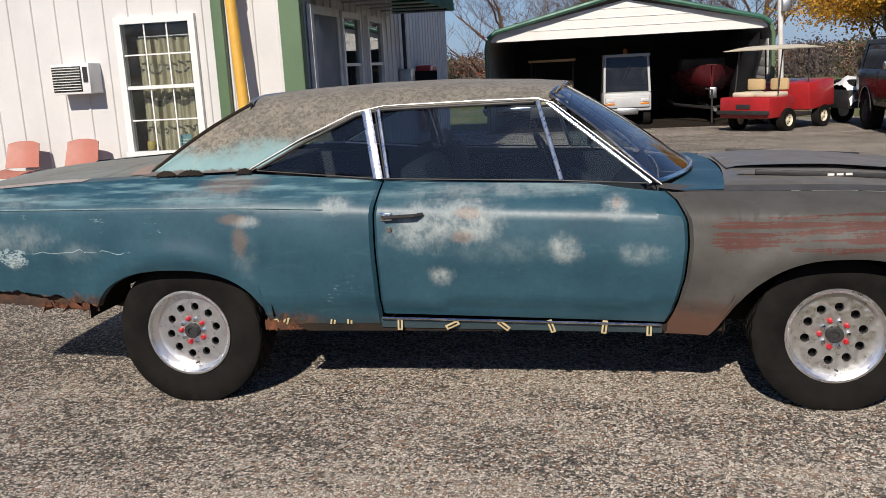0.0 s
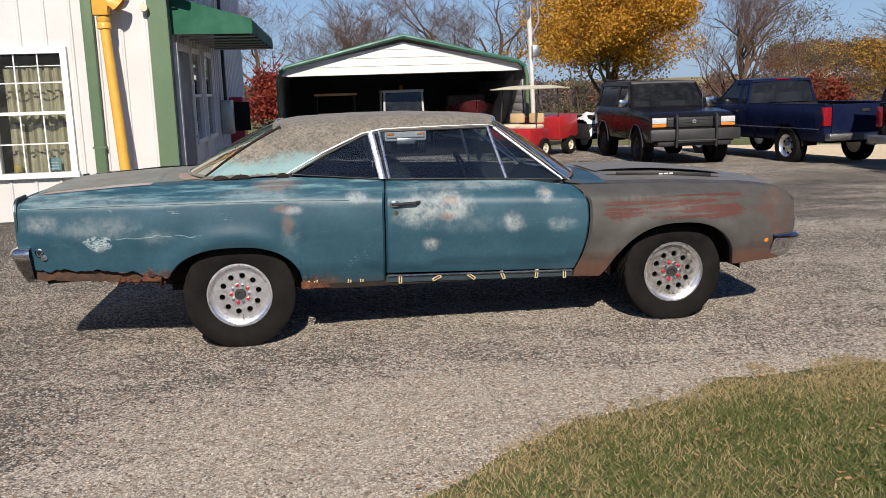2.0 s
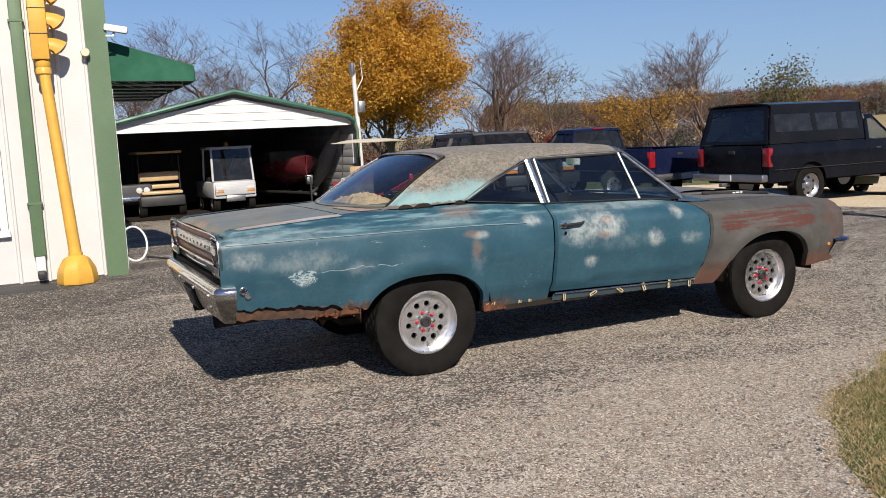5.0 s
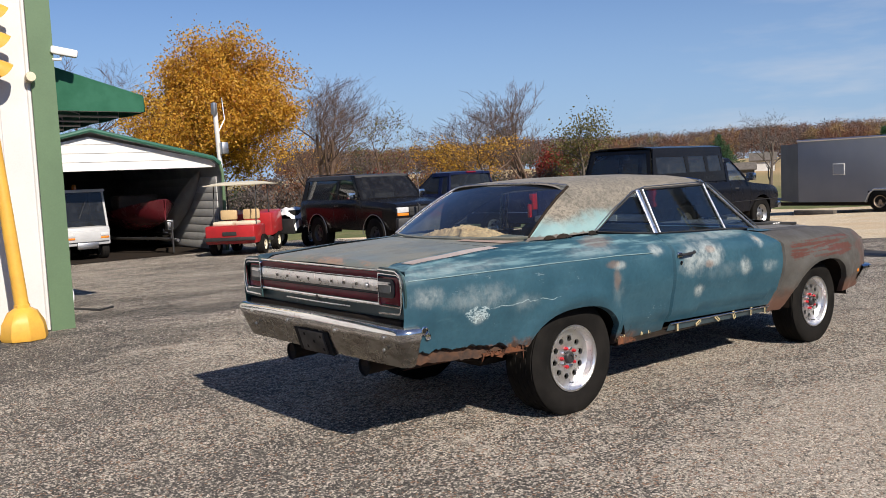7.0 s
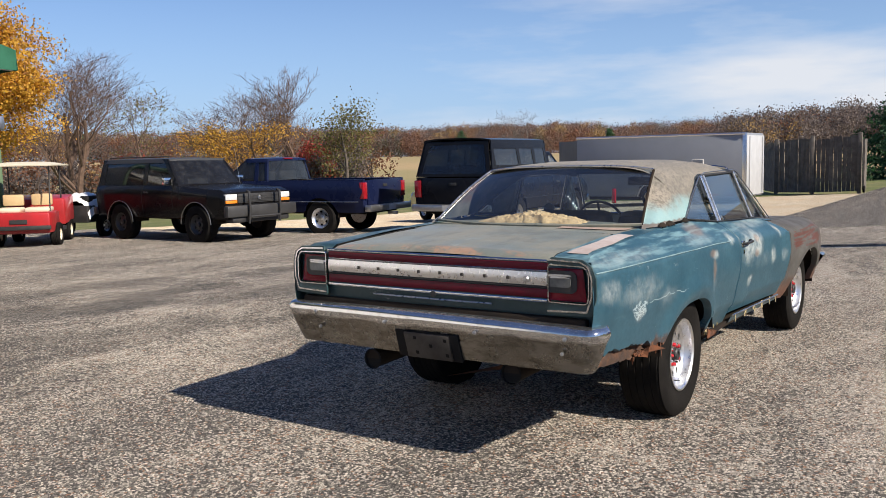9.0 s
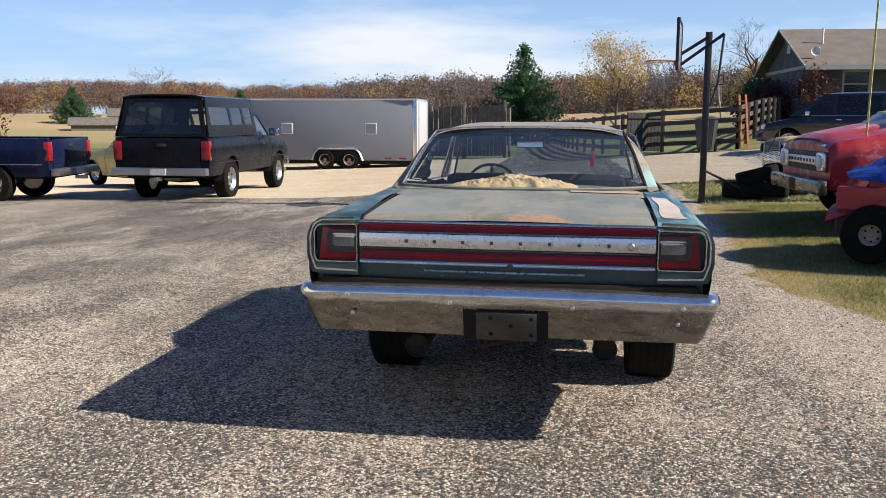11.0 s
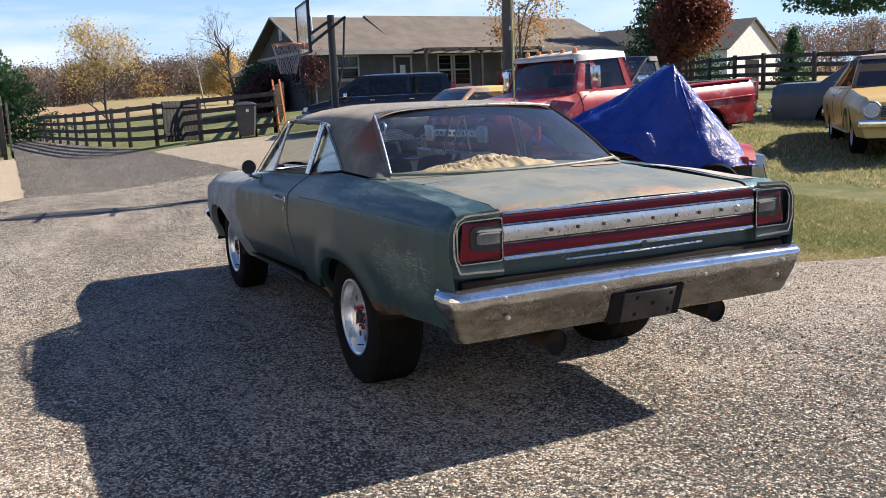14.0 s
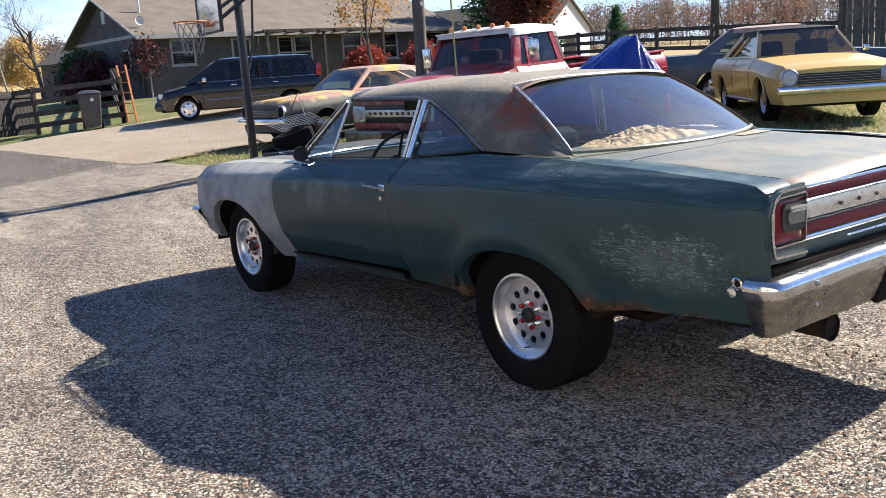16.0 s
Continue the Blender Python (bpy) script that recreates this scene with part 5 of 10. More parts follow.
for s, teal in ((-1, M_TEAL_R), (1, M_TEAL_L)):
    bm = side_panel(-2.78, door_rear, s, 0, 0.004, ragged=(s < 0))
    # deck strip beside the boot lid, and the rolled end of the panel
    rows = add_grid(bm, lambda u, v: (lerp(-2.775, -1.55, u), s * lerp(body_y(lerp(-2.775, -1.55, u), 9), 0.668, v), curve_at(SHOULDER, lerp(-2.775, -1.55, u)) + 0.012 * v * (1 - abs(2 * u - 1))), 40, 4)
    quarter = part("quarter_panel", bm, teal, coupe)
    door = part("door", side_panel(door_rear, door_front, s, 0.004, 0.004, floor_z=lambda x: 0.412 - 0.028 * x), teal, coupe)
    part("rocker_panel", grid_bm(lambda u, v: (lerp(-0.53, 0.715, u), s * (0.872 - 0.028 * v - (0.03 if v > 0.9 else 0)), lerp(0.405 - 0.028 * lerp(-0.53, 0.715, u), lerp(0.36, 0.335, u), v)), 24, 6), teal, coupe)
    part("sill_trim", tube_bm([(x, s * 0.879, 0.408 - 0.028 * x) for x in (-0.52, 0.1, 0.71)], 0.006, 6), M_CHROME if s < 0 else M_UNDER, coupe, "thin trim strip")
    bm = side_panel(door_front, 2.29, s, 0.004, 0)
    add_grid(bm, lambda u, v: (lerp(0.70, 2.26, u), s * lerp(body_y(lerp(0.70, 2.26, u), 9), 0.655, v), curve_at(SHOULDER, lerp(0.70, 2.26, u)) + 0.01 * v), 40, 4)
    part("front_fender", bm, M_PRIMER if s < 0 else M_PRIMER_L, coupe, "grey primer fender with worn red streaks" if s < 0 else "light grey primer fender")
    # door furniture
    y = s * (body_y(-0.42, 0.895) + 0.004)
    handle = part("door_handle", tube_bm([(-0.475, y, 0.893), (-0.47, y + s * 0.028, 0.895), (-0.33, y + s * 0.03, 0.90), (-0.30, y + s * 0.004, 0.902)], 0.009, 8), M_TRIM if s > 0 else M_BLACK, door)
    part("handle_plate", box_bm(-0.49, -0.435, y - 0.006, y + 0.006, 0.875, 0.912, bevel=0.005), M_CHROME, door)
    part("lock_cylinder", revolve_bm([(0.014, s * -0.004), (0.014, s * 0.008), (0.0, s * 0.009)], 14, "y", (-0.452, y, 0.838)), M_CHROME, door)
    if s < 0:
        for k, (bx, bw) in enumerate(((0.60, 0.10),)):
            yy = s * (body_y(bx, 0.935) + 0.002)
            part("badge_strip", box_bm(bx, bx + bw, yy - 0.003, yy + 0.003, 0.905, 0.917), M_WHITE_OLD, door)
    else:
        yy = body_y(0.62, 0.935) + 0.002
        part("badge_strip", box_bm(0.56, 0.66, yy - 0.003, yy + 0.003, 0.925, 0.938), M_BRUSHED, door)
    # shoulder line moulding of the quarter
    part("pinstripe", tube_bm([(x, s * (body_y(x, curve_at(CREASE, x)) + 0.001), curve_at(CREASE, x)) for x in [lerp(-2.74, -0.75, k / 16) for k in range(17)]], 0.0032, 6), M_PINSTRIPE if s < 0 else teal, quarter)
    # marker lamps
    yy = s * (body_y(-2.6, 0.66) + 0.003)
    part("side_marker", revolve_bm([(0.019, s * -0.004), (0.019, s * 0.003), (0.014, s * 0.004), (0.012, s * 0.001), (0.0, s * 0.002)], 16, "y", (-2.63, yy, 0.66)), M_CHROME, quarter)
    yy = s * (body_y(2.08, 0.52) + 0.003)
    part("side_marker", revolve_bm([(0.016, s * -0.004), (0.016, s * 0.003), (0.0, s * 0.006)], 16, "y", (2.06, yy, 0.53)), M_AMBER, coupe)
    # dark inner wells, so that no daylight shows through
    for xc, r, z0 in ((-1.49, 0.46, 0.43), (1.425, 0.46, 0.34)):
        bm = bmesh.new()
        add_grid(bm, lambda u, v: (xc + r * math.cos(math.pi * u), s * lerp(0.52, 0.90, v), z0 + (0.76 - z0) * math.sin(math.pi * u) ** 0.8), 18, 1)
        add_grid(bm, lambda u, v: (xc + r * lerp(1, -1, u), s * 0.53, lerp(z0 - 0.02, z0 + (0.76 - z0) * math.sin(math.pi * u) ** 0.8, v)), 18, 2)
        part("wheel_well", bm, M_UNDER, coupe)

# tags stuck along the right sill
for k, (tx, tz, rot, w) in enumerate(((-1.04, 0.40, 25, 0.035), (-0.99, 0.398, 70, 0.045), (-0.77, 0.39, 80, 0.05), (-0.69, 0.388, 85, 0.05), (-0.44, 0.392, 88, 0.055), (-0.20, 0.388, 25, 0.065), (0.03, 0.385, -38, 0.06), (0.24, 0.382, -70, 0.06), (0.47, 0.378, 82, 0.06), (0.66, 0.365, 88, 0.055))):
    m = pose(tx, -0.876 if tx > -0.6 else -(body_y(tx, tz) + 0.003), tz, 8, -rot, 0)
    tag = part("tape_tag", box_bm(-w / 2, w / 2, -0.002, 0.002, -0.012, 0.012, bevel=0.001, m=m), M_TAPE, coupe, "yellowed paper tape tag")
    part("tag_mark", box_bm(-w * 0.36, w * 0.36, -0.0035, -0.001, -0.003, 0.004, m=m), M_BLACK, tag)

# floor pan, boot floor and axle
bm = bmesh.new()
add_box(bm, -1.95, 0.98, -0.52, 0.52, 0.33, 0.37)
add_box(bm, 0.95, 2.15, -0.50, 0.50, 0.30, 0.60)
add_box(bm, -2.66, -1.95, -0.78, 0.78, 0.50, 0.56)
add_box(bm, -1.05, 0.98, -0.84, 0.84, 0.35, 0.38)
part("floor_pan", bm, M_UNDER, coupe)
part("rear_axle", tube_bm([(-1.475, -0.68, 0.345), (-1.475, -0.1, 0.345), (-1.475, 0.1, 0.345), (-1.475, 0.68, 0.345)], [0.045, 0.05, 0.05, 0.045], 10), M_UNDER, coupe)
part("differential", revolve_bm([(0.0, -0.16), (0.09, -0.14), (0.14, -0.05), (0.14, 0.05), (0.09, 0.14), (0.0, 0.16)], 16, "y", (-1.475, 0, 0.345)), M_UNDER, coupe)
part("front_axle", tube_bm([(1.425, -0.70, 0.335), (1.425, 0.70, 0.335)], 0.04, 8), M_UNDER, coupe)
for s, xe, ye, ze in ((-1, -2.74, -0.456, 0.47), (1, -2.72, 0.40, 0.445)):
    pipe = part("exhaust_pipe", tube_bm([(0.2, s * 0.28, 0.30), (-1.0, s * 0.32, 0.30), (-1.9, ye, 0.40), (-2.4, ye, ze), (xe, ye, ze - 0.01)], 0.05, 14), M_UNDER, coupe)
    part("pipe_mouth", revolve_bm([(0.048, xe + 0.0), (0.056, xe - 0.012), (0.050, xe - 0.014), (0.042, xe + 0.05), (0.0, xe + 0.055)], 16, "x", (0, ye, ze - 0.01)), M_DARK, pipe)

# boot lid, deck in front of it, hood
lid_z = lambda x, y: curve_at([(-2.76, 1.028), (-2.68, 1.055), (-2.2, 1.082), (-1.6, 1.10), (-1.4, 1.10)], x) - 0.02 * (y / 0.66) ** 2
lid = part("boot_lid", grid_bm(lambda u, v: (lerp(-2.745 - 0.012 * (1 - (2 * v - 1) ** 2), -1.935 - 0.05 * (1 - (2 * v - 1) ** 2), u), lerp(-0.655, 0.655, v), lid_z(lerp(-2.745, -1.935, u), lerp(-0.655, 0.655, v)) - (0.007 if u in (0, 1) or v in (0, 1) else 0)), 40, 40), M_DECK, coupe, "weathered boot lid with a rusted rear lip")
part("deck_panel", grid_bm(lambda u, v: (lerp(-1.93 - 0.05 * (1 - (2 * v - 1) ** 2), -1.45, u), lerp(-0.70, 0.70, v), lid_z(lerp(-1.93, -1.45, u), lerp(-0.66, 0.66, v)) - 0.004 + 0.004 * u), 16, 30), M_DECK, coupe)
part("boot_seam", tube_bm([(-2.74, -0.662, 1.0), (-2.66, -0.663, 1.036), (-2.2, -0.664, 1.058), (-1.95, -0.664, 1.07)], 0.0045, 5), M_DARK, coupe)
part("boot_seam", tube_bm([(-2.74, 0.662, 1.0), (-2.66, 0.663, 1.036), (-2.2, 0.664, 1.058), (-1.95, 0.664, 1.07)], 0.0045, 5), M_DARK, coupe)
hood_z = lambda x, y: curve_at([(0.8, 0.985), (1.0, 0.99), (1.5, 0.972), (2.0, 0.93), (2.3, 0.88), (2.38, 0.85)], x) - 0.03 * (y / 0.65) ** 2
for s in (-1, 1):
    part("fender_top", grid_bm(lambda u, v: (lerp(1.95, 2.288, u), s * lerp(0.640, body_y(lerp(1.95, 2.288, u), 9) - 0.001, v), lerp(hood_z(lerp(1.95, 2.288, u), 0.648) - 0.012, curve_at(SHOULDER, lerp(1.95, 2.288, u)) - 0.002, v)), 10, 6), M_PRIMER if s < 0 else M_PRIMER_L, coupe)
hood = part("hood", grid_bm(lambda u, v: (lerp(0.985 + 0.06 * (1 - (2 * v - 1) ** 2), 2.27 + 0.09 * (1 - (2 * v - 1) ** 2), u), lerp(-0.648, 0.648, v), hood_z(lerp(1.0, 2.34, u), lerp(-0.648, 0.648, v)) - (0.016 if u in (0, 1) or v in (0, 1) else 0)), 36, 30), M_HOOD, coupe, "flat grey-brown primer hood")
part("cowl_panel", grid_bm(lambda u, v: (lerp(0.70 + 0.20 * (1 - (2 * v - 1) ** 2), 0.98 + 0.055 * (1 - (2 * v - 1) ** 2), u), lerp(-0.76, 0.76, v), lerp(0.975, 0.972, u) - 0.02 * (2 * v - 1) ** 2), 10, 24), M_TEAL_R, coupe)
for s in (-1, 1):
    bm = grid_bm(lambda u, v: (lerp(1.08, 1.92, u), s * lerp(0.47, 0.30, v), hood_z(lerp(1.08, 1.92, u), 0.4) + 0.022 * math.sin(math.pi * u) ** 0.4 * (1 if 0 < v else 0) * (1 - v) ** 0.5), 20, 8)
    scoop = part("hood_scoop", bm, M_HOOD, hood)
    face = part("scoop_vent", box_bm(1.15, 1.85, s * 0.474 - 0.006, s * 0.474 + 0.006, hood_z(1.5, 0.4) - 0.008, hood_z(1.5, 0.4) + 0.014, bevel=0.004, m=Matrix.Translation((1.5, 0, 0.95)) @ pose(0, 0, 0, 0, 3.6, 0) @ Matrix.Translation((-1.5, 0, -0.95))), M_BLACK, scoop)
    for k in range(3):
        part("badge_numeral", box_bm(1.46 + k * 0.038, 1.488 + k * 0.038, s * 0.483 - 0.002, s * 0.483 + 0.002, hood_z(1.5, 0.4) - 0.001, hood_z(1.5, 0.4) + 0.009), M_WHITE_OLD, scoop)
    part("hood_bulge", grid_bm(lambda u, v: (lerp(1.05, 2.0, u), s * lerp(0.30, 0.0, v), hood_z(lerp(1.05, 2.0, u), 0.2) + 0.022 * math.sin(math.pi * u) ** 0.4), 20, 4), M_HOOD, hood)

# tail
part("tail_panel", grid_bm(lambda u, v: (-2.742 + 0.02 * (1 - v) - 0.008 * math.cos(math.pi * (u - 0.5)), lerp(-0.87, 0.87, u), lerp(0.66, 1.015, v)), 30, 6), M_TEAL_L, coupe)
for nm, z0, z1, mat_, dx in (("trim_bar", 1.010, 1.022, M_CHROME, 0.014), ("red_stripe", 0.972, 1.005, M_BURG, 0.006), ("trim_bar", 0.9655, 0.9695, M_CHROME, 0.010), ("silver_band", 0.900, 0.962, M_BRUSHED, 0.012), ("trim_bar", 0.888, 0.897, M_BLACK, 0.009), ("red_stripe", 0.843, 0.884, M_BURG, 0.006), ("trim_bar", 0.823, 0.839, M_CHROME, 0.012), ("trim_bar", 0.790, 0.799, M_BRUSHED, 0.008)):
    w = 0.66 if z0 > 0.8 else 0.36
    bm = grid_bm(lambda u, v: (-2.752 - dx - 0.008 * math.cos(math.pi * (u - 0.5)) - 0.004 * math.sin(math.pi * v), lerp(-w, w, u), lerp(z0, z1, v)), 24, 4)
    part(nm, bm, mat_, lid, thick=0.006)
for k in range(8):
    yy = lerp(0.44, -0.46, k / 7)
    part("raised_letter", box_bm(-2.780, -2.770, yy - 0.0075, yy + 0.0075, 0.922, 0.937, bevel=0.001), M_BRACKET, lid)
part("lock_emblem", revolve_bm([(0.0, -0.004), (0.017, -0.004), (0.012, -0.012), (0.0, -0.014)], 16, "x", (-2.77, -0.555, 0.927)), M_STEEL, lid)
part("key_lock", revolve_bm([(0.0, -0.01), (0.016, -0.01), (0.016, 0.0)], 14, "x", (-2.766, -0.03, 0.822)), M_BLACK, lid)
for s in (-1, 1):
    lamp = part("tail_lamp", grid_bm(lambda u, v: (-2.757 - 0.012 * math.sin(math.pi * u) ** 0.5 * math.sin(math.pi * v) ** 0.5, s * lerp(0.672, 0.855 - 0.02 * v, u), lerp(0.835, 0.990, v)), 12, 8), M_TAIL, coupe, "dark red tail lamp with chrome frame")
    rounded = lambda loop, r: [tuple(lerp(lerp(a[i], b[i], t), lerp(b[i], c[i], t), t) for i in (0, 1)) for p, q, w in zip(loop[-1:] + loop[:-1], loop, loop[1:] + loop[:1]) for a, b, c in [(tuple(lerp(q[i], p[i], min(0.5, r / math.dist(p, q))) for i in (0, 1)), q, tuple(lerp(q[i], w[i], min(0.5, r / math.dist(q, w))) for i in (0, 1)))] for t in (0, 0.25, 0.5, 0.75, 1)]
    frame_loop = [(0.668, 0.825), (0.862, 0.825), (0.874, 0.85), (0.874, 0.97), (0.85, 1.0), (0.668, 1.004)]
    inner = [(0.672, 0.830), (0.859, 0.830), (0.868, 0.853), (0.868, 0.966), (0.847, 0.995), (0.672, 0.998)]
    part("lamp_frame", holed_bm(rounded(frame_loop, 0.016), [rounded(inner, 0.014)], lambda a, b: (-2.758, s * a, b), depth_dir=(-0.018, 0, 0)), M_CHROME, lamp)
    rl = [(0.674, 0.889), (0.778, 0.889), (0.794, 0.900), (0.794, 0.946), (0.778, 0.958), (0.674, 0.958)]
    ri = [(0.682, 0.899), (0.772, 0.899), (0.784, 0.907), (0.784, 0.938), (0.772, 0.948), (0.682, 0.948)]
    rs = [(0.672, 0.872), (0.792, 0.872), (0.812, 0.890), (0.812, 0.956), (0.792, 0.974), (0.672, 0.974)]
    part("lamp_surround", holed_bm(rounded(rs, 0.012), [], lambda a, b: (-2.766, s * a, b), depth_dir=(-0.006, 0, 0)), M_BLACK, lamp)
    part("reverse_bezel", holed_bm(rounded(rl, 0.010), [rounded(ri, 0.008)], lambda a, b: (-2.7705, s * a, b), depth_dir=(-0.012, 0, 0)), M_BRUSHED, lamp)
    part("reverse_lamp", holed_bm(ri, [], lambda a, b: (-2.7705, s * a, b), depth_dir=(-0.007, 0, 0)), M_REVERSE, lamp)
    # end cap of the quarter: painted, with a thin chrome edge
    cap = [(0.668, 0.768), (0.885, 0.775), (0.908, 0.86), (0.905, 0.95), (0.885, 1.0), (0.84, 1.03), (0.68, 1.036), (0.68, 1.006), (0.852, 1.003), (0.878, 0.97), (0.878, 0.85), (0.864, 0.822), (0.668, 0.822)]
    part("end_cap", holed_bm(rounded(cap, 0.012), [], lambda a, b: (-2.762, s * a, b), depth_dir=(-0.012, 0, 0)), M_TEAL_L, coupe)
    ol = [(0.668, 0.783), (0.868, 0.790), (0.892, 0.862), (0.892, 0.950), (0.872, 1.002), (0.836, 1.022), (0.68, 1.027), (0.68, 1.020), (0.833, 1.015), (0.866, 0.996), (0.884, 0.947), (0.884, 0.865), (0.862, 0.799), (0.668, 0.792)]
    part("end_moulding", holed_bm(rounded(ol, 0.010), [], lambda a, b: (-2.768, s * a, b), depth_dir=(-0.014, 0, 0)), M_CHROME, coupe)

# bumpers
def bumper(bx, s, half, top, bot, taper, mat_, wrap):
    """A chrome bumper with rounded, wrapped ends; s says whether it faces forward (+1) or back (-1)."""
    prof = [(-0.2, 1.0), (0.20, 1.0), (0.58, 0.968), (0.86, 0.905), (1.0, 0.82), (0.95, 0.73), (0.88, 0.66), (0.84, 0.35), (0.80, 0.10), (0.70, 0.0), (0.2, 0.0)]
    r = 0.055

    def fn(u, v):
        a, b = prof[round(v * (len(prof) - 1))]
        hw = half - taper * (1 - b) ** 1.2 - r
        w = (2 * u - 1) * (hw + r * 1.57 + wrap)
        l, sg = abs(w), math.copysign(1, w)
        if l < hw:
            py, px, ny, nx = l, 0.0, 0.0, 1.0
        elif l < hw + r * 1.57:
            th = (l - hw) / r
            py, px, ny, nx = hw + r * math.sin(th), -r * (1 - math.cos(th)), math.sin(th), math.cos(th)
        else:
            py, px, ny, nx = hw + r, -r - (l - hw - r * 1.57), 1.0, 0.0
        dent = 0.003 * noise.noise((w * 3, b * 1.5, 0))
        o, pull = 0.055 * a + dent, 0.065 * max(0.0, 0.86 - b) ** 1.1
        return (bx + s * (px + nx * (o - pull) - 0.012 * (py / half) ** 2), sg * (py + ny * (o - 0.045 - 0.25 * pull)), lerp(bot, top, b) + (0.01 if b > 0.9 else 0) * math.cos(math.pi * min(1.0, py / half) / 2))
    return grid_bm(fn, 90, len(prof) - 1)


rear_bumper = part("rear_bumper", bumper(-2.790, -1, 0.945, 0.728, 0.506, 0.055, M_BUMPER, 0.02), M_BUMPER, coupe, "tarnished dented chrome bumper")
RAKE = Matrix.Translation((-2.797, -0.04, 0.568)) @ pose(0, 0, 0, 0, -17, 0)
part("plate_recess", box_bm(-0.012, 0.03, -0.165, 0.215, -0.078, 0.072, bevel=0.004, m=RAKE), M_DARK, rear_bumper)
part("plate_bracket", box_bm(-0.022, -0.008, -0.115, 0.155, -0.072, 0.066, bevel=0.003, m=RAKE), M_BRACKET, rear_bumper)
for yy, zz in ((-0.09, 0.042), (-0.09, -0.04), (0.09, 0.042), (0.09, -0.04), (0.0, 0.004)):
    part("bracket_hole", box_bm(-0.0235, -0.02, yy - 0.009, yy + 0.009, zz - 0.009, zz + 0.009, bevel=0.001, m=RAKE), M_DARK, rear_bumper)
for yy, zz in ((0.70, 0.715), (0.68, 0.63), (0.23, 0.695), (-0.31, 0.69), (-0.78, 0.70), (-0.76, 0.63)):
    part("bumper_bolt", revolve_bm([(0.010, 0.0), (0.009, -0.008), (0.005, -0.011), (0.0, -0.011)], 12, "x", (-2.834 - (0.006 if zz > 0.65 else -0.010) + 0.012 * yy * yy, yy, zz - 0.028)), M_STEEL, rear_bumper)
for s in (-1, 1):
    my = body_y(-2.655, 0.695)
    marker = part("side_marker", revolve_bm([(0.024, s * (my - 0.004)), (0.024, s * (my + 0.006)), (0.019, s * (my + 0.008)), (0.015, s * (my + 0.003)), (0.0, s * (my + 0.003))], 20, "y", (-2.655, 0, 0.695)), M_CHROME, coupe, "round chrome side marker")
    part("lens", revolve_bm([(0.0, s * (my + 0.007)), (0.008, s * (my + 0.006)), (0.013, s * (my + 0.0035))], 16, "y", (-2.655, 0, 0.695)), M_DARK, marker)
front_bumper = part("front_bumper", bumper(2.275, 1, 0.945, 0.570, 0.400, 0.08, M_CHROME, 0.10), M_CHROME, coupe)
part("grille", box_bm(2.22, 2.27, -0.78, 0.78, 0.56, 0.80, bevel=0.01), M_BLACK, coupe)
part("nose_panel", grid_bm(lambda u, v: (lerp(2.29, 2.355, math.sin(math.pi * u)), lerp(-0.84, 0.84, u), lerp(0.76, 0.795 + 0.055 * math.sin(math.pi * u) ** 0.5, v)), 24, 4), M_PRIMER, coupe, thick=0.01)
for s in (-1, 1):
    for k in range(2):
        part("headlamp", revolve_bm([(0.075, 0.0), (0.075, 0.03), (0.05, 0.045), (0.0, 0.05)], 20, "x", (2.24, s * (0.62 - 0.19 * k), 0.68)), M_LENS, coupe)

part("rear_valance", box_bm(-2.765, -2.68, -0.85, 0.85, 0.57, 0.755, bevel=0.01), M_UNDER, coupe)

# roof, pillars and glass
CROWN = [(-1.75, 1.075), (-1.66, 1.10), (-1.2, 1.415), (-1.05, 1.440), (-0.7, 1.453), (-0.3, 1.453), (0.1, 1.432), (0.27, 1.412)]
DRIP = [(-1.72, 1.085), (-1.12, 1.098), (-0.62, 1.335), (-0.5, 1.352), (0.17, 1.352), (0.27, 1.352)]


def roof_pt(x, a):
    """Point of the roof skin at x; a runs from the drip rail (0) to the middle line (1)."""
    H = curve_at(CROWN, x)
    th = a * math.pi / 2
    zb = min(1.05, H - 0.03)
    z = zb + (H - zb) * math.sin(th) ** 0.5
    y = (0.775 - 0.34 * max(0, z - 1.05)) * math.cos(th) ** 0.36
    return y, z


def roof_a(x, z):
    H = curve_at(CROWN, x)
    zb = min(1.05, H - 0.03)
    return math.asin(min(1.0, max(0.0, (z - zb) / (H - zb)) ** 2)) / (math.pi / 2)


bm = bmesh.new()


def roof_fn(u, v):
    x = lerp(-1.18, 0.25, u)
    x2 = x + (0.045 * (1 - (2 * v - 1) ** 2) * (1 if u > 0.5 else -1) * abs(2 * u - 1) ** 3)
    a0 = roof_a(x, curve_at(DRIP, x))
    w = abs(2 * v - 1)
    y, z = roof_pt(x, lerp(a0, 1, 1 - w ** 1.0))
    return (x2, math.copysign(y, v - 0.5) if w > 1e-6 else 0.0, z)


add_grid(bm, roof_fn, 50, 56)
for s in (-1, 1):
    def sail_fn(u, v):
        x = lerp(-1.18, -1.70, u)
        a0 = roof_a(x, min(curve_at(DRIP, x), curve_at(CROWN, x) - 0.012))
        edge = lerp(0.585, 0.70, u)
        lo, hi = a0, 1.0
        for _ in range(24):
            mid = (lo + hi) / 2
            if roof_pt(x, mid)[0] > edge:
                lo = mid
            else:
                hi = mid
        y, z = roof_pt(x, lerp(a0, max(a0 + 0.001, hi), v))
        return (x, s * y, z)
    add_grid(bm, sail_fn, 20, 14)
bmesh.ops.remove_doubles(bm, verts=bm.verts, dist=0.002)
bmesh.ops.recalc_face_normals(bm, faces=bm.faces)
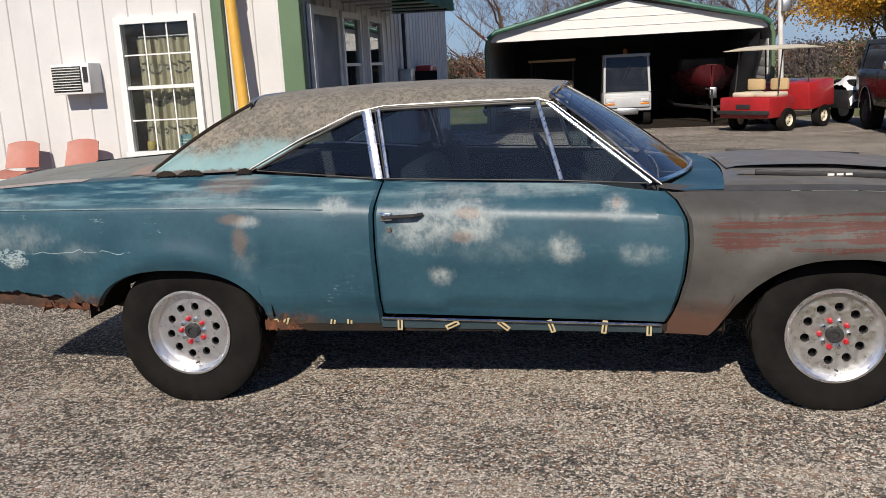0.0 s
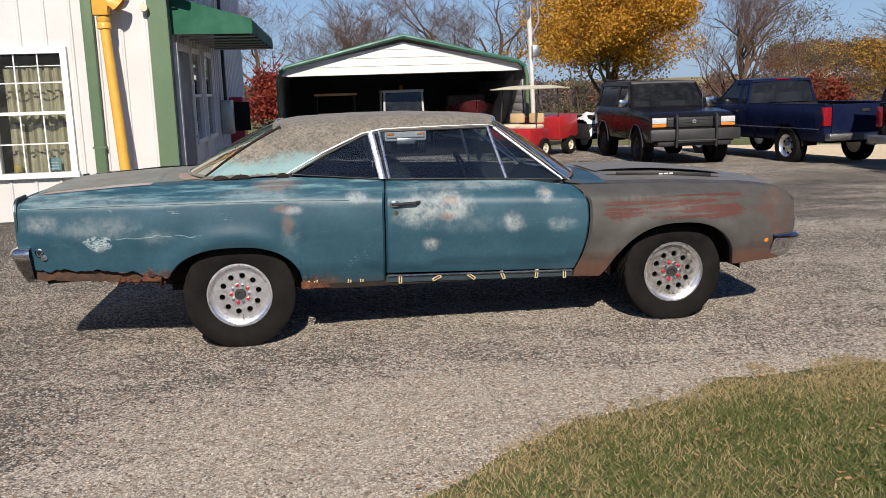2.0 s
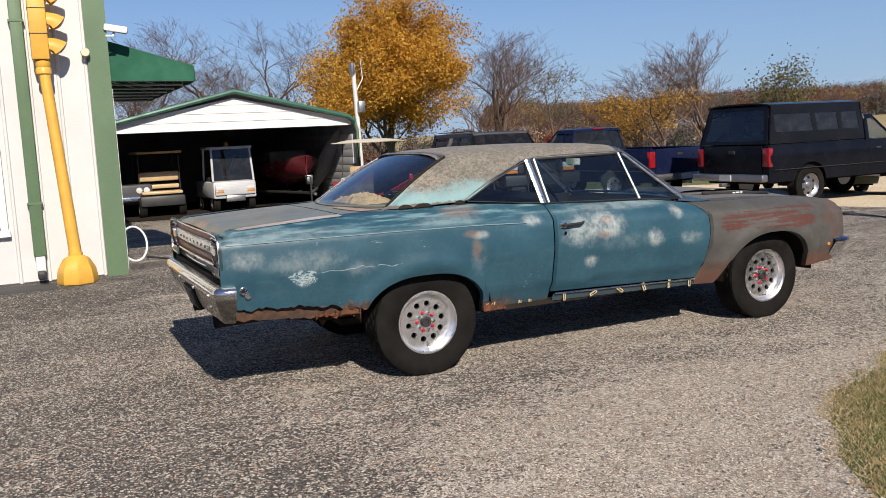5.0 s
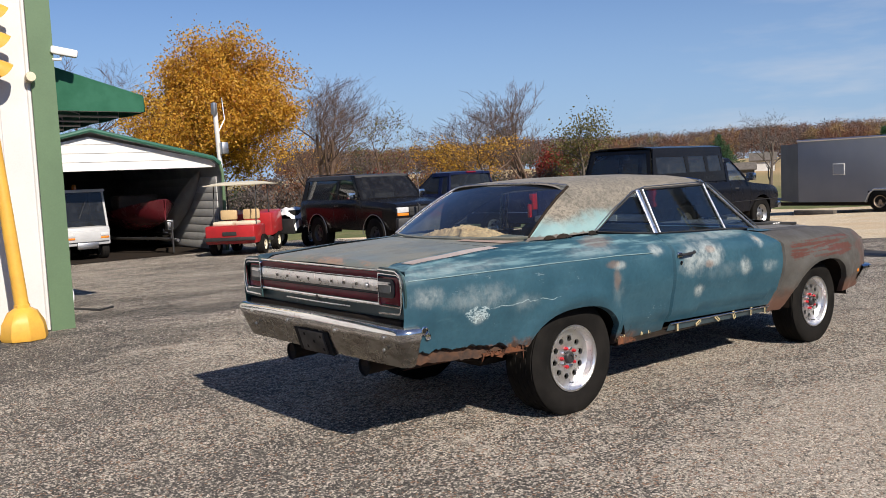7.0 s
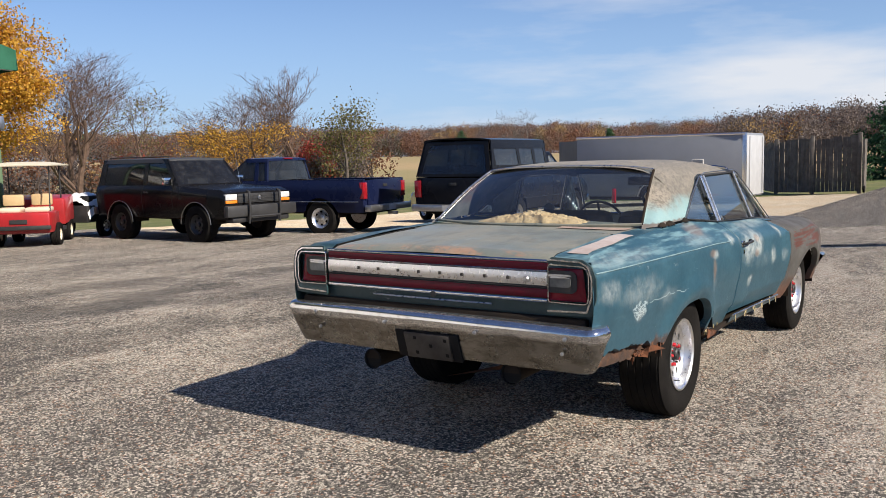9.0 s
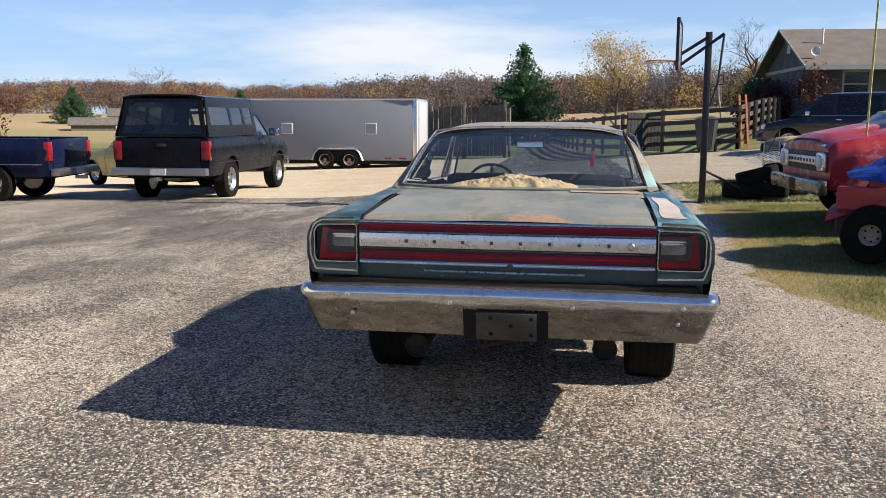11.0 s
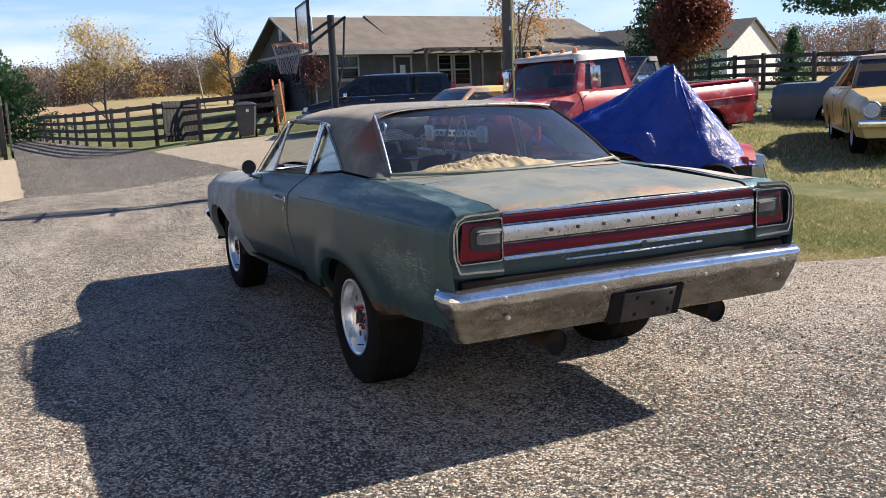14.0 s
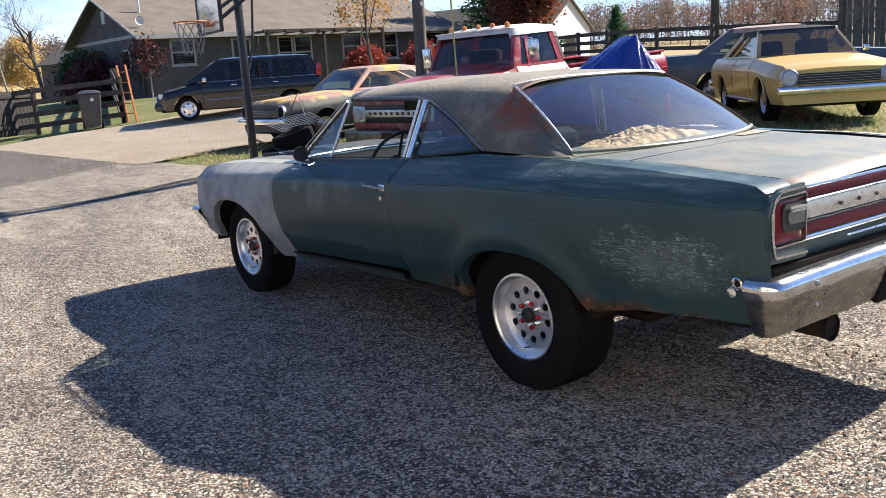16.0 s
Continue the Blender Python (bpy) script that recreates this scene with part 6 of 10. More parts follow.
roof = part("roof", bm, M_ROOF, coupe, "grey-brown lichened roof with bare teal and rust at its pillars")
part("headliner", grid_bm(lambda u, v: (lerp(-1.1, 0.2, u), lerp(-0.60, 0.60, v), curve_at(CROWN, lerp(-1.1, 0.2, u)) - 0.045 - 0.05 * (2 * v - 1) ** 4), 10, 10), M_HEADLINER, roof)

rear_top = lambda v: (-1.165 - 0.05 * (1 - (2 * v - 1) ** 2), lerp(-0.572, 0.572, v), 1.395 + 0.024 * (1 - (2 * v - 1) ** 4))
rear_bot = lambda v: (-1.655 - 0.19 * (1 - (2 * v - 1) ** 2), lerp(-0.685, 0.685, v), 1.098 - 0.006 * (1 - (2 * v - 1) ** 2))
rg = lambda u, v: tuple(lerp(p, q, u) + (0, 0, 0.02)[k] * math.sin(math.pi * u) for k, (p, q) in enumerate(zip(rear_top(v), rear_bot(v))))
rear_glass = part("rear_window", grid_bm(rg, 10, 20), M_GLASS_REAR, coupe)
rear_glass.visible_shadow = False
part("window_lip", tube_bm([(a, b, c + 0.003) for a, b, c in (rg(1, 1 - k / 16) for k in range(17))], 0.010, 6), M_DECK, rear_glass)
loop = [rg(0, k / 16) for k in range(17)] + [rg(k / 8, 1) for k in range(1, 9)]
part("window_trim", tube_bm([(a - 0.004, b, c + 0.006) for a, b, c in loop], 0.006, 6), M_BRUSHED, rear_glass)
part("bare_window_edge", tube_bm([(a, b, c) for a, b, c in (rg(1 - k / 8, 0) for k in range(9))], 0.009, 6), M_UNDER, rear_glass)
for s, v in ((-1, 0.0), (1, 1.0)):
    def fill_fn(u, w):
        x = lerp(-1.18, -1.70, u)
        a0 = roof_a(x, min(curve_at(DRIP, x), curve_at(CROWN, x) - 0.012))
        edge = lerp(0.595, 0.705, u)
        lo, hi = a0, 1.0
        for _ in range(24):
            mid = (lo + hi) / 2
            lo, hi = (mid, hi) if roof_pt(x, mid)[0] > edge else (lo, mid)
        y, z = roof_pt(x, max(a0 + 0.001, hi))
        return tuple(Vector(rg(min(1.0, u * 1.02), v)).lerp(Vector((x, s * y, z - 0.001)), w))
    part("pillar_edge", grid_bm(fill_fn, 20, 3), M_ROOF, roof)
ws_top = lambda v: (0.245 + 0.055 * (1 - (2 * v - 1) ** 2), lerp(-0.60, 0.60, v), 1.372 + 0.028 * (1 - (2 * v - 1) ** 4))
ws_bot = lambda v: (0.70 + 0.21 * (1 - (2 * v - 1) ** 2), lerp(-0.735, 0.735, v), 0.985)
wg = lambda u, v: tuple(lerp(p, q, u) + (0, 0, 0.02)[k] * math.sin(math.pi * u) for k, (p, q) in enumerate(zip(ws_top(v), ws_bot(v))))
wind = part("windscreen", grid_bm(wg, 10, 20), M_GLASS, coupe)
loop = [wg(0, k / 16) for k in range(17)] + [wg(k / 8, 1) for k in range(1, 9)] + [wg(1, 1 - k / 16) for k in range(1, 17)] + [wg(1 - k / 8, 0) for k in range(1, 9)]
part("window_trim", tube_bm([(a + 0.004, b, c + 0.006) for a, b, c in loop], 0.010, 6), M_CHROME, wind)

wy = lambda z: 0.775 - 0.34 * (z - 1.05)
for s in (-1, 1):
    panes = [("quarter_glass", [(-1.075, 1.098), (-0.545, 1.052), (-0.60, 1.335), (-0.64, 1.32)]), ("door_glass", [(-0.475, 1.045), (0.285, 1.018), (0.185, 1.352), (-0.525, 1.352)]), ("vent_glass", [(0.305, 1.012), (0.655, 0.995), (0.225, 1.352), (0.205, 1.352)])]
    for nm, pts in panes:
        if nm == "door_glass" and s > 0:
            continue
        g = part(nm, holed_bm(pts, [], lambda a, b: (a, s * (wy(b) - 0.02), b), depth_dir=(0, -s * 0.005, 0)), M_GLASS_SIDE if s < 0 else M_GLASS, coupe)
    strip = lambda pts, r, nm, mt, dy=0.0: part(nm, tube_bm([(x, s * (wy(z) + dy), z) for x, z in pts], r, 8), mt, coupe)
    strip([(-1.14, 1.10), (-0.9, 1.225), (-0.64, 1.338), (-0.5, 1.362), (-0.1, 1.366), (0.19, 1.366), (0.26, 1.345), (0.72, 0.985)], 0.0038, "drip_rail", M_TRIM, 0.004)
    strip([(-1.10, 1.10), (-0.88, 1.212), (-0.63, 1.325), (-0.5, 1.345), (0.18, 1.35)], 0.008, "window_frame", M_BLACK, -0.008)
    strip([(0.235, 1.345), (0.675, 0.992)], 0.010, "pillar_trim", M_BRUSHED, -0.012)
    strip([(-1.10, 1.096), (-0.55, 1.046), (-0.5, 1.043), (0.29, 1.014), (0.66, 0.992)], 0.0034, "belt_trim", M_BLACK, 0.0)
    strip([(0.295, 1.014), (0.195, 1.352)], 0.010, "vent_post", M_BRUSHED, -0.010)
    bm = bmesh.new()
    m_z = lambda z: lerp(-0.505, -0.565, (z - 1.045) / 0.3)
    add_grid(bm, lambda u, v: (m_z(lerp(1.045, 1.345, u)) + lerp(-0.040, 0.004, v), s * (wy(lerp(1.045, 1.345, u)) + 0.002 + 0.006 * math.sin(math.pi * v)), lerp(1.045, 1.345, u)), 6, 6)
    part("pillar_trim", bm, M_BRUSHED, coupe, "broad chrome window divider", thick=0.01)
    strip([(-0.492, 1.046), (-0.545, 1.345)], 0.004, "window_frame", M_BLACK, -0.004)
    strip([(-0.478, 1.045), (-0.527, 1.345)], 0.009, "pillar_trim", M_BRUSHED, -0.002)
    # inner door skin
    part("door_card", box_bm(-0.50, 0.66, s * 0.70 - 0.02, s * 0.70 + 0.02, 0.40, 0.985, bevel=0.01), M_INTERIOR, coupe)
    part("quarter_card", box_bm(-1.52, -0.52, s * 0.68 - 0.02, s * 0.68 + 0.02, 0.40, 1.045, bevel=0.01), M_INTERIOR, coupe)
    part("visor", box_bm(0.02, 0.17, s * 0.30 - 0.2, s * 0.30 + 0.2, 1.345, 1.36, bevel=0.006), M_HEADLINER, coupe)

# cabin
part("dashboard", grid_bm(lambda u, v: (0.50 + 0.22 * math.sin(u * 1.9), lerp(-0.70, 0.70, v), 0.72 + 0.27 * math.sin(u * math.pi * 0.5) ** 0.7), 10, 12), M_INTERIOR, coupe, thick=0.02)
part("parcel_shelf", box_bm(-1.72, -1.24, -0.66, 0.66, 1.045, 1.065, bevel=0.005), M_INTERIOR, coupe)
for nm, x, y0, y1, z0, z1, lean in (("rear_seat_back", -1.22, -0.62, 0.62, 0.55, 1.06, 14), ("front_seat_back", -0.30, -0.63, -0.03, 0.60, 1.10, 12), ("front_seat_back", -0.30, 0.03, 0.63, 0.60, 1.10, 12)):
    mm = Matrix.Translation((x, 0, z0)) @ pose(0, 0, 0, 0, -lean, 0)
    part(nm, box_bm(-0.08, 0.08, y0, y1, 0, z1 - z0, bevel=0.06, m=mm), M_INTERIOR, coupe)
part("seat_cushion", box_bm(-0.28, 0.25, -0.63, 0.63, 0.48, 0.64, bevel=0.05), M_INTERIOR, coupe)
part("seat_cushion", box_bm(-1.15, -0.72, -0.62, 0.62, 0.46, 0.60, bevel=0.05), M_INTERIOR, coupe)
steer = part("steering_wheel", bmesh.new(), M_BLACK, coupe)
bm = bmesh.new()
sw = Matrix.Translation((0.20, 0.36, 0.96)) @ pose(0, 0, 0, 0, 62, 0)
add_tube(bm, [sw @ Vector((0.19 * math.cos(a), 0.19 * math.sin(a), 0)) for a in (2 * math.pi * k / 28 for k in range(29))], 0.011, 8, False)
for a in (0.3, math.pi - 0.3, -math.pi / 2):
    add_tube(bm, [sw @ Vector((0.02 * math.sin(a), 0.02 * math.cos(a), -0.02)), sw @ Vector((0.185 * math.sin(a), 0.185 * math.cos(a), 0))], 0.009, 6)
add_tube(bm, [sw @ Vector((0, 0, 0.0)), sw @ Vector((0, 0, 0.0)) + Vector((0.32, 0, -0.16))], 0.03, 10)
bm.to_mesh(steer.data)
bm.free()
MIRROR_TILT = Matrix.Translation((0.30, 0.08, 1.28)) @ pose(0, 0, 0, 0, 2.7, 0) @ Matrix.Translation((-0.30, -0.08, -1.28))
mirror = part("rear_mirror", box_bm(0.305, 0.33, -0.03, 0.19, 1.250, 1.315, bevel=0.012, m=MIRROR_TILT), M_BLACK, coupe)
part("mirror_glass", box_bm(0.300, 0.3045, -0.02, 0.18, 1.256, 1.309, m=MIRROR_TILT), plain("mirror_silver", (0.8, 0.8, 0.8), (0.75, 0.75, 0.75), 4, 0.05, 1.0), mirror)
part("mirror_stem", tube_bm([(0.32, 0.08, 1.31), (0.33, 0.06, 1.375)], 0.006, 6), M_CHROME, mirror)
dm = part("door_mirror", revolve_bm([(0.0, 0.0), (0.036, 0.006), (0.048, 0.022), (0.051, 0.036), (0.048, 0.038), (0.043, 0.033), (0.0, 0.033)], 20, "x", (0.43, 0.93, 1.045)), M_BLACK, coupe, "round door mirror")
for v in dm.data.vertices:
    v.co.x = 0.43 - (v.co.x - 0.43)
part("mirror_stem", tube_bm([(0.41, 0.93, 0.99), (0.44, 0.86, 0.965), (0.47, 0.80, 0.975)], 0.011, 8), M_CHROME, dm)
part("tow_strap", box_bm(-1.35, -1.325, -0.40, -0.375, 1.20, 1.29, bevel=0.008), M_RED_LENS, coupe)

# torn seat foam on the shelf behind the seats
bm = bmesh.new()


def foam_fn(u, v):
    x, y = lerp(-1.70, -1.40, u), lerp(-0.34, 0.46, v)
    lump = math.sin(math.pi * u) ** 0.5 * math.sin(math.pi * v) ** 0.45
    z = 1.068 + lump * (0.066 + 0.034 * noise.noise((x * 6, y * 6, 2)) + 0.014 * noise.noise((x * 21, y * 21, 5)) + 0.012 * noise.noise((x * 52, y * 52, 8)) + 0.008 * noise.noise((x * 110, y * 110, 3)) + 0.02 * math.exp(-((y - 0.0) / 0.2) ** 2))
    return (x + 0.03 * noise.noise((y * 11, u * 3, 1)), y + 0.02 * noise.noise((x * 14, v * 5, 4)), max(1.067, z))


add_grid(bm, foam_fn, 50, 110)
foam = part("torn_foam", bm, M_FOAM, None)
tagged(foam, "torn yellow foam padding lying on the rear shelf", "foam")
# the rotten inner edge of the right quarter, showing below the eaten skin
def rot_strip(x0, x1, lo, hi, seed, mat_, y=0.868):
    bm = grid_bm(lambda u, v: (lerp(x0, x1, u) + 0.004 * noise.noise((u * 21, v * 3, seed)), -y - 0.008 * noise.noise((u * 9, v * 6, seed)), lerp(lo(u), hi(u), v) + (0.014 * noise.noise((u * 16, seed, v)) + 0.008 * noise.noise((u * 43, seed, v)))), 60, 4)
    return part("rust_scab", bm, mat_, coupe, thick=0.004)


rot_strip(-2.73, -1.93, lambda u: lerp(0.515, 0.452, u), lambda u: lerp(0.590, 0.535, u ** 0.7), 1, plain("dark_rot", (0.030, 0.019, 0.014), (0.10, 0.048, 0.026), 16, 0.95, bump=0.6, fine=50), 0.852)
rot_strip(-2.22, -2.03, lambda u: lerp(0.484, 0.466, u), lambda u: 0.497 - 0.012 * u, 2, M_RUST, 0.866)
rot_strip(-1.99, -1.90, lambda u: lerp(0.455, 0.53, u), lambda u: lerp(0.52, 0.665, u), 3, M_RUST, 0.892)
rot_strip(-1.08, -0.90, lambda u: 0.368, lambda u: lerp(0.42, 0.385, u), 4, M_RUST, 0.884)
# rotted holes along the foot of the right roof pillar
for k, (x0, x1) in enumerate(((-1.60, -1.50), (-1.49, -1.36), (-1.20, -1.12))):
    bm = grid_bm(lambda u, v: (lerp(x0, x1, u), -lerp(0.790, 0.762, v) + 0.006 * noise.noise((u * 8, v * 4, k)), 1.086 + 0.024 * math.sin(math.pi * u) ** 0.6 * v + 0.006 * noise.noise((u * 11, v * 7, k))), 14, 4)
    part("rust_hole", bm, M_UNDER, roof, "dark rotted hole in the pillar foot")

# bare filler patches on the right rear deck
part("filler_patch", grid_bm(lambda u, v: (lerp(-2.64, -1.98, u), -lerp(body_y(lerp(-2.64, -1.98, u), 9), 0.668, lerp(0.12, 0.8, v) + 0.05 * math.sin(u * 9)), curve_at(SHOULDER, lerp(-2.64, -1.98, u)) + 0.012 * lerp(0.12, 0.8, v) * (1 - abs(2 * lerp(0.11, 0.65, u) - 1)) + 0.003), 24, 4), M_BARE, coupe, "pale filler patch on the deck")
part("filler_patch", grid_bm(lambda u, v: (rg(1, lerp(0.03, 0.30, v))[0] - 0.014 - 0.11 * u * (1 - 0.5 * v), rg(1, lerp(0.03, 0.30, v))[1], lid_z(rg(1, lerp(0.03, 0.30, v))[0] - 0.11 * u, rg(1, lerp(0.03, 0.30, v))[1]) + 0.004), 8, 16), M_BARE_RUST, coupe, "rusty bare patch below the rear window")

# ---- vehicles round the yard ----
def road_wheel(parent, x, y, s, R, width, rim_mat, rim=0.62, cap=None):
    base = new("wheel")
    base.parent = parent
    base.matrix_basis = pose(x, y, R - 0.012)
    h, r = width / 2, R * rim
    part("tyre", revolve_bm([(r, -h * 0.8), (r + 0.02, -h), (R * 0.92, -h), (R * 0.985, -h * 0.84), (R, -h * 0.5), (R - 0.008, -h * 0.36), (R, -h * 0.3), (R, h * 0.3), (R - 0.008, h * 0.36), (R, h * 0.5), (R * 0.985, h * 0.84), (R * 0.92, h), (r + 0.02, h), (r, h * 0.8)], 36, "y", close=True), M_RUBBER, base)
    o = s * h
    rm = part("rim", revolve_bm([(0.0, o * 0.5), (r * 0.55, o * 0.5), (r * 0.75, o * 0.42), (r * 0.92, o * 0.62), (r * 1.02, o * 0.9), (r * 1.0, o * 0.8), (r * 0.98, -o * 0.8), (0.0, -o * 0.8)], 28, "y"), rim_mat, base)
    part("hub_cap", revolve_bm([(r * 0.3, o * 0.45), (r * 0.28, o * 0.72), (r * 0.1, o * 0.82), (0.0, o * 0.82)], 14, "y"), cap or rim_mat, rm)
    for k in range(6):
        a = 2 * math.pi * k / 6
        part("slot", box_bm(-r * 0.12, r * 0.12, o * 0.46 - 0.012, o * 0.46 + 0.012, r * 0.55, r * 0.74, bevel=0.008, m=pose(0, 0, 0, 0, math.degrees(a), 0)), M_DARK, rm)
    return base


def body_shell(v, top, half, low, axles, R, mat_, tuck=0.06, crown=0.02, open_bed=None, arch_gap=0.07, crease=0.62, inset=0.10, front_drop=0.25, label=""):
    """Body sides with wheel openings, deck and ends. top: (x, z) line of the shoulder; half: (x, half width); low: sill height."""
    x0, x1 = top[0][0], top[-1][0]
    zt = lambda x: curve_at(top, x)
    hw = lambda x: curve_at(half, x)

    def lo(x):
        z = low
        for ax in axles:
            r = R + arch_gap
            d = abs(x - ax)
            if d < r:
                z = max(z, R + (r * r - d * d) ** 0.5 * 0.96)
        return z

    def y_at(x, z):
        f = (z - low) / max(0.05, zt(x) - low)
        w = hw(x)
        if f > crease:
            return w - inset * ((f - crease) / (1 - crease)) ** 1.6
        return w - tuck * ((crease - f) / crease) ** 1.8

    n = max(40, int((x1 - x0) / 0.035))
    for s in (-1, 1):
        def fn(u, w):
            x = lerp(x0, x1, u)
            z = lerp(lo(x), zt(x), max(0.0, (w - 0.1) / 0.9))
            return (x, s * (y_at(x, z) - (0.05 if w < 0.05 else 0)), z)
        bm = grid_bm(fn, n, 12)
        bmesh.ops.recalc_face_normals(bm, faces=bm.faces)
        part("body_side", bm, mat_, v, label)
        for ax in axles:
            r = R + arch_gap + 0.01
            bm = bmesh.new()
            add_grid(bm, lambda u, w: (ax + r * math.cos(math.pi * u), s * lerp(hw(ax) - 0.42, hw(ax) - 0.06, w), R + r * math.sin(math.pi * u) * 0.96), 14, 1)
            add_grid(bm, lambda u, w: (ax + r * lerp(1, -1, u), s * (hw(ax) - 0.42), lerp(low - 0.02, R + r * math.sin(math.pi * u), w)), 14, 1)
            part("wheel_well", bm, M_UNDER, v)
    spans = [(x0, x1)] if not open_bed else [(open_bed[1], x1)]
    for a, b in spans:
        part("deck", grid_bm(lambda u, w: (lerp(a, b, u), lerp(-1, 1, w) * y_at(lerp(a, b, u), zt(lerp(a, b, u))), zt(lerp(a, b, u)) + crown * (1 - (2 * w - 1) ** 2)), max(8, int((b - a) / 0.1)), 8), mat_, v, label)
    for xe in (x0, x1):
        part("end_panel", grid_bm(lambda u, w: (xe, lerp(-1, 1, u) * y_at(xe, lerp(low, zt(xe), w)), lerp(low, zt(xe) + crown * (1 - (2 * u - 1) ** 2) * (1 if not open_bed or xe == x1 else 0), w)), 10, 6), mat_, v, label)
    part("floor_pan", box_bm(x0 + 0.1, x1 - 0.1, -hw(0) + 0.22, hw(0) - 0.22, low - 0.04, low + 0.06), M_UNDER, v)
    if open_bed:
        a, b = open_bed
        za = zt((a + b) / 2)
        bm = bmesh.new()
        add_box(bm, a + 0.05, b, -hw(0) + 0.14, hw(0) - 0.14, low + 0.25, low + 0.29)
        for s in (-1, 1):
            add_box(bm, a + 0.03, b, s * (hw(0) - 0.11) - 0.02, s * (hw(0) - 0.11) + 0.02, low + 0.25, za - 0.01)
        add_box(bm, b - 0.04, b, -hw(0) + 0.12, hw(0) - 0.12, low + 0.25, za)
        part("bed_liner", bm, M_UNDER, v)
        for s in (-1, 1):
            part("bed_rail", box_bm(a, b, s * (hw(0) - 0.10) - 0.045, s * (hw(0) - 0.10) + 0.045, za - 0.01, za + 0.025, bevel=0.01), mat_, v)
    return y_at, zt


def greenhouse(v, xb0, xt0, xt1, xb1, zb, zr, hb, ht, mat_, panes, glass_mat, roof_mat=None, crown=0.03, pillar=0.05, roof_over=0.03, seats=((-0.2, 0.5),), surround=None):
    """Cab: side frames with openings, glass, roof and seats. panes: side openings as (base x a, base x b, top x a, top x b), front to rear."""
    yz = lambda z: lerp(hb, ht, (z - zb) / (zr - zb))
    z0, z1 = zb + 0.03, zr - 0.05
    fx = lambda z: lerp(xb0, xt0, (z - zb) / (zr - zb))
    bx = lambda z: lerp(xb1, xt1, (z - zb) / (zr - zb))
    for s in (-1, 1):
        holes = [[(a, z0), (b, z0), (d, z1), (c, z1)] for a, b, c, d in panes]
        part("pillar_frame", holed_bm([(xb0, zb - 0.01), (xb1, zb - 0.01), (xt1, zr), (xt0, zr)], holes, lambda a, b: (a, s * yz(b), b), depth_dir=(0, -s * 0.04, 0)), mat_, v)
        for h in holes:
            g = part("side_window", holed_bm(h, [], lambda a, b: (a, s * (yz(b) - 0.012), b), depth_dir=(0, -s * 0.005, 0)), glass_mat, v)
            g.visible_shadow = False
    for nm, f, sgn in (("windscreen", fx, 1), ("rear_window", bx, -1)):
        inner = [(-0.93, 0.06), (0.93, 0.06), (0.92, 0.93), (-0.92, 0.93)]
        pl = lambda a, b: (f(lerp(zb, zr, b)) + sgn * 0.05 * (1 - a * a), a * yz(lerp(zb, zr, b)), lerp(zb, zr, b))
        part("window_surround", holed_bm([(-1, 0), (1, 0), (1, 1), (-1, 1)], [inner], pl, depth_dir=(-sgn * 0.03, 0, 0)), surround or mat_, v)
        bm = grid_bm(lambda u, w: pl(lerp(-0.935, 0.935, u), lerp(0.05, 0.94, w)), 10, 4)
        bmesh.ops.translate(bm, verts=bm.verts, vec=(-sgn * 0.012, 0, 0))
        g = part(nm, bm, glass_mat, v)
        g.visible_shadow = False
    def roof_skin(u, w):
        p, q = 2 * u - 1, 2 * w - 1
        fall = 0.085 * max(0.0, (abs(q) - 0.9) / 0.1) + 0.05 * max(0.0, (abs(p) - 0.9) / 0.1)
        pu, qw = max(-1.0, min(1.0, p / 0.9)), max(-1.0, min(1.0, q / 0.9))
        out = 0.03 * max(0.0, (abs(q) - 0.9) / 0.1)
        x = lerp(xt1 - roof_over, xt0 + roof_over, (pu + 1) / 2) + 0.02 * math.copysign(max(0.0, (abs(p) - 0.9) / 0.1), p)
        return (x, qw * (ht + 0.012) * (1 - 0.05 * abs(pu) ** 6) + math.copysign(out, q), zr + crown * (1 - qw ** 4) * (1 - abs(pu) ** 5) - fall)
    part("roof", grid_bm(roof_skin, 20, 20), roof_mat or mat_, v, thick=0.012)
    for a, b in seats:
        for s in (-1, 1):
            part("seat", box_bm(a, b, s * hb * 0.48 - hb * 0.36, s * hb * 0.48 + hb * 0.36, zb - 0.35, zb - 0.18, bevel=0.05), M_INTERIOR, v)
            part("seat_back", box_bm(a - 0.12, a + 0.05, s * hb * 0.48 - hb * 0.34, s * hb * 0.48 + hb * 0.34, zb - 0.25, zb + 0.26, bevel=0.06, m=Matrix.Translation((a, 0, zb)) @ pose(0, 0, 0, 0, -12, 0) @ Matrix.Translation((-a, 0, -zb))), M_INTERIOR, v)
    part("dashboard", box_bm(xb0 - 0.35, xb0 - 0.02, -hb * 0.9, hb * 0.9, zb - 0.22, zb - 0.01, bevel=0.05), M_INTERIOR, v)


def seams(v, y_at, zt, low, xs, mat_=None):
    """Door shut lines and handles on both sides."""
    for s in (-1, 1):
        for x in xs:
            part("shut_line", tube_bm([(x, s * (y_at(x, z) + 0.001), z) for z in [lerp(low + 0.08, zt(x) - 0.01, k / 8) for k in range(9)]], 0.005, 4), M_DARK, v)


def wheels4(v, axles, track, R, w, rim_mat, rim=0.62):
    for ax in axles:
        for s in (-1, 1):
            road_wheel(v, ax, s * track, s, R, w, rim_mat, rim)


def gz(x, y, dz=0.0):
    return (x, y, ground_z(x, y) + dz)


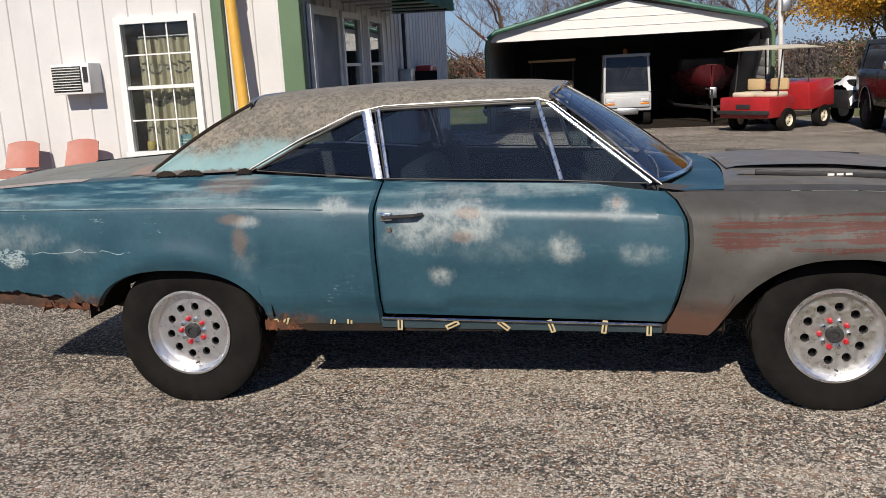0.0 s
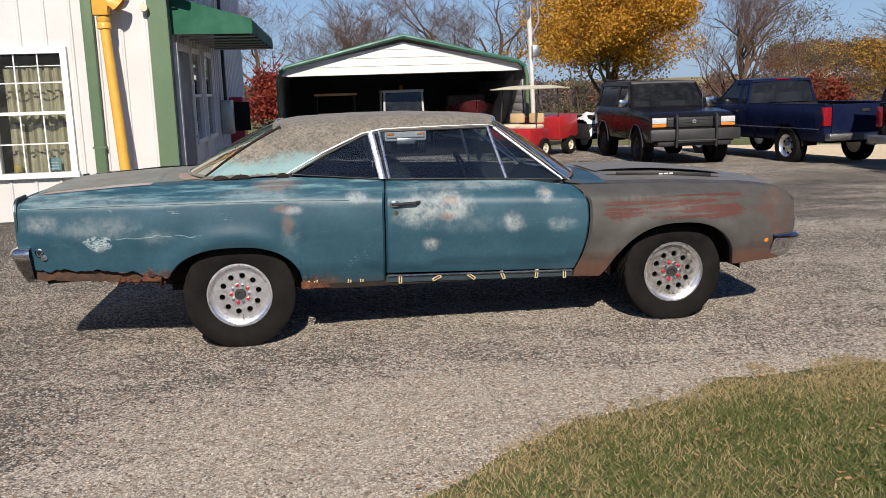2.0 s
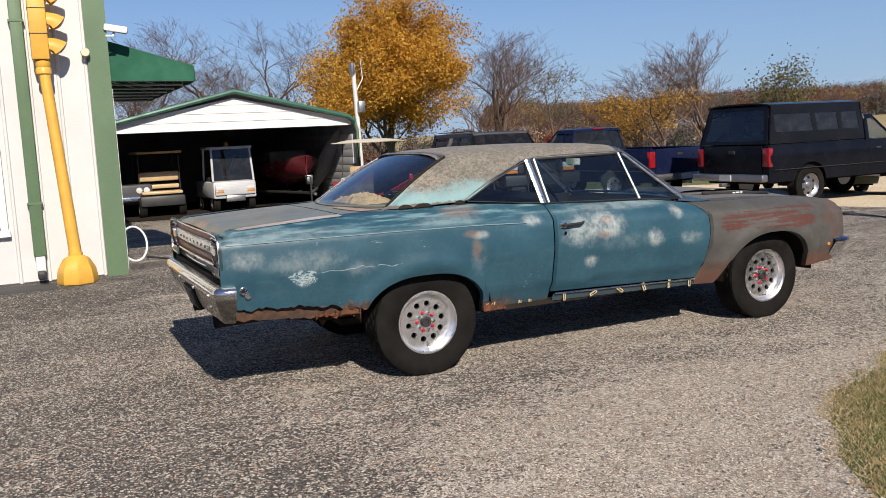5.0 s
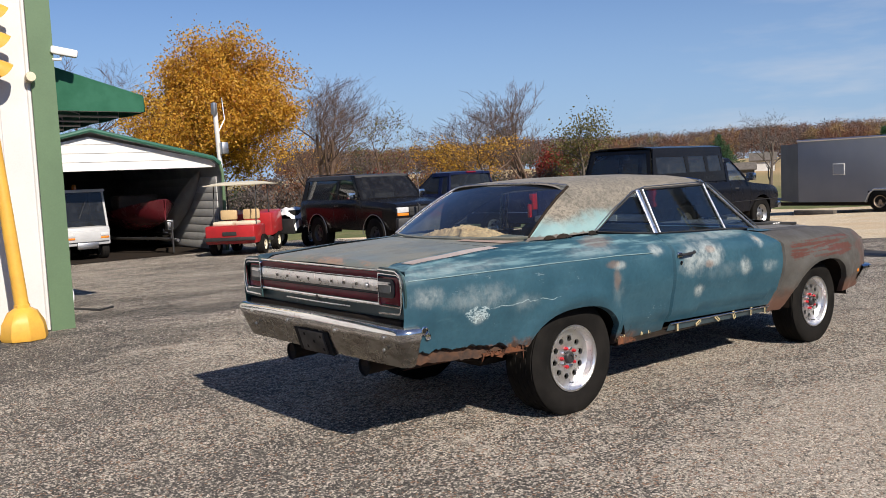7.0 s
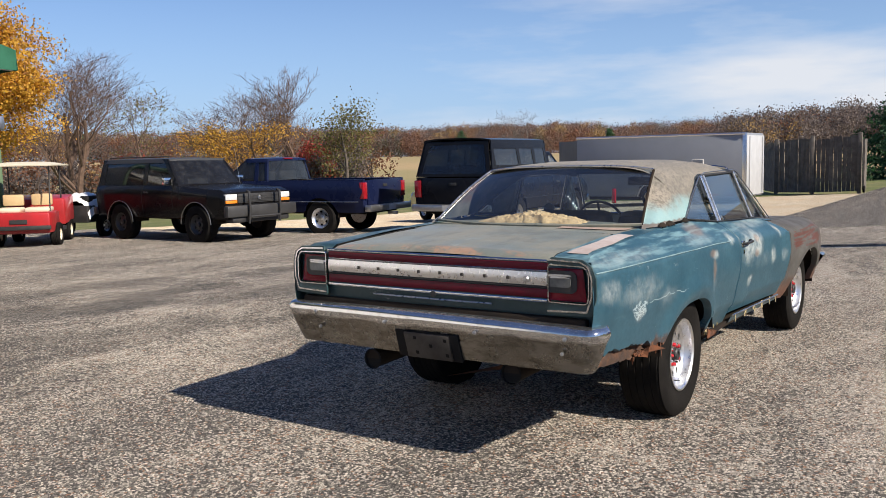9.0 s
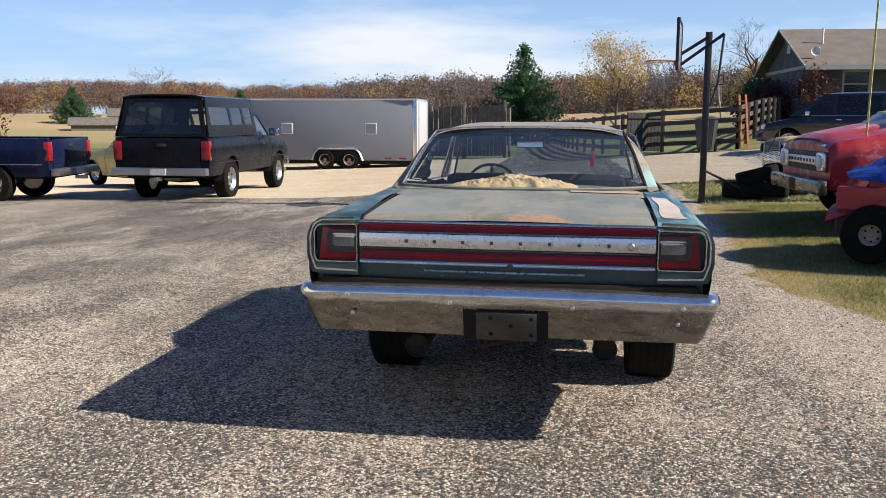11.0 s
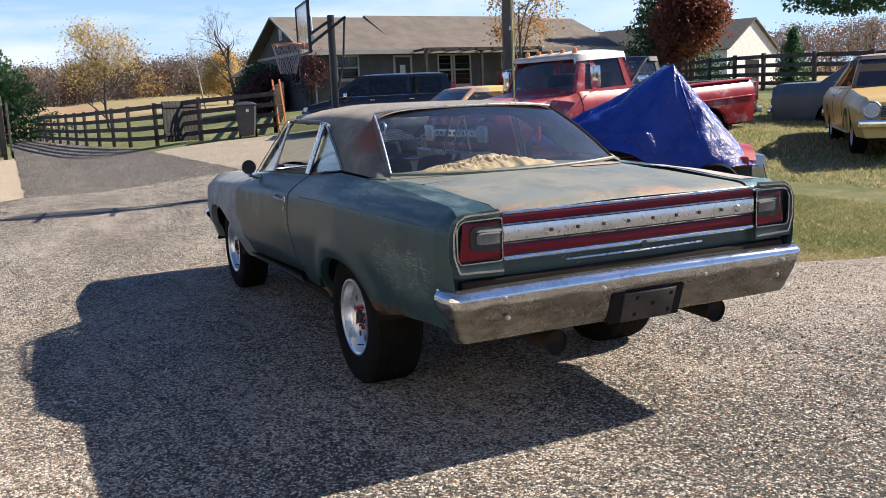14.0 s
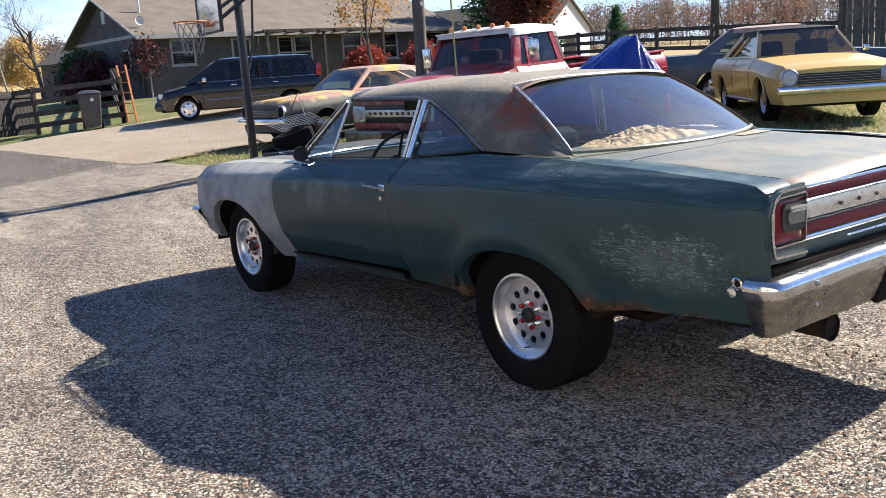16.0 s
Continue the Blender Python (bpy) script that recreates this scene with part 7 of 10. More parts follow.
M_BLACKPAINT = plain("black_car_paint", (0.006, 0.006, 0.007), (0.010, 0.010, 0.011), 2, 0.24, coat=0.0, spec=0.2)
M_DULLBLACK = plain("dull_black_paint", (0.025, 0.025, 0.026), (0.04, 0.04, 0.04), 3, 0.5)
M_NAVY = plain("navy_paint", (0.006, 0.010, 0.036), (0.009, 0.013, 0.040), 2, 0.28, spec=0.22)
M_NAVYBLACK = plain("dark_navy_paint", (0.005, 0.006, 0.010), (0.008, 0.009, 0.013), 2, 0.26, spec=0.16)
M_VAN = plain("dark_slate_paint", (0.011, 0.014, 0.018), (0.016, 0.019, 0.024), 2, 0.2, coat=0.3)
M_GOLD = plain("mustard_gold_paint", (0.72, 0.50, 0.16), (0.64, 0.43, 0.13), 2, 0.35, coat=0.3)
M_BLUEGREY = plain("faded_blue_grey_paint", (0.060, 0.088, 0.110), (0.095, 0.122, 0.145), 3, 0.45)
M_VINYL = plain("black_vinyl_top", (0.014, 0.014, 0.017), (0.022, 0.022, 0.025), 5, 0.6, bump=0.2, spec=0.15)


def chalky_red():
    n = Nodes("chalky_red_paint")
    worn = n.ramp(n.noise(3.2, 7, 0.74, n.mapping((0.7, 1.3, 1))), 0.51, 0.62)
    col = n.mix(n.ramp(n.noise(5, 6, 0.7), 0.35, 0.65), (0.29, 0.014, 0.022), (0.36, 0.038, 0.042))
    col = n.mix(n.math("MULTIPLY", worn, 0.6), col, (0.58, 0.34, 0.32))
    col = n.mix(n.ramp(n.noise(9, 6, 0.75), 0.66, 0.74), col, (0.16, 0.06, 0.035))
    return n.done(col, 0.32)


def rusty_mix():
    n = Nodes("rusty_orange_body")
    s = n.sep()
    col = n.mix(n.ramp(n.noise(2.2, 7, 0.7), 0.42, 0.58), (0.42, 0.19, 0.12), (0.36, 0.31, 0.26))
    col = n.mix(n.ramp(n.noise(1.6, 5, 0.6, n.mapping(loc=(3, 1, 2))), 0.50, 0.58), col, (0.62, 0.41, 0.10))
    col = n.mix(n.ramp(n.math("ADD", s["Z"], n.math("MULTIPLY", n.noise(4, 6, 0.7), 0.3)), 1.04, 0.94), col, (0.045, 0.052, 0.048))
    n.bump(n.noise(40, 5, 0.7), 0.2, 0.004)
    return n.done(col, 0.6)


M_CHALKRED, M_RUSTY = chalky_red(), rusty_mix()

# --- black off-road utility ---
def bronco():
    v = thing("utility_vehicle", pose(*gz(6.45, 12.55), 0, 0, -92) @ Matrix.Scale(0.94, 4), "black boxy two-door off-roader with a black brush guard", "suv")
    ax = (1.33, -1.33)
    R = 0.41
    top = [(-2.28, 1.22), (-0.9, 1.22), (0.55, 1.22), (0.75, 1.20), (2.05, 1.13), (2.2, 1.06)]
    y_at, zt = body_shell(v, top, [(-2.28, 0.94), (-1.9, 0.98), (1.7, 0.98), (2.2, 0.93)], 0.52, ax, R, M_BLACKPAINT, tuck=0.05, inset=0.06, crease=0.75)
    greenhouse(v, 0.72, 0.22, -2.12, -2.24, 1.21, 1.80, 0.90, 0.78, M_BLACKPAINT, [(0.52, -0.42, 0.12, -0.40), (-0.56, -2.02, -0.54, -1.95)], M_GLASS_DARK, M_DULLBLACK, seats=((-0.3, 0.2), (-1.4, -0.95)))
    wheels4(v, ax, 0.83, R, 0.28, M_DULLBLACK, 0.5)
    part("grille", box_bm(2.19, 2.225, -0.58, 0.58, 0.84, 1.04, bevel=0.01), M_BLACK, v)
    for k in range(3):
        part("grille_bar", box_bm(2.22, 2.235, -0.57, 0.57, 0.875 + 0.055 * k, 0.885 + 0.055 * k), M_DULLBLACK, v)
    part("badge", revolve_bm([(0.0, 0.0), (0.05, 0.0), (0.045, 0.012), (0.0, 0.014)], 16, "x", (2.236, 0, 0.95)), M_BRUSHED, v)
    for s in (-1, 1):
        part("headlamp", box_bm(2.13, 2.225, s * 0.75 - 0.155, s * 0.75 + 0.155, 0.915, 1.04, bevel=0.015), M_LENS, v)
        part("indicator", box_bm(2.12, 2.222, s * 0.75 - 0.155, s * 0.75 + 0.155, 0.845, 0.91, bevel=0.01), M_AMBER, v)
        part("guard_upright", tube_bm([(2.38, s * 0.43, 0.42), (2.42, s * 0.43, 0.7), (2.40, s * 0.43, 1.08), (2.33, s * 0.43, 1.10)], 0.028, 10), M_BLACK, v)
        part("door_mirror", box_bm(0.42, 0.52, s * 1.02 - 0.09, s * 1.02 + 0.09, 1.24, 1.40, bevel=0.02), M_CHROME, v)
        part("door_handle", box_bm(-0.42, -0.28, s * 0.975 - 0.012, s * 0.975 + 0.012, 1.06, 1.09, bevel=0.006), M_BLACK, v)
        for a in ax:
            part("arch_lip", tube_bm([(a + (R + 0.075) * math.cos(t), s * 0.985, R + (R + 0.075) * math.sin(t) * 0.96) for t in (math.pi * k / 14 for k in range(15))], 0.010, 6), M_TRIM, v)
    part("guard_rail", tube_bm([(2.40, -0.43, 0.56), (2.40, 0.43, 0.56)], 0.025), M_BLACK, v)
    part("front_bumper", box_bm(2.22, 2.36, -0.98, 0.98, 0.56, 0.80, bevel=0.03), M_DULLBLACK, v)
    part("rear_bumper", box_bm(-2.42, -2.28, -0.95, 0.95, 0.55, 0.72, bevel=0.03), M_DULLBLACK, v)
    part("valance", box_bm(2.05, 2.3, -0.8, 0.8, 0.44, 0.57, bevel=0.03), M_BLACK, v)
    part("antenna", tube_bm([(0.8, 0.75, 1.2), (0.65, 0.76, 2.0)], 0.004, 5), M_STEEL, v)
    part("roof_rail", tube_bm([(0.2, -0.7, 1.85), (-2.0, -0.7, 1.85)], 0.012), M_BLACK, v)
    seams(v, y_at, zt, 0.52, (0.56, -0.5))


bronco()


def pickup(name, label, m, paint, wb=2.98, R=0.385, cab_glass=None, ext=False, topper=False, tailgate=None, rim_mat=None, moulding=None):
    v = thing(name, m, label, "pickup truck")
    ax = (wb / 2, -wb / 2)
    xt = -wb / 2 - 1.12
    cab_back = 0.10 if not ext else -0.22
    top = [(xt, 1.20), (cab_back, 1.20), (0.95, 1.17), (1.15, 1.14), (2.1, 1.05), (2.32, 0.98)]
    y_at, zt = body_shell(v, top, [(xt, 0.95), (xt + 0.2, 0.97), (1.9, 0.97), (2.32, 0.92)], 0.50, ax, R, paint, tuck=0.06, inset=0.05, crease=0.7, open_bed=(xt, cab_back - 0.05))
    fr = 1.08
    panes = [(0.98, cab_back + 0.14, 0.50, cab_back + 0.20)] if not ext else [(0.98, 0.16, 0.5, 0.18), (0.06, cab_back + 0.08, 0.08, cab_back + 0.14)]
    greenhouse(v, fr, 0.45, cab_back + 0.10, cab_back + 0.02, 1.18, 1.72, 0.90, 0.76, paint, panes, cab_glass or M_GLASS_DARK, seats=((0.25, 0.7),))
    wheels4(v, ax, 0.82, R, 0.26, rim_mat or M_ALLOY, 0.58)
    tg = part("tailgate", box_bm(xt - 0.025, xt + 0.01, -0.76, 0.76, 0.66, 1.21, bevel=0.012), tailgate or paint, v)
    part("gate_handle", box_bm(xt - 0.04, xt - 0.02, -0.09, 0.09, 1.05, 1.11, bevel=0.008), M_BLACK, tg)
    for s in (-1, 1):
        part("tail_lamp", box_bm(xt - 0.03, xt + 0.08, s * 0.865 - 0.085, s * 0.865 + 0.085, 0.80, 1.16, bevel=0.015), M_RED_LENS, v)
        part("headlamp", box_bm(2.25, 2.34, s * 0.68 - 0.2, s * 0.68 + 0.2, 0.78, 0.92, bevel=0.015), M_LENS, v)
        part("door_mirror", box_bm(0.82, 0.92, s * 1.06 - 0.11, s * 1.06 + 0.11, 1.20, 1.37, bevel=0.025), M_CHROME, v)
        part("door_handle", box_bm(cab_back + 0.25, cab_back + 0.40, s * 0.965 - 0.012, s * 0.965 + 0.012, 1.02, 1.06, bevel=0.006), M_BLACK, v)
        part("side_moulding", tube_bm([(xt + 0.1, s * 0.972, 0.74), (2.1, s * 0.968, 0.74)], 0.008, 6), moulding or M_BRUSHED, v)
    part("rear_bumper", box_bm(xt - 0.20, xt - 0.03, -0.93, 0.93, 0.52, 0.66, bevel=0.025), M_STEEL, v)
    part("plate", box_bm(xt - 0.212, xt - 0.198, -0.15, 0.15, 0.53, 0.65), M_WHITE_OLD, v)
    part("hitch", box_bm(xt - 0.33, xt - 0.1, -0.04, 0.04, 0.42, 0.49, bevel=0.01), M_STEEL, v)
    part("front_bumper", box_bm(2.32, 2.45, -0.93, 0.93, 0.5, 0.66, bevel=0.03), M_CHROME, v)
    part("grille", box_bm(2.31, 2.345, -0.46, 0.46, 0.70, 0.92, bevel=0.01), M_BLACK, v)
    part("brake_lamp", box_bm(cab_back + 0.03, cab_back + 0.09, -0.16, 0.16, 1.705, 1.735, bevel=0.006), M_RED_LENS, v)
    seams(v, y_at, zt, 0.5, (1.02, cab_back + 0.10))
    if topper:
        t = thing("truck_topper", m, "black fibreglass bed cap with a clear rear hatch", "truck cap")
        xa, xb = xt + 0.02, cab_back - 0.06
        z0, zr = 1.235, 1.98
        hb, ht = 0.93, 0.80
        yz = lambda z: lerp(hb, ht, ((z - z0) / (zr - z0)) ** 1.4)
        wins = [(xb - 0.12, xb - 0.62), (xb - 0.72, xb - 1.35), (xb - 1.45, xa + 0.18)]
        for s in (-1, 1):
            holes = [[(a, z0 + 0.22), (b, z0 + 0.22), (b + 0.01, z0 + 0.56), (a - 0.02, z0 + 0.56)] for a, b in wins]
            part("cap_side", holed_bm([(xb, z0), (xa, z0), (xa + 0.17, zr), (xb - 0.03, zr)], holes, lambda a, b: (a, s * yz(b), b), depth_dir=(0, -s * 0.03, 0)), M_BLACKPAINT, t)
            for h in holes:
                g = part("cap_window", holed_bm(h, [], lambda a, b: (a, s * (yz(b) - 0.008), b), depth_dir=(0, -s * 0.005, 0)), M_GLASS_DARK, t)
                g.visible_shadow = False
        part("cap_roof", grid_bm(lambda u, w: (lerp(xa + 0.13, xb, u), lerp(-1, 1, w) * ht, zr + 0.05 * (1 - (2 * w - 1) ** 4)), 8, 12), M_BLACKPAINT, t, thick=0.03)
        hx = lambda z: lerp(xa, xa + 0.16, (z - z0) / (zr - z0))
        hl = [(-0.94 * hb, z0), (0.94 * hb, z0), (0.93 * ht, zr - 0.02), (-0.93 * ht, zr - 0.02)]
        hi = [(-0.84 * hb, z0 + 0.06), (0.84 * hb, z0 + 0.06), (0.82 * ht, zr - 0.09), (-0.82 * ht, zr - 0.09)]
        part("hatch_frame", holed_bm(hl, [hi], lambda a, b: (hx(b) - 0.01, a, b), depth_dir=(0.03, 0, 0)), M_BLACKPAINT, t)
        g = part("hatch_glass", holed_bm(hi, [], lambda a, b: (hx(b), a, b), depth_dir=(0.005, 0, 0)), M_GLASS_CLEAR, t)
        g.visible_shadow = False
        part("cap_front", holed_bm([(-hb + 0.02, z0), (hb - 0.02, z0), (ht, zr), (-ht, zr)], [[(-0.6, z0 + 0.2), (0.6, z0 + 0.2), (0.55, z0 + 0.55), (-0.55, z0 + 0.55)]], lambda a, b: (xb, a, b), depth_dir=(0.03, 0, 0)), M_BLACKPAINT, t)
        for s in (-1, 1):
            part("strut", tube_bm([(xa + 0.12, s * 0.7, z0 + 0.5), (xa + 0.55, s * 0.78, z0 + 0.6)], 0.012), M_STEEL, t)
    return v


def heading_pose(x, y, deg, ahead=0.0, side=0.0):
    """Pose on the ground, moved ahead and to the left of the given place along the heading."""
    c, s = math.cos(radians(deg)), math.sin(radians(deg))
    x, y = x + ahead * c - side * s, y + ahead * s + side * c
    return pose(*gz(x, y), 0, 0, deg)


pickup("pickup_truck", "dark navy extended-cab pickup truck with an open bed", heading_pose(9.55, 9.75, 98, 2.75), M_NAVY, wb=3.3, ext=True, tailgate=M_NAVY)
pickup("pickup_truck", "black pickup truck carrying a tall bed cap", heading_pose(9.05, 7.52, 2, 2.62), M_NAVYBLACK, wb=3.05, R=0.40, topper=True, cab_glass=M_GLASS_CLEAR, rim_mat=M_STEEL, moulding=M_BLACK)

pickup("pickup_truck", "old black pickup truck behind the red one", heading_pose(8.35, -9.0, 97, 0.5) @ Matrix.Translation((0, 0, -0.16)) @ Matrix.Scale(0.95, 4), M_DULLBLACK, wb=2.9, cab_glass=M_GLASS)


def old_red_truck():
    v = thing("pickup_truck", pose(5.47, -5.35, 0.27, 0, 3.2, 95), "faded red sixties pickup truck with a white roof", "pickup truck")
    ax, R = (1.38, -1.72), 0.37
    rear = -2.72
    top = [(rear, 1.14), (-0.38, 1.15), (-0.30, 1.22), (0.70, 1.25), (0.86, 1.20), (1.5, 1.14), (2.12, 1.06), (2.2, 0.98)]
    y_at, zt = body_shell(v, top, [(rear, 0.93), (rear + 0.2, 0.95), (0.5, 0.95), (1.9, 0.97), (2.2, 0.92)], 0.50, ax, R, M_CHALKRED, tuck=0.05, inset=0.10, crease=0.72, crown=0.07, open_bed=(rear, -0.38))
    greenhouse(v, 0.76, 0.55, -0.17, -0.29, 1.23, 1.74, 0.86, 0.74, M_CHALKRED, [(0.60, 0.46, 0.47, 0.40), (0.40, -0.16, 0.34, -0.10)], M_GLASS_MID, M_WHITE_OLD, crown=0.06, roof_over=0.09, seats=((0.05, 0.45),))
    wheels4(v, ax, 0.80, R, 0.2, M_STEEL, 0.55)
    for k in range(5):
        part("cab_lamp", revolve_bm([(0.0, 0.075), (0.03, 0.055), (0.04, 0.0), (0.0, 0.0)], 10, "z", (0.50, lerp(-0.56, 0.56, k / 4), 1.775)), M_AMBER, v)
    part("roof_visor", box_bm(0.54, 0.66, -0.74, 0.74, 1.735, 1.765, bevel=0.012), M_WHITE_OLD, v)
    part("grille", box_bm(2.17, 2.22, -0.82, 0.82, 0.70, 0.94, bevel=0.02), M_BLACK, v)
    part("grille_band", box_bm(2.21, 2.245, -0.55, 0.55, 0.78, 0.88, bevel=0.01), M_BRUSHED, v)
    for k in range(9):
        part("grille_letter", box_bm(2.244, 2.25, lerp(-0.46, 0.46, k / 8) - 0.025, lerp(-0.46, 0.46, k / 8) + 0.025, 0.81, 0.85), M_BLACK, v)
    for s in (-1, 1):
        part("lamp_bezel", box_bm(2.20, 2.26, s * 0.70 - 0.13, s * 0.70 + 0.13, 0.71, 0.94, bevel=0.03), M_BRUSHED, v)
        part("headlamp", revolve_bm([(0.085, 0.0), (0.085, 0.03), (0.05, 0.05), (0.0, 0.055)], 18, "x", (2.245, s * 0.70, 0.825)), M_LENS, v)
        part("hood_marker", box_bm(2.14, 2.20, s * 0.62 - 0.07, s * 0.62 + 0.07, 0.985, 1.03, bevel=0.01), M_LENS, v)
        part("mirror_arm", tube_bm([(0.56, s * 0.86, 1.62), (0.58, s * 1.06, 1.60), (0.58, s * 1.06, 1.25), (0.56, s * 0.9, 1.22)], 0.008), M_CHROME, v)
        part("door_mirror", box_bm(0.55, 0.59, s * 1.06 - 0.09, s * 1.06 + 0.09, 1.28, 1.58, bevel=0.015), M_CHROME, v)
        part("tail_lamp", revolve_bm([(0.06, 0.0), (0.06, -0.03), (0.0, -0.04)], 14, "x", (rear, s * 0.84, 0.88)), M_RED_LENS, v)
        part("door_handle", box_bm(-0.16, -0.02, s * 0.935 - 0.012, s * 0.935 + 0.014, 1.03, 1.06, bevel=0.006), M_CHROME, v)
        part("wiper", tube_bm([(0.80, s * 0.2 - 0.1, 1.26), (0.73, s * 0.2 + 0.22, 1.36)], 0.006, 5), M_BLACK, v)
    part("front_bumper", box_bm(2.24, 2.36, -0.95, 0.95, 0.44, 0.62, bevel=0.03), M_BUMPER, v)
    part("front_plate", box_bm(2.355, 2.365, -0.12, 0.12, 0.46, 0.60), M_RUST, v)
    part("hood_panel", grid_bm(lambda u, w: (lerp(0.80, 2.17, u), lerp(-0.66, 0.66, w), curve_at(top, lerp(0.80, 2.17, u)) + 0.10 * (1 - abs(2 * w - 1) ** 5) * (1 - 0.2 * u)), 14, 14), M_CHALKRED, v)
    part("tailgate", box_bm(rear - 0.02, rear + 0.02, -0.72, 0.72, 0.56, 1.14, bevel=0.01), M_CHALKRED, v)
    for s in (-1, 1):
        part("side_crease", tube_bm([(rear + 0.02, s * 0.957, 0.90), (-0.4, s * 0.958, 0.90)], 0.012, 6), M_CHALKRED, v)
    part("antenna_rod", tube_bm([(1.75, 0.78, 1.02), (1.55, 0.62, 2.95)], 0.012, 6), plain("yellow_rod", (0.5, 0.45, 0.12), (0.42, 0.38, 0.1), 5, 0.5), v)
    seams(v, y_at, zt, 0.50, (0.72, -0.27))


old_red_truck()


def coupe_like(name, label, m, paint, roof_mat, wb, length, dims, lamps=True, glass_mat=None, rust=False):
    """A saloon or coupe: dims = (belt, roof, base front, top front, top rear, base rear)."""
    v = thing(name, m, label, "car")
    ax, R = (wb / 2, -wb / 2), 0.315
    belt, roof_z, bf, tf, tr, br = dims
    xf, xr = length[0], length[1]
    top = [(xr, belt - 0.06), (xr + 0.15, belt), (br, belt + 0.01), (bf, belt - 0.01), (bf + 0.3, belt - 0.03), (xf - 0.15, belt - 0.12), (xf, belt - 0.2)]
    y_at, zt = body_shell(v, top, [(xr, 0.82), (xr + 0.3, 0.88), (0, 0.90), (xf - 0.4, 0.88), (xf, 0.82)], 0.26, ax, R, paint, tuck=0.08, inset=0.12, crease=0.68, arch_gap=0.05, crown=0.03)
    greenhouse(v, bf, tf, tr, br, belt, roof_z, 0.76, 0.60, paint, [(bf - 0.16, br + 0.95, tf - 0.06, tr + 0.62), (br + 0.86, br + 0.42, tr + 0.55, tr + 0.22)], glass_mat or M_GLASS, roof_mat, crown=0.05, seats=((bf - 0.95, bf - 0.55),), surround=roof_mat)
    wheels4(v, ax, 0.72, R, 0.19, M_STEEL, 0.6)
    part("front_bumper", box_bm(xf, xf + 0.10, -0.86, 0.86, 0.40, 0.52, bevel=0.03), M_CHROME, v)
    part("rear_bumper", box_bm(xr - 0.10, xr, -0.86, 0.86, 0.42, 0.55, bevel=0.03), M_CHROME, v)
    part("grille", box_bm(xf - 0.01, xf + 0.03, -0.56, 0.56, 0.54, belt - 0.24, bevel=0.01), M_BLACK, v)
    for k in range(4):
        part("grille_bar", box_bm(xf + 0.025, xf + 0.04, -0.55, 0.55, 0.56 + 0.035 * k, 0.565 + 0.035 * k), M_TRIM, v)
    for s in (-1, 1):
        lz = 0.64
        part("lamp_bezel", revolve_bm([(0.125, -0.02), (0.13, 0.03), (0.115, 0.045), (0.10, 0.02), (0.0, 0.015)], 22, "x", (xf - 0.005, s * 0.68, lz)), M_BRUSHED, v)
        part("headlamp", revolve_bm([(0.095, 0.0), (0.092, 0.03), (0.055, 0.05), (0.0, 0.055)], 20, "x", (xf + 0.012, s * 0.68, lz)), M_LENS if lamps else M_DARK, v)
        part("indicator", box_bm(xf - 0.06, xf + 0.02, s * 0.60 - 0.09, s * 0.60 + 0.09, 0.50, 0.53), M_AMBER, v)
        part("arch_flare", tube_bm([(wb / 2 + (R + 0.055) * math.cos(t), s * 0.895, R + (R + 0.055) * math.sin(t) * 0.96) for t in (math.pi * k / 14 for k in range(15))], 0.014, 6), paint, v)
        part("sill_trim", tube_bm([(-wb / 2 + 0.4, s * 0.835, 0.29), (wb / 2 - 0.4, s * 0.835, 0.29)], 0.012, 6), M_BRUSHED, v)
        part("tail_lamp", box_bm(xr - 0.02, xr + 0.02, s * 0.6 - 0.2, s * 0.6 + 0.2, 0.60, 0.74, bevel=0.01), M_RED_LENS, v)
        part("door_handle", box_bm(bf - 1.05, bf - 0.9, s * 0.895 - 0.012, s * 0.895 + 0.012, belt - 0.12, belt - 0.09, bevel=0.006), M_CHROME, v)
        part("belt_trim", tube_bm([(bf - 0.1, s * 0.79, belt + 0.005), (br + 0.3, s * 0.79, belt + 0.012)], 0.007, 6), M_BRUSHED, v)
    seams(v, y_at, zt, 0.26, (bf - 0.05, bf - 1.2))
    return v


dart = coupe_like("compact_coupe", "mustard gold seventies compact coupe with a black vinyl top", heading_pose(3.85, -10.15, 137), M_GOLD, M_VINYL, 2.74, (2.25, -2.5), (0.93, 1.36, 0.78, 0.22, -0.80, -1.85), glass_mat=M_GLASS_DARK)
part("door_mirror", box_bm(0.55, 0.63, 0.90, 0.99, 0.95, 1.04, bevel=0.02), M_CHROME, dart)
coupe_like("sedan", "faded blue-grey fifties sedan on the grass", heading_pose(6.55, -14.25, 215) @ Matrix.Translation((0, 0, -0.2)), M_BLUEGREY, plain("pale_rusted_roof", (0.42, 0.32, 0.27), (0.3, 0.2, 0.15), 2, 0.6), 2.92, (2.4, -2.7), (1.02, 1.52, 0.75, 0.35, -1.1, -1.8))
coupe_like("muscle_coupe", "stripped rusty orange coupe with a yellow pillar", heading_pose(10.55, -6.1, 94) @ Matrix.Translation((0.15, 0, -0.10)) @ Matrix.Scale(0.94, 4), M_RUSTY, M_RUSTY, 2.97, (2.35, -2.8), (0.95, 1.36, 0.75, 0.2, -1.0, -2.0), lamps=False)
coupe_like("sedan", "pale yellow sedan half hidden behind the trucks", heading_pose(14.6, 10.6, 60), plain("pale_yellow_paint", (0.6, 0.5, 0.2), (0.5, 0.42, 0.16), 3, 0.4), M_VAN, 2.7, (2.2, -2.3), (0.95, 1.42, 0.75, 0.3, -0.9, -1.6))


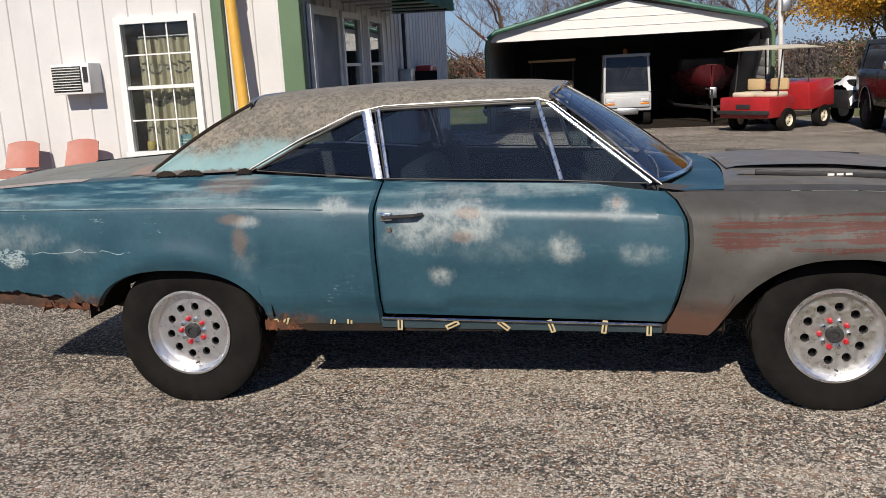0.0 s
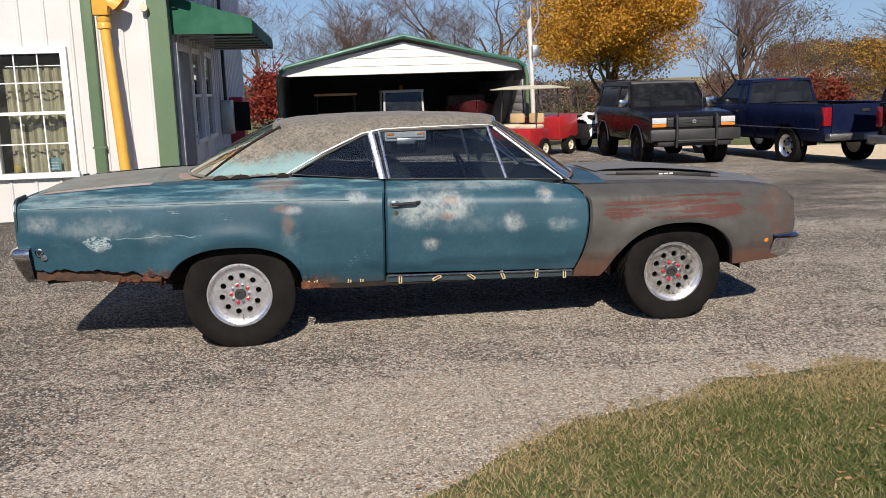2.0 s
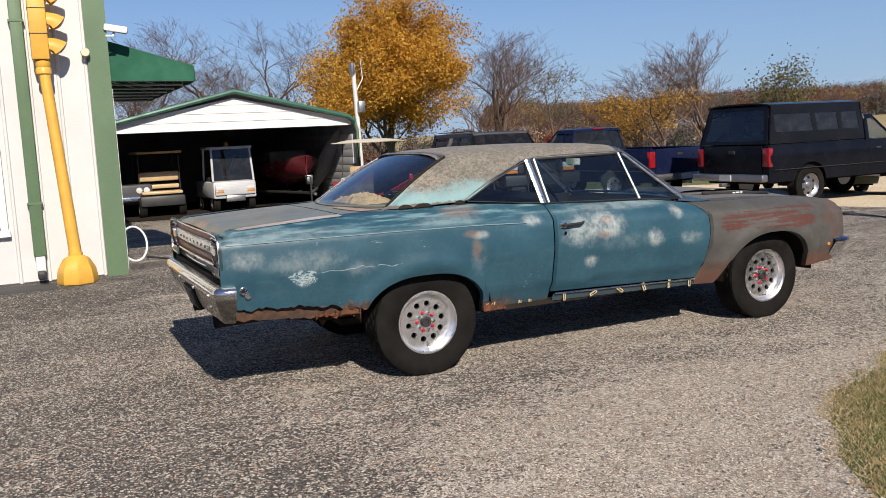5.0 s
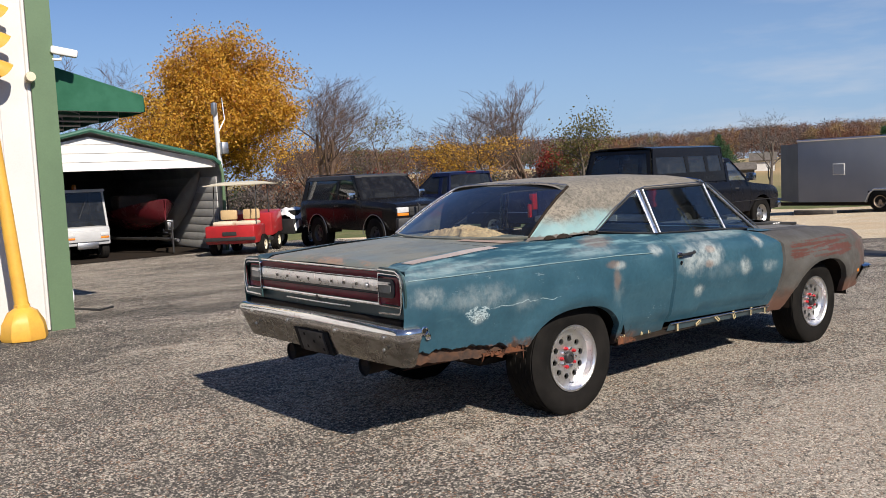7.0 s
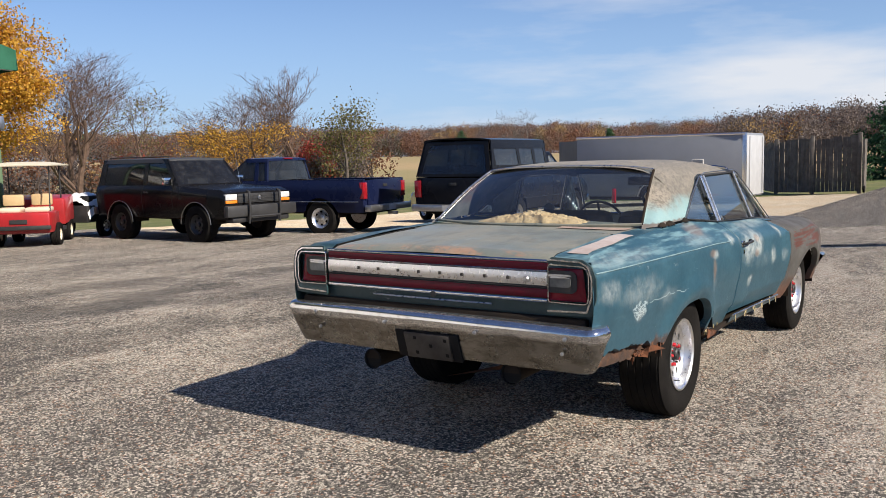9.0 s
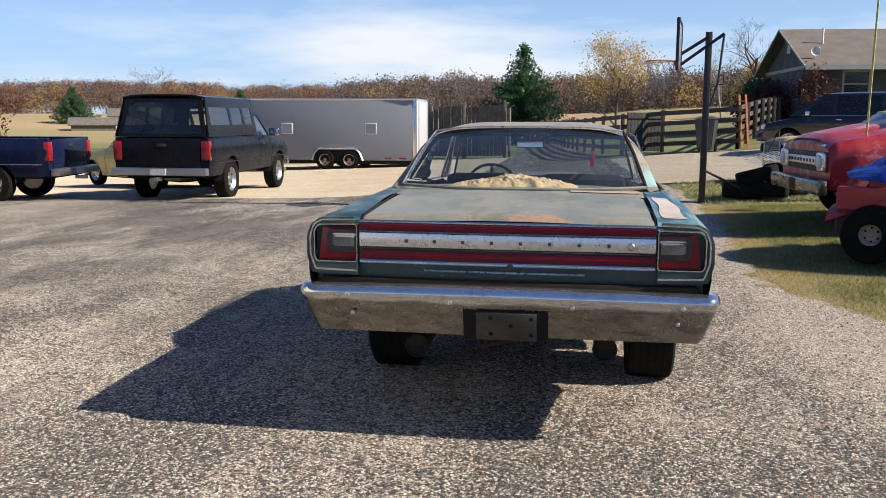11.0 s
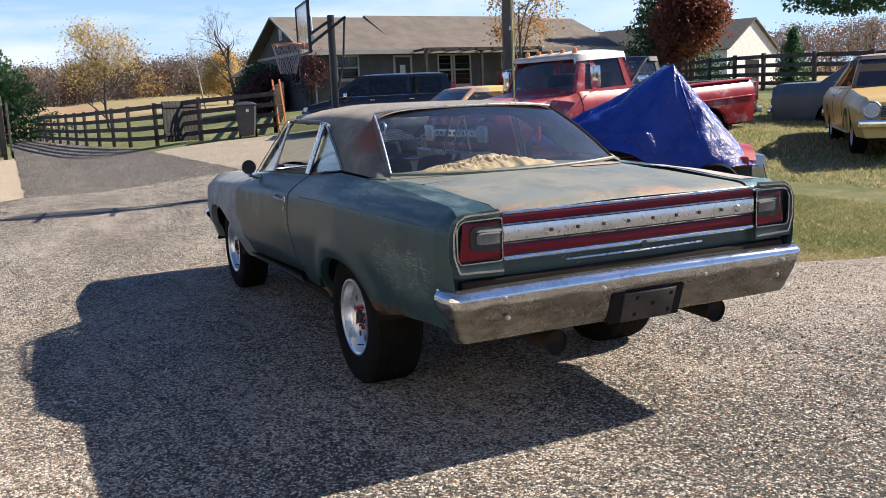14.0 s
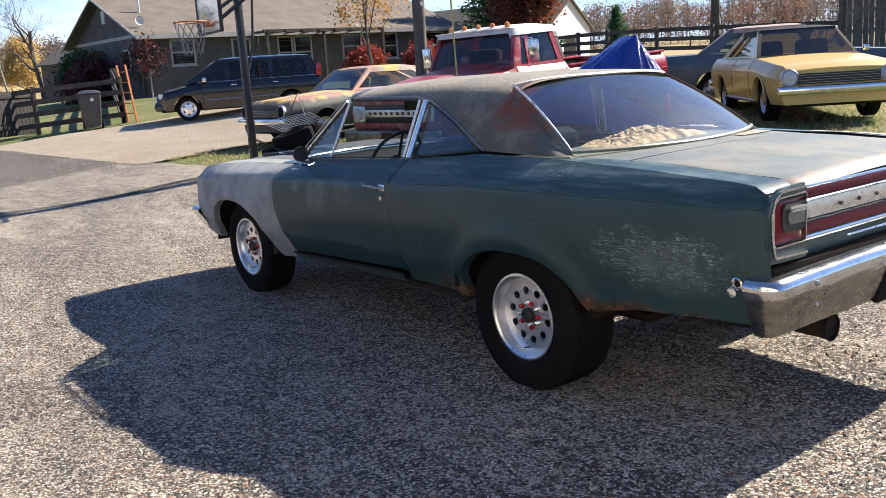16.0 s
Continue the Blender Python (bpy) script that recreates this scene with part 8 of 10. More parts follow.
def minivan():
    v = thing("minivan", heading_pose(19.55, -7.5, 70) @ Matrix.Translation((0, 0, -0.10)) @ Matrix.Scale(0.92, 4), "dark slate minivan parked on the gravel", "minivan")
    ax, R = (1.54, -1.54), 0.335
    top = [(-2.5, 1.06), (-2.3, 1.10), (0.9, 1.06), (1.35, 1.02), (2.2, 0.84), (2.42, 0.66)]
    y_at, zt = body_shell(v, top, [(-2.5, 0.93), (-2.2, 0.97), (1.6, 0.97), (2.2, 0.90), (2.42, 0.72)], 0.30, ax, R, M_VAN, tuck=0.07, inset=0.08, crease=0.7, crown=0.04)
    greenhouse(v, 1.55, 0.55, -2.25, -2.48, 1.08, 1.72, 0.88, 0.70, M_VAN, [(1.12, 0.38, 0.50, 0.34), (0.26, -0.95, 0.24, -0.92), (-1.08, -2.12, -1.05, -2.05)], M_GLASS_DARK, crown=0.06, seats=((0.2, 0.7), (-0.9, -0.4)))
    wheels4(v, ax, 0.82, R, 0.22, M_ALLOY, 0.68)
    for s in (-1, 1):
        part("headlamp", box_bm(2.12, 2.36, s * 0.70 - 0.16, s * 0.70 + 0.14, 0.66, 0.80, bevel=0.03), M_LENS, v)
        part("tail_lamp", box_bm(-2.52, -2.36, s * 0.86 - 0.08, s * 0.86 + 0.08, 1.08, 1.45, bevel=0.02), M_RED_LENS, v)
        part("door_mirror", box_bm(0.95, 1.08, s * 1.05 - 0.1, s * 1.05 + 0.1, 1.08, 1.22, bevel=0.03), M_CHROME, v)
        part("side_moulding", tube_bm([(-1.1, s * 0.955, 0.58), (1.0, s * 0.955, 0.56)], 0.012, 6), M_CHROME, v)
        part("belt_trim", tube_bm([(1.2, s * 0.895, 1.075), (-2.3, s * 0.90, 1.105)], 0.008, 6), M_CHROME, v)
        for x in (0.28, -0.98):
            part("door_handle", box_bm(x - 0.2, x - 0.04, s * 0.955 - 0.015, s * 0.955 + 0.015, 0.95, 0.98, bevel=0.006), M_CHROME, v)
    part("front_bumper", box_bm(2.2, 2.5, -0.82, 0.82, 0.30, 0.56, bevel=0.08), M_VAN, v)
    part("rear_bumper", box_bm(-2.62, -2.45, -0.90, 0.90, 0.32, 0.62, bevel=0.05), M_VAN, v)
    part("grille", box_bm(2.36, 2.44, -0.42, 0.42, 0.56, 0.72, bevel=0.02), M_CHROME, v)
    seams(v, y_at, zt, 0.30, (1.1, 0.30, -1.0))


minivan()


def far_van():
    v = thing("panel_van", heading_pose(62, 4.6, 178), "small teal panel van far down the drive", "van")
    paint = plain("pale_teal_paint", (0.12, 0.38, 0.36), (0.10, 0.32, 0.30), 3, 0.4)
    body_shell(v, [(-2.1, 1.1), (1.8, 1.1), (2.1, 1.0)], [(-2.1, 0.95), (2.1, 0.9)], 0.45, (1.2, -1.3), 0.35, paint)
    greenhouse(v, 1.8, 1.5, -2.0, -2.08, 1.1, 1.95, 0.92, 0.78, paint, [(1.55, 0.8, 1.35, 0.8)], M_GLASS_DARK, M_WHITE)
    wheels4(v, (1.2, -1.3), 0.8, 0.35, 0.2, M_STEEL)


far_van()


# --- carts and small machines at the carport ---
def red_cart():
    v = thing("service_cart", heading_pose(4.15, 14.75, -135), "red three-wheeled service cart with a cream canopy", "golf cart")
    part("front_body", box_bm(0.30, 1.15, -0.58, 0.58, 0.28, 0.70, bevel=0.05), M_RED, v)
    part("rear_bed", box_bm(-1.15, -0.25, -0.58, 0.58, 0.34, 0.90, bevel=0.05, m=pose(0, 0, 0, 0, 4, 0)), M_RED, v)
    part("running_board", box_bm(-0.3, 0.35, -0.58, 0.58, 0.26, 0.34, bevel=0.02), M_BLACK, v)
    for k in range(2):
        part("sign_bar", box_bm(-1.05 + 0.05 * k, -0.45, -0.592, -0.582, 0.66 - 0.08 * k, 0.69 - 0.08 * k), M_WHITE, v)
    for s in (-1, 1):
        part("seat_back", box_bm(0.30, 0.40, s * 0.27 - 0.2, s * 0.27 + 0.2, 0.80, 1.04, bevel=0.04), M_TAN, v)
        part("seat", box_bm(0.38, 0.85, s * 0.27 - 0.23, s * 0.27 + 0.23, 0.69, 0.78, bevel=0.035), M_CREAM, v)
        part("canopy_post", tube_bm([(-0.3, s * 0.5, 0.4), (-0.25, s * 0.5, 1.62)], 0.016), M_BLACK, v)
        part("canopy_post", tube_bm([(0.75, s * 0.5, 0.7), (0.62, s * 0.5, 1.62)], 0.014), M_BLACK, v)
    part("canopy", grid_bm(lambda u, w: (lerp(-0.62, 0.98, u), lerp(-0.62, 0.62, w), 1.62 + 0.07 * (1 - (2 * u - 1) ** 4) * (1 - (2 * w - 1) ** 4)), 14, 10), M_CREAM, v, thick=0.02)
    part("front_bumper", box_bm(1.15, 1.22, -0.60, 0.60, 0.36, 0.44, bevel=0.015), M_BLACK, v)
    part("number_plate", box_bm(1.15, 1.17, -0.16, 0.16, 0.48, 0.56), M_BLACK, v)
    for x, y in ((0.55, -0.56), (0.55, 0.56), (-0.75, -0.5), (-0.75, 0.5)):
        road_wheel(v, x, y, 1 if y > 0 else -1, 0.235, 0.17, M_CREAM, 0.5)
    return v


red_cart()


def yard_trailer():
    """A small dark trailer with a crumpled white sheet over its load."""
    v = thing("yard_trailer", heading_pose(6.0, 15.6, 20), "small black yard trailer between the carts and the off-roader", "trailer")
    part("tub", box_bm(-0.6, 0.6, -0.42, 0.42, 0.34, 0.72, bevel=0.03), M_BLACK, v)
    part("drawbar", tube_bm([(0.6, 0, 0.40), (1.2, 0, 0.36), (1.25, 0, 0.05)], 0.025), M_STEEL, v)
    for s in (-1, 1):
        road_wheel(v, -0.1, s * 0.50, s, 0.26, 0.13, M_STEEL, 0.5)
    sh = part("sheet", grid_bm(lambda u, w: (lerp(-0.58, 0.40, u), lerp(-0.47, 0.47, w), 0.98 - 0.42 * abs(2 * w - 1) ** 4 - 0.16 * abs(2 * u - 1) ** 3 + 0.05 * noise.noise((u * 5, w * 5, 3)) + 0.03 * noise.noise((u * 13, w * 13, 6))), 26, 26), M_WHITE, None, thick=0.006)
    sh.matrix_basis = v.matrix_basis.copy()
    sh.name = "white_sheet"
    tagged(sh, "crumpled white sheet draped over the yard trailer", "sheet")
    part("load", box_bm(-0.5, 0.34, -0.36, 0.36, 0.72, 0.93, bevel=0.08), M_DARK, v)


yard_trailer()


def golf_cart(x, y, deg, label):
    v = thing("golf_cart", heading_pose(x, y, deg), label, "golf cart")
    part("body", box_bm(-1.0, 1.0, -0.55, 0.55, 0.28, 0.55, bevel=0.05), M_DULLBLACK, v)
    part("front_cowl", box_bm(0.6, 1.05, -0.5, 0.5, 0.5, 0.85, bevel=0.08), M_DULLBLACK, v)
    part("seat", box_bm(-0.35, 0.15, -0.52, 0.52, 0.70, 0.82, bevel=0.04), M_TAN, v)
    part("seat_back", box_bm(-0.48, -0.36, -0.50, 0.50, 0.90, 1.14, bevel=0.05), M_TAN, v)
    part("rear_seat", box_bm(-0.98, -0.55, -0.50, 0.50, 0.58, 0.66, bevel=0.03), M_TAN, v)
    part("canopy", box_bm(-0.85, 0.75, -0.56, 0.56, 1.60, 1.66, bevel=0.02), plain("orange_tan_canopy", (0.55, 0.32, 0.14), (0.48, 0.27, 0.11), 3, 0.5), v)
    for sx in (-0.6, 0.65):
        for s in (-1, 1):
            part("post", tube_bm([(sx, s * 0.5, 0.5), (sx * 0.95, s * 0.5, 1.6)], 0.015), M_BLACK, v)
    for x2 in (-0.7, 0.72):
        for s in (-1, 1):
            road_wheel(v, x2, s * 0.48, s, 0.23, 0.18, M_STEEL, 0.5)


golf_cart(-0.60, 18.2, 90, "black golf cart with tan seats under the carport")


def cab_cart():
    v = thing("cab_cart", heading_pose(1.15, 18.0, -88), "grey-white utility cart with an enclosed cab and amber beacon", "utility cart")
    paint = plain("grey_white_paint", (0.50, 0.51, 0.52), (0.42, 0.43, 0.44), 3, 0.5)
    part("lower_body", box_bm(-1.1, 0.95, -0.56, 0.56, 0.36, 0.80, bevel=0.05), paint, v)
    part("nose", box_bm(0.85, 1.0, -0.52, 0.52, 0.45, 0.72, bevel=0.03), paint, v)
    for s in (-1, 1):
        part("headlamp", box_bm(0.98, 1.015, s * 0.40 - 0.10, s * 0.40 + 0.10, 0.58, 0.66, bevel=0.01), M_LENS, v)
        part("indicator", box_bm(0.98, 1.012, s * 0.40 - 0.10, s * 0.40 + 0.10, 0.52, 0.57, bevel=0.008), M_AMBER, v)
        part("cab_post", tube_bm([(0.85, s * 0.53, 0.8), (0.72, s * 0.50, 1.66)], 0.03), paint, v)
        part("cab_post", tube_bm([(-0.2, s * 0.53, 0.8), (-0.2, s * 0.50, 1.66)], 0.03), paint, v)
    part("roof", box_bm(-0.28, 0.80, -0.55, 0.55, 1.63, 1.70, bevel=0.025), paint, v)
    g = part("windscreen", holed_bm([(-0.5, 0.82), (0.5, 0.82), (0.47, 1.62), (-0.47, 1.62)], [], lambda a, b: (lerp(0.86, 0.74, (b - 0.8) / 0.85), a, b), depth_dir=(-0.006, 0, 0)), M_GLASS_DARK, v)
    g.visible_shadow = False
    part("wiper", tube_bm([(0.84, 0.05, 1.4), (0.875, -0.12, 1.02)], 0.006, 5), M_BLACK, v)
    part("beacon", revolve_bm([(0.0, 0.13), (0.04, 0.12), (0.055, 0.08), (0.055, 0.0), (0.0, 0.0)], 14, "z", (0.3, 0.0, 1.70)), M_AMBER, v)
    part("seat", box_bm(-0.15, 0.3, -0.5, 0.5, 0.8, 0.92, bevel=0.04), M_INTERIOR, v)
    part("back_panel", box_bm(-0.25, -0.2, -0.5, 0.5, 0.8, 1.6), M_DARK, v)
    part("skid_plate", box_bm(0.9, 1.0, -0.25, 0.25, 0.28, 0.44, bevel=0.02), M_STEEL, v)
    for x in (0.62, -0.75):
        for s in (-1, 1):
            road_wheel(v, x, s * 0.46, s, 0.25, 0.17, M_STEEL, 0.5)


cab_cart()


def boat():
    v = thing("boat", pose(3.1, 19.6, ground_z(3, 18), 0, 0, 90), "dark red boat on a trailer inside the carport", "boat")
    paint = plain("maroon_gelcoat", (0.12, 0.015, 0.02), (0.09, 0.012, 0.016), 2, 0.25)

    def fn(u, w):
        x = lerp(-2.6, 2.2, u)
        b = 0.85 * (1 - max(0, -x - 0.6) ** 2 / 4.2) if x < -0.6 else 0.85
        b = max(0.02, b)
        a = lerp(-1, 1, w)
        return (x, a * b, 0.55 + 0.55 * abs(a) ** 2.2 + 0.16 * max(0, -x - 1.0))
    part("hull", grid_bm(fn, 24, 16), paint, v, thick=0.03)
    part("deck", grid_bm(lambda u, w: (lerp(-2.5, -0.4, u), lerp(-1, 1, w) * 0.82 * (1 - max(0, -lerp(-2.5, -0.4, u) - 0.6) ** 2 / 4.2), 1.12 + 0.16 * max(0, -lerp(-2.5, -0.4, u) - 1.0)), 10, 6), paint, v, thick=0.02)
    part("windscreen_cover", box_bm(-0.9, -0.2, -0.55, 0.55, 1.12, 1.50, bevel=0.1), plain("canvas_cover", (0.16, 0.12, 0.10), (0.12, 0.09, 0.075), 3, 0.9), v)
    part("trailer_tongue", tube_bm([(0.0, 0, 0.38), (-3.3, 0, 0.36)], 0.04), M_STEEL, v)
    part("jack", tube_bm([(-3.1, 0.05, 0.05), (-3.1, 0.05, 0.80), (-3.1, 0.2, 0.84)], 0.025), M_BLACK, v)
    part("winch", box_bm(-2.9, -2.7, -0.08, 0.08, 0.6, 0.85, bevel=0.02), M_STEEL, v)
    for s in (-1, 1):
        part("axle_frame", tube_bm([(-2.9, 0, 0.38), (-1.2, s * 0.7, 0.40), (1.6, s * 0.7, 0.40)], 0.035), M_STEEL, v)
        road_wheel(v, 0.8, s * 0.85, s, 0.30, 0.17, M_STEEL, 0.55)


boat()
canoe = thing("canoe", pose(4.02, 18.2, 1.05, 0, 42, 100), "white canoe tip leaning in the carport", "canoe")
bow = lambda u: max(0.001, math.sin(math.pi * u))
part("hull", grid_bm(lambda u, w: (lerp(-1.3, 1.3, u), 0.26 * bow(u) ** 0.7 * math.cos(math.pi * w), -0.26 * bow(u) ** 0.5 * math.sin(math.pi * w)), 20, 10), plain("grey_canoe", (0.25, 0.24, 0.22), (0.2, 0.19, 0.18), 3, 0.5), canoe, thick=0.012)
part("tip", grid_bm(lambda u, w: (lerp(0.95, 1.32, u), 0.27 * bow(lerp(0.865, 1.0, u)) ** 0.7 * math.cos(math.pi * w), -0.27 * bow(lerp(0.865, 1.0, u)) ** 0.5 * math.sin(math.pi * w)), 8, 10), M_WHITE, canoe, thick=0.012)
old_nose = thing("stored_car", pose(-1.55, 18.9, ground_z(-1, 18), 0, 0, -90), "old car stored at the back of the carport", "car")
part("front_end", box_bm(0.0, 1.4, -0.75, 0.75, 0.35, 0.85, bevel=0.06), plain("dull_dark_paint", (0.05, 0.05, 0.055), (0.04, 0.04, 0.045), 3, 0.5), old_nose)
part("bumper", box_bm(1.4, 1.5, -0.78, 0.78, 0.42, 0.55, bevel=0.03), M_CHROME, old_nose)
for y in (-0.6, -0.42, 0.42, 0.6):
    part("headlamp", revolve_bm([(0.075, 0.0), (0.075, 0.03), (0.0, 0.05)], 16, "x", (1.4, y, 0.70)), M_LENS, old_nose)


# --- covered six-wheeler ---
def sixwheeler():
    v = thing("six_wheeler", heading_pose(2.80, -4.22, 60), "red and black six-wheeled all-terrain vehicle under a tarp", "atv")
    M_HUB = plain("dusty_hub_paint", (0.40, 0.38, 0.32), (0.26, 0.24, 0.20), 9, 0.7)
    red = plain("atv_red", (0.40, 0.03, 0.035), (0.33, 0.025, 0.03), 3, 0.35)
    bm = grid_bm(lambda u, w: (lerp(-1.3, 1.3, u), lerp(-1, 1, w) * (0.68 - 0.12 * abs(2 * u - 1) ** 3), 0.72 + 0.10 * math.sin(math.pi * u) - 0.16 * abs(2 * w - 1) ** 5 - 0.20 * max(0, 2 * u - 1) ** 2), 26, 14)
    part("upper_body", bm, red, v, thick=0.02)
    part("lower_tub", box_bm(-1.26, 1.22, -0.56, 0.56, 0.22, 0.60, bevel=0.08), M_BLACK, v)
    for s in (-1, 1):
        part("side_skirt", box_bm(-1.2, 1.18, s * 0.62 - 0.05, s * 0.62 + 0.05, 0.50, 0.62, bevel=0.03), red, v)
        part("side_panel", box_bm(0.30, 1.18, s * 0.63 - 0.03, s * 0.63 + 0.03, 0.58, 0.74, bevel=0.03), red, v)
        part("vent", box_bm(-0.1, 0.45, s * 0.665 - 0.01, s * 0.665 + 0.01, 0.62, 0.74, bevel=0.01), M_DARK, v)
        for x in (-0.80, 0.0, 0.80):
            road_wheel(v, x, s * 0.68, s, 0.29, 0.28, M_HUB, 0.36)
    part("rear_rack", box_bm(-1.42, -1.26, -0.5, 0.5, 0.32, 0.62, bevel=0.03), M_STEEL, v)
    m = v.matrix_basis
    tarp = thing("blue_tarp", m, "blue plastic tarp draped over the six-wheeler", "tarp")
    n = Nodes("blue_tarp_plastic")
    col = n.mix(n.ramp(n.noise(2.5, 5, 0.6), 0.3, 0.7), (0.008, 0.034, 0.24), (0.012, 0.050, 0.32))
    n.bump(n.math("ADD", n.noise(5, 5, 0.65, dist=1.5), n.math("MULTIPLY", n.noise(28, 4, 0.7), 0.35)), 0.8, 0.04)
    M_TARP = n.done(col, 0.27, Specular_IOR_Level=0.4)

    def fn(u, w):
        a = 2 * math.pi * u
        ca, sa = math.cos(a), math.sin(a)
        k = (abs(ca) ** 3 + abs(sa) ** 3) ** (-1 / 3)
        ex, ey = -0.42 + (1.62 if ca > 0 else 1.0) * ca * k, 0.82 * sa * k
        ez = 0.80 - 0.34 * smooth01((0.25 - ex) / 0.7) + 0.05 * math.sin(a * 3 + 1) + 0.025 * math.sin(a * 9)
        px, py = -0.40 + 0.03 * ca, 0.12 + 0.30 * sa
        r = w ** 0.9
        x, y = lerp(px, ex, r), lerp(py, ey, r)
        z = lerp(1.66, ez, r) - 0.06 * math.sin(math.pi * r) * (1 if ca > 0 else 0.3)
        fold = (0.036 * (abs(math.sin(4.5 * a + 1.6 * r + 0.6)) - 0.6) + 0.018 * (abs(math.sin(9.5 * a - 2 * r)) - 0.6) + 0.050 * noise.noise((ca * 2.2, sa * 2.2, r * 4)) + 0.026 * noise.noise((ca * 6, sa * 6, r * 9))) * r
        z += fold + 0.022 * noise.noise((x * 5, y * 5, 2)) + 0.012 * noise.noise((x * 13, y * 13, 6))
        return (x + fold * 0.5, y + fold * (1 if sa > 0 else -1), z)
    part("sheet", grid_bm(fn, 150, 46), M_TARP, tarp, thick=0.006)
    for a in (1.15, 1.9, 4.4, 5.1):
        c = [Vector(fn(a / (2 * math.pi), 0.08 + 0.11 * k)) + Vector((0, 0, 0.012)) for k in range(9)]
        part("fold_ridge", tube_bm(c, [0.010] * 5 + [0.008, 0.006, 0.004, 0.002], 6), M_TARP, tarp)
    part("tie_cord", tube_bm([(-1.36, 0.62, 0.52), (-1.44, 0.6, 0.2), (-1.42, 0.6, 0.0)], 0.005, 5), M_BLACK, tarp)


sixwheeler()


# --- enclosed trailer ---
def trailer():
    v = thing("enclosed_trailer", pose(23.25, 8.45, ground_z(23.2, 8.4), 0, 0, 90), "long grey enclosed cargo trailer on twin axles", "trailer")
    skin = plain("grey_trailer_skin", (0.235, 0.25, 0.275), (0.205, 0.22, 0.245), 0.8, 0.42, bump=0.05)
    z0, z1 = 0.30, 2.42
    xr, xf = -3.05, 2.95
    yl, yr = 0.0, -2.35
    part("box", box_bm(xr, xf, yr, yl, z0, z1, bevel=0.03), skin, v)
    bm = bmesh.new()
    ring = [(xf - 0.02, yl), (xf + 1.15, (yl + yr) / 2 + 0.25), (xf + 1.15, (yl + yr) / 2 - 0.25), (xf - 0.02, yr)]
    bot = [bm.verts.new((a, b, z0)) for a, b in ring]
    tp = [bm.verts.new((a, b, z1 - 0.12)) for a, b in ring]
    for k in range(4):
        bm.faces.new((bot[k], bot[(k + 1) % 4], tp[(k + 1) % 4], tp[k]))
    bm.faces.new(tp)
    bm.faces.new(bot[::-1])
    part("nose", bm, plain("dark_grey_skin", (0.10, 0.105, 0.115), (0.08, 0.085, 0.095), 1, 0.45), v)
    part("roof_edge", tube_bm([(xr, yl + 0.01, z1 - 0.03), (xf, yl + 0.01, z1 - 0.03)], 0.04, 8), M_BRUSHED, v)
    part("rear_door", box_bm(xr - 0.04, xr - 0.005, yr + 0.06, yl - 0.04, z0 + 0.05, z1 - 0.08, bevel=0.01), plain("light_grey_door", (0.47, 0.48, 0.49), (0.40, 0.41, 0.42), 2, 0.5), v)
    for yy in (yl - 0.35, yr + 0.35):
        part("lock_rod", tube_bm([(xr - 0.065, yy, z0 + 0.1), (xr - 0.065, yy, z1 - 0.12)], 0.016, 6), M_STEEL, v)
    part("corner_post", box_bm(xr - 0.05, xr + 0.08, yl - 0.06, yl + 0.015, z0, z1, bevel=0.01), M_BRUSHED, v)
    for xw in (1.5, -1.5):
        w = part("side_window", box_bm(xw - 0.20, xw + 0.20, yl + 0.003, yl + 0.02, 1.20, 1.58, bevel=0.004), M_WHITE_OLD, v)
        part("pane", box_bm(xw - 0.175, xw + 0.175, yl + 0.018, yl + 0.024, 1.225, 1.555), skin, w)
    for xw in (0.15, -0.72):
        road_wheel(v, xw, -0.055, 1, 0.335, 0.2, plain("tan_steel_rim", (0.4, 0.3, 0.2), (0.33, 0.24, 0.15), 8, 0.5), 0.58)
        road_wheel(v, xw, yr + 0.16, -1, 0.335, 0.2, M_STEEL, 0.58)
    part("wheel_opening", box_bm(-1.12, 0.55, yl - 0.30, yl + 0.004, 0.28, 0.66, bevel=0.0), M_DARK, v)
    pts = [(0.62, 0.30), (0.50, 0.58), (0.35, 0.72), (-0.9, 0.72), (-1.08, 0.58), (-1.2, 0.30)]
    part("fender", tube_bm([(a, yl + 0.02, b) for a, b in pts], 0.03, 8), M_BRUSHED, v)
    for a in (-2.1, -2.6):
        part("marker_lamp", box_bm(a - 0.12, a + 0.12, yl + 0.0, yl + 0.02, 0.36, 0.41), M_RED_LENS, v)
    part("marker_lamp", box_bm(-0.35, -0.25, yl, yl + 0.02, 0.84, 0.87), M_AMBER, v)
    part("frame_rail", box_bm(xr, xf + 1.0, yl - 0.2, yl - 0.1, 0.18, 0.30), M_UNDER, v)
    part("tongue", tube_bm([(xf + 1.0, (yl + yr) / 2, 0.35), (xf + 2.2, (yl + yr) / 2, 0.38)], 0.05), M_STEEL, v)
    part("jack_stand", tube_bm([(xf + 1.7, (yl + yr) / 2, 0.0), (xf + 1.7, (yl + yr) / 2, 0.8)], 0.035), M_STEEL, v)


trailer()
board = part("timber_block", box_bm(22.95, 23.2, 10.0, 11.4, ground_z(23, 10.6) - 0.02, ground_z(23, 10.6) + 0.13, bevel=0.01), M_WOOD_GREY)
tagged(board, "weathered timber lying by the trailer", "timber")

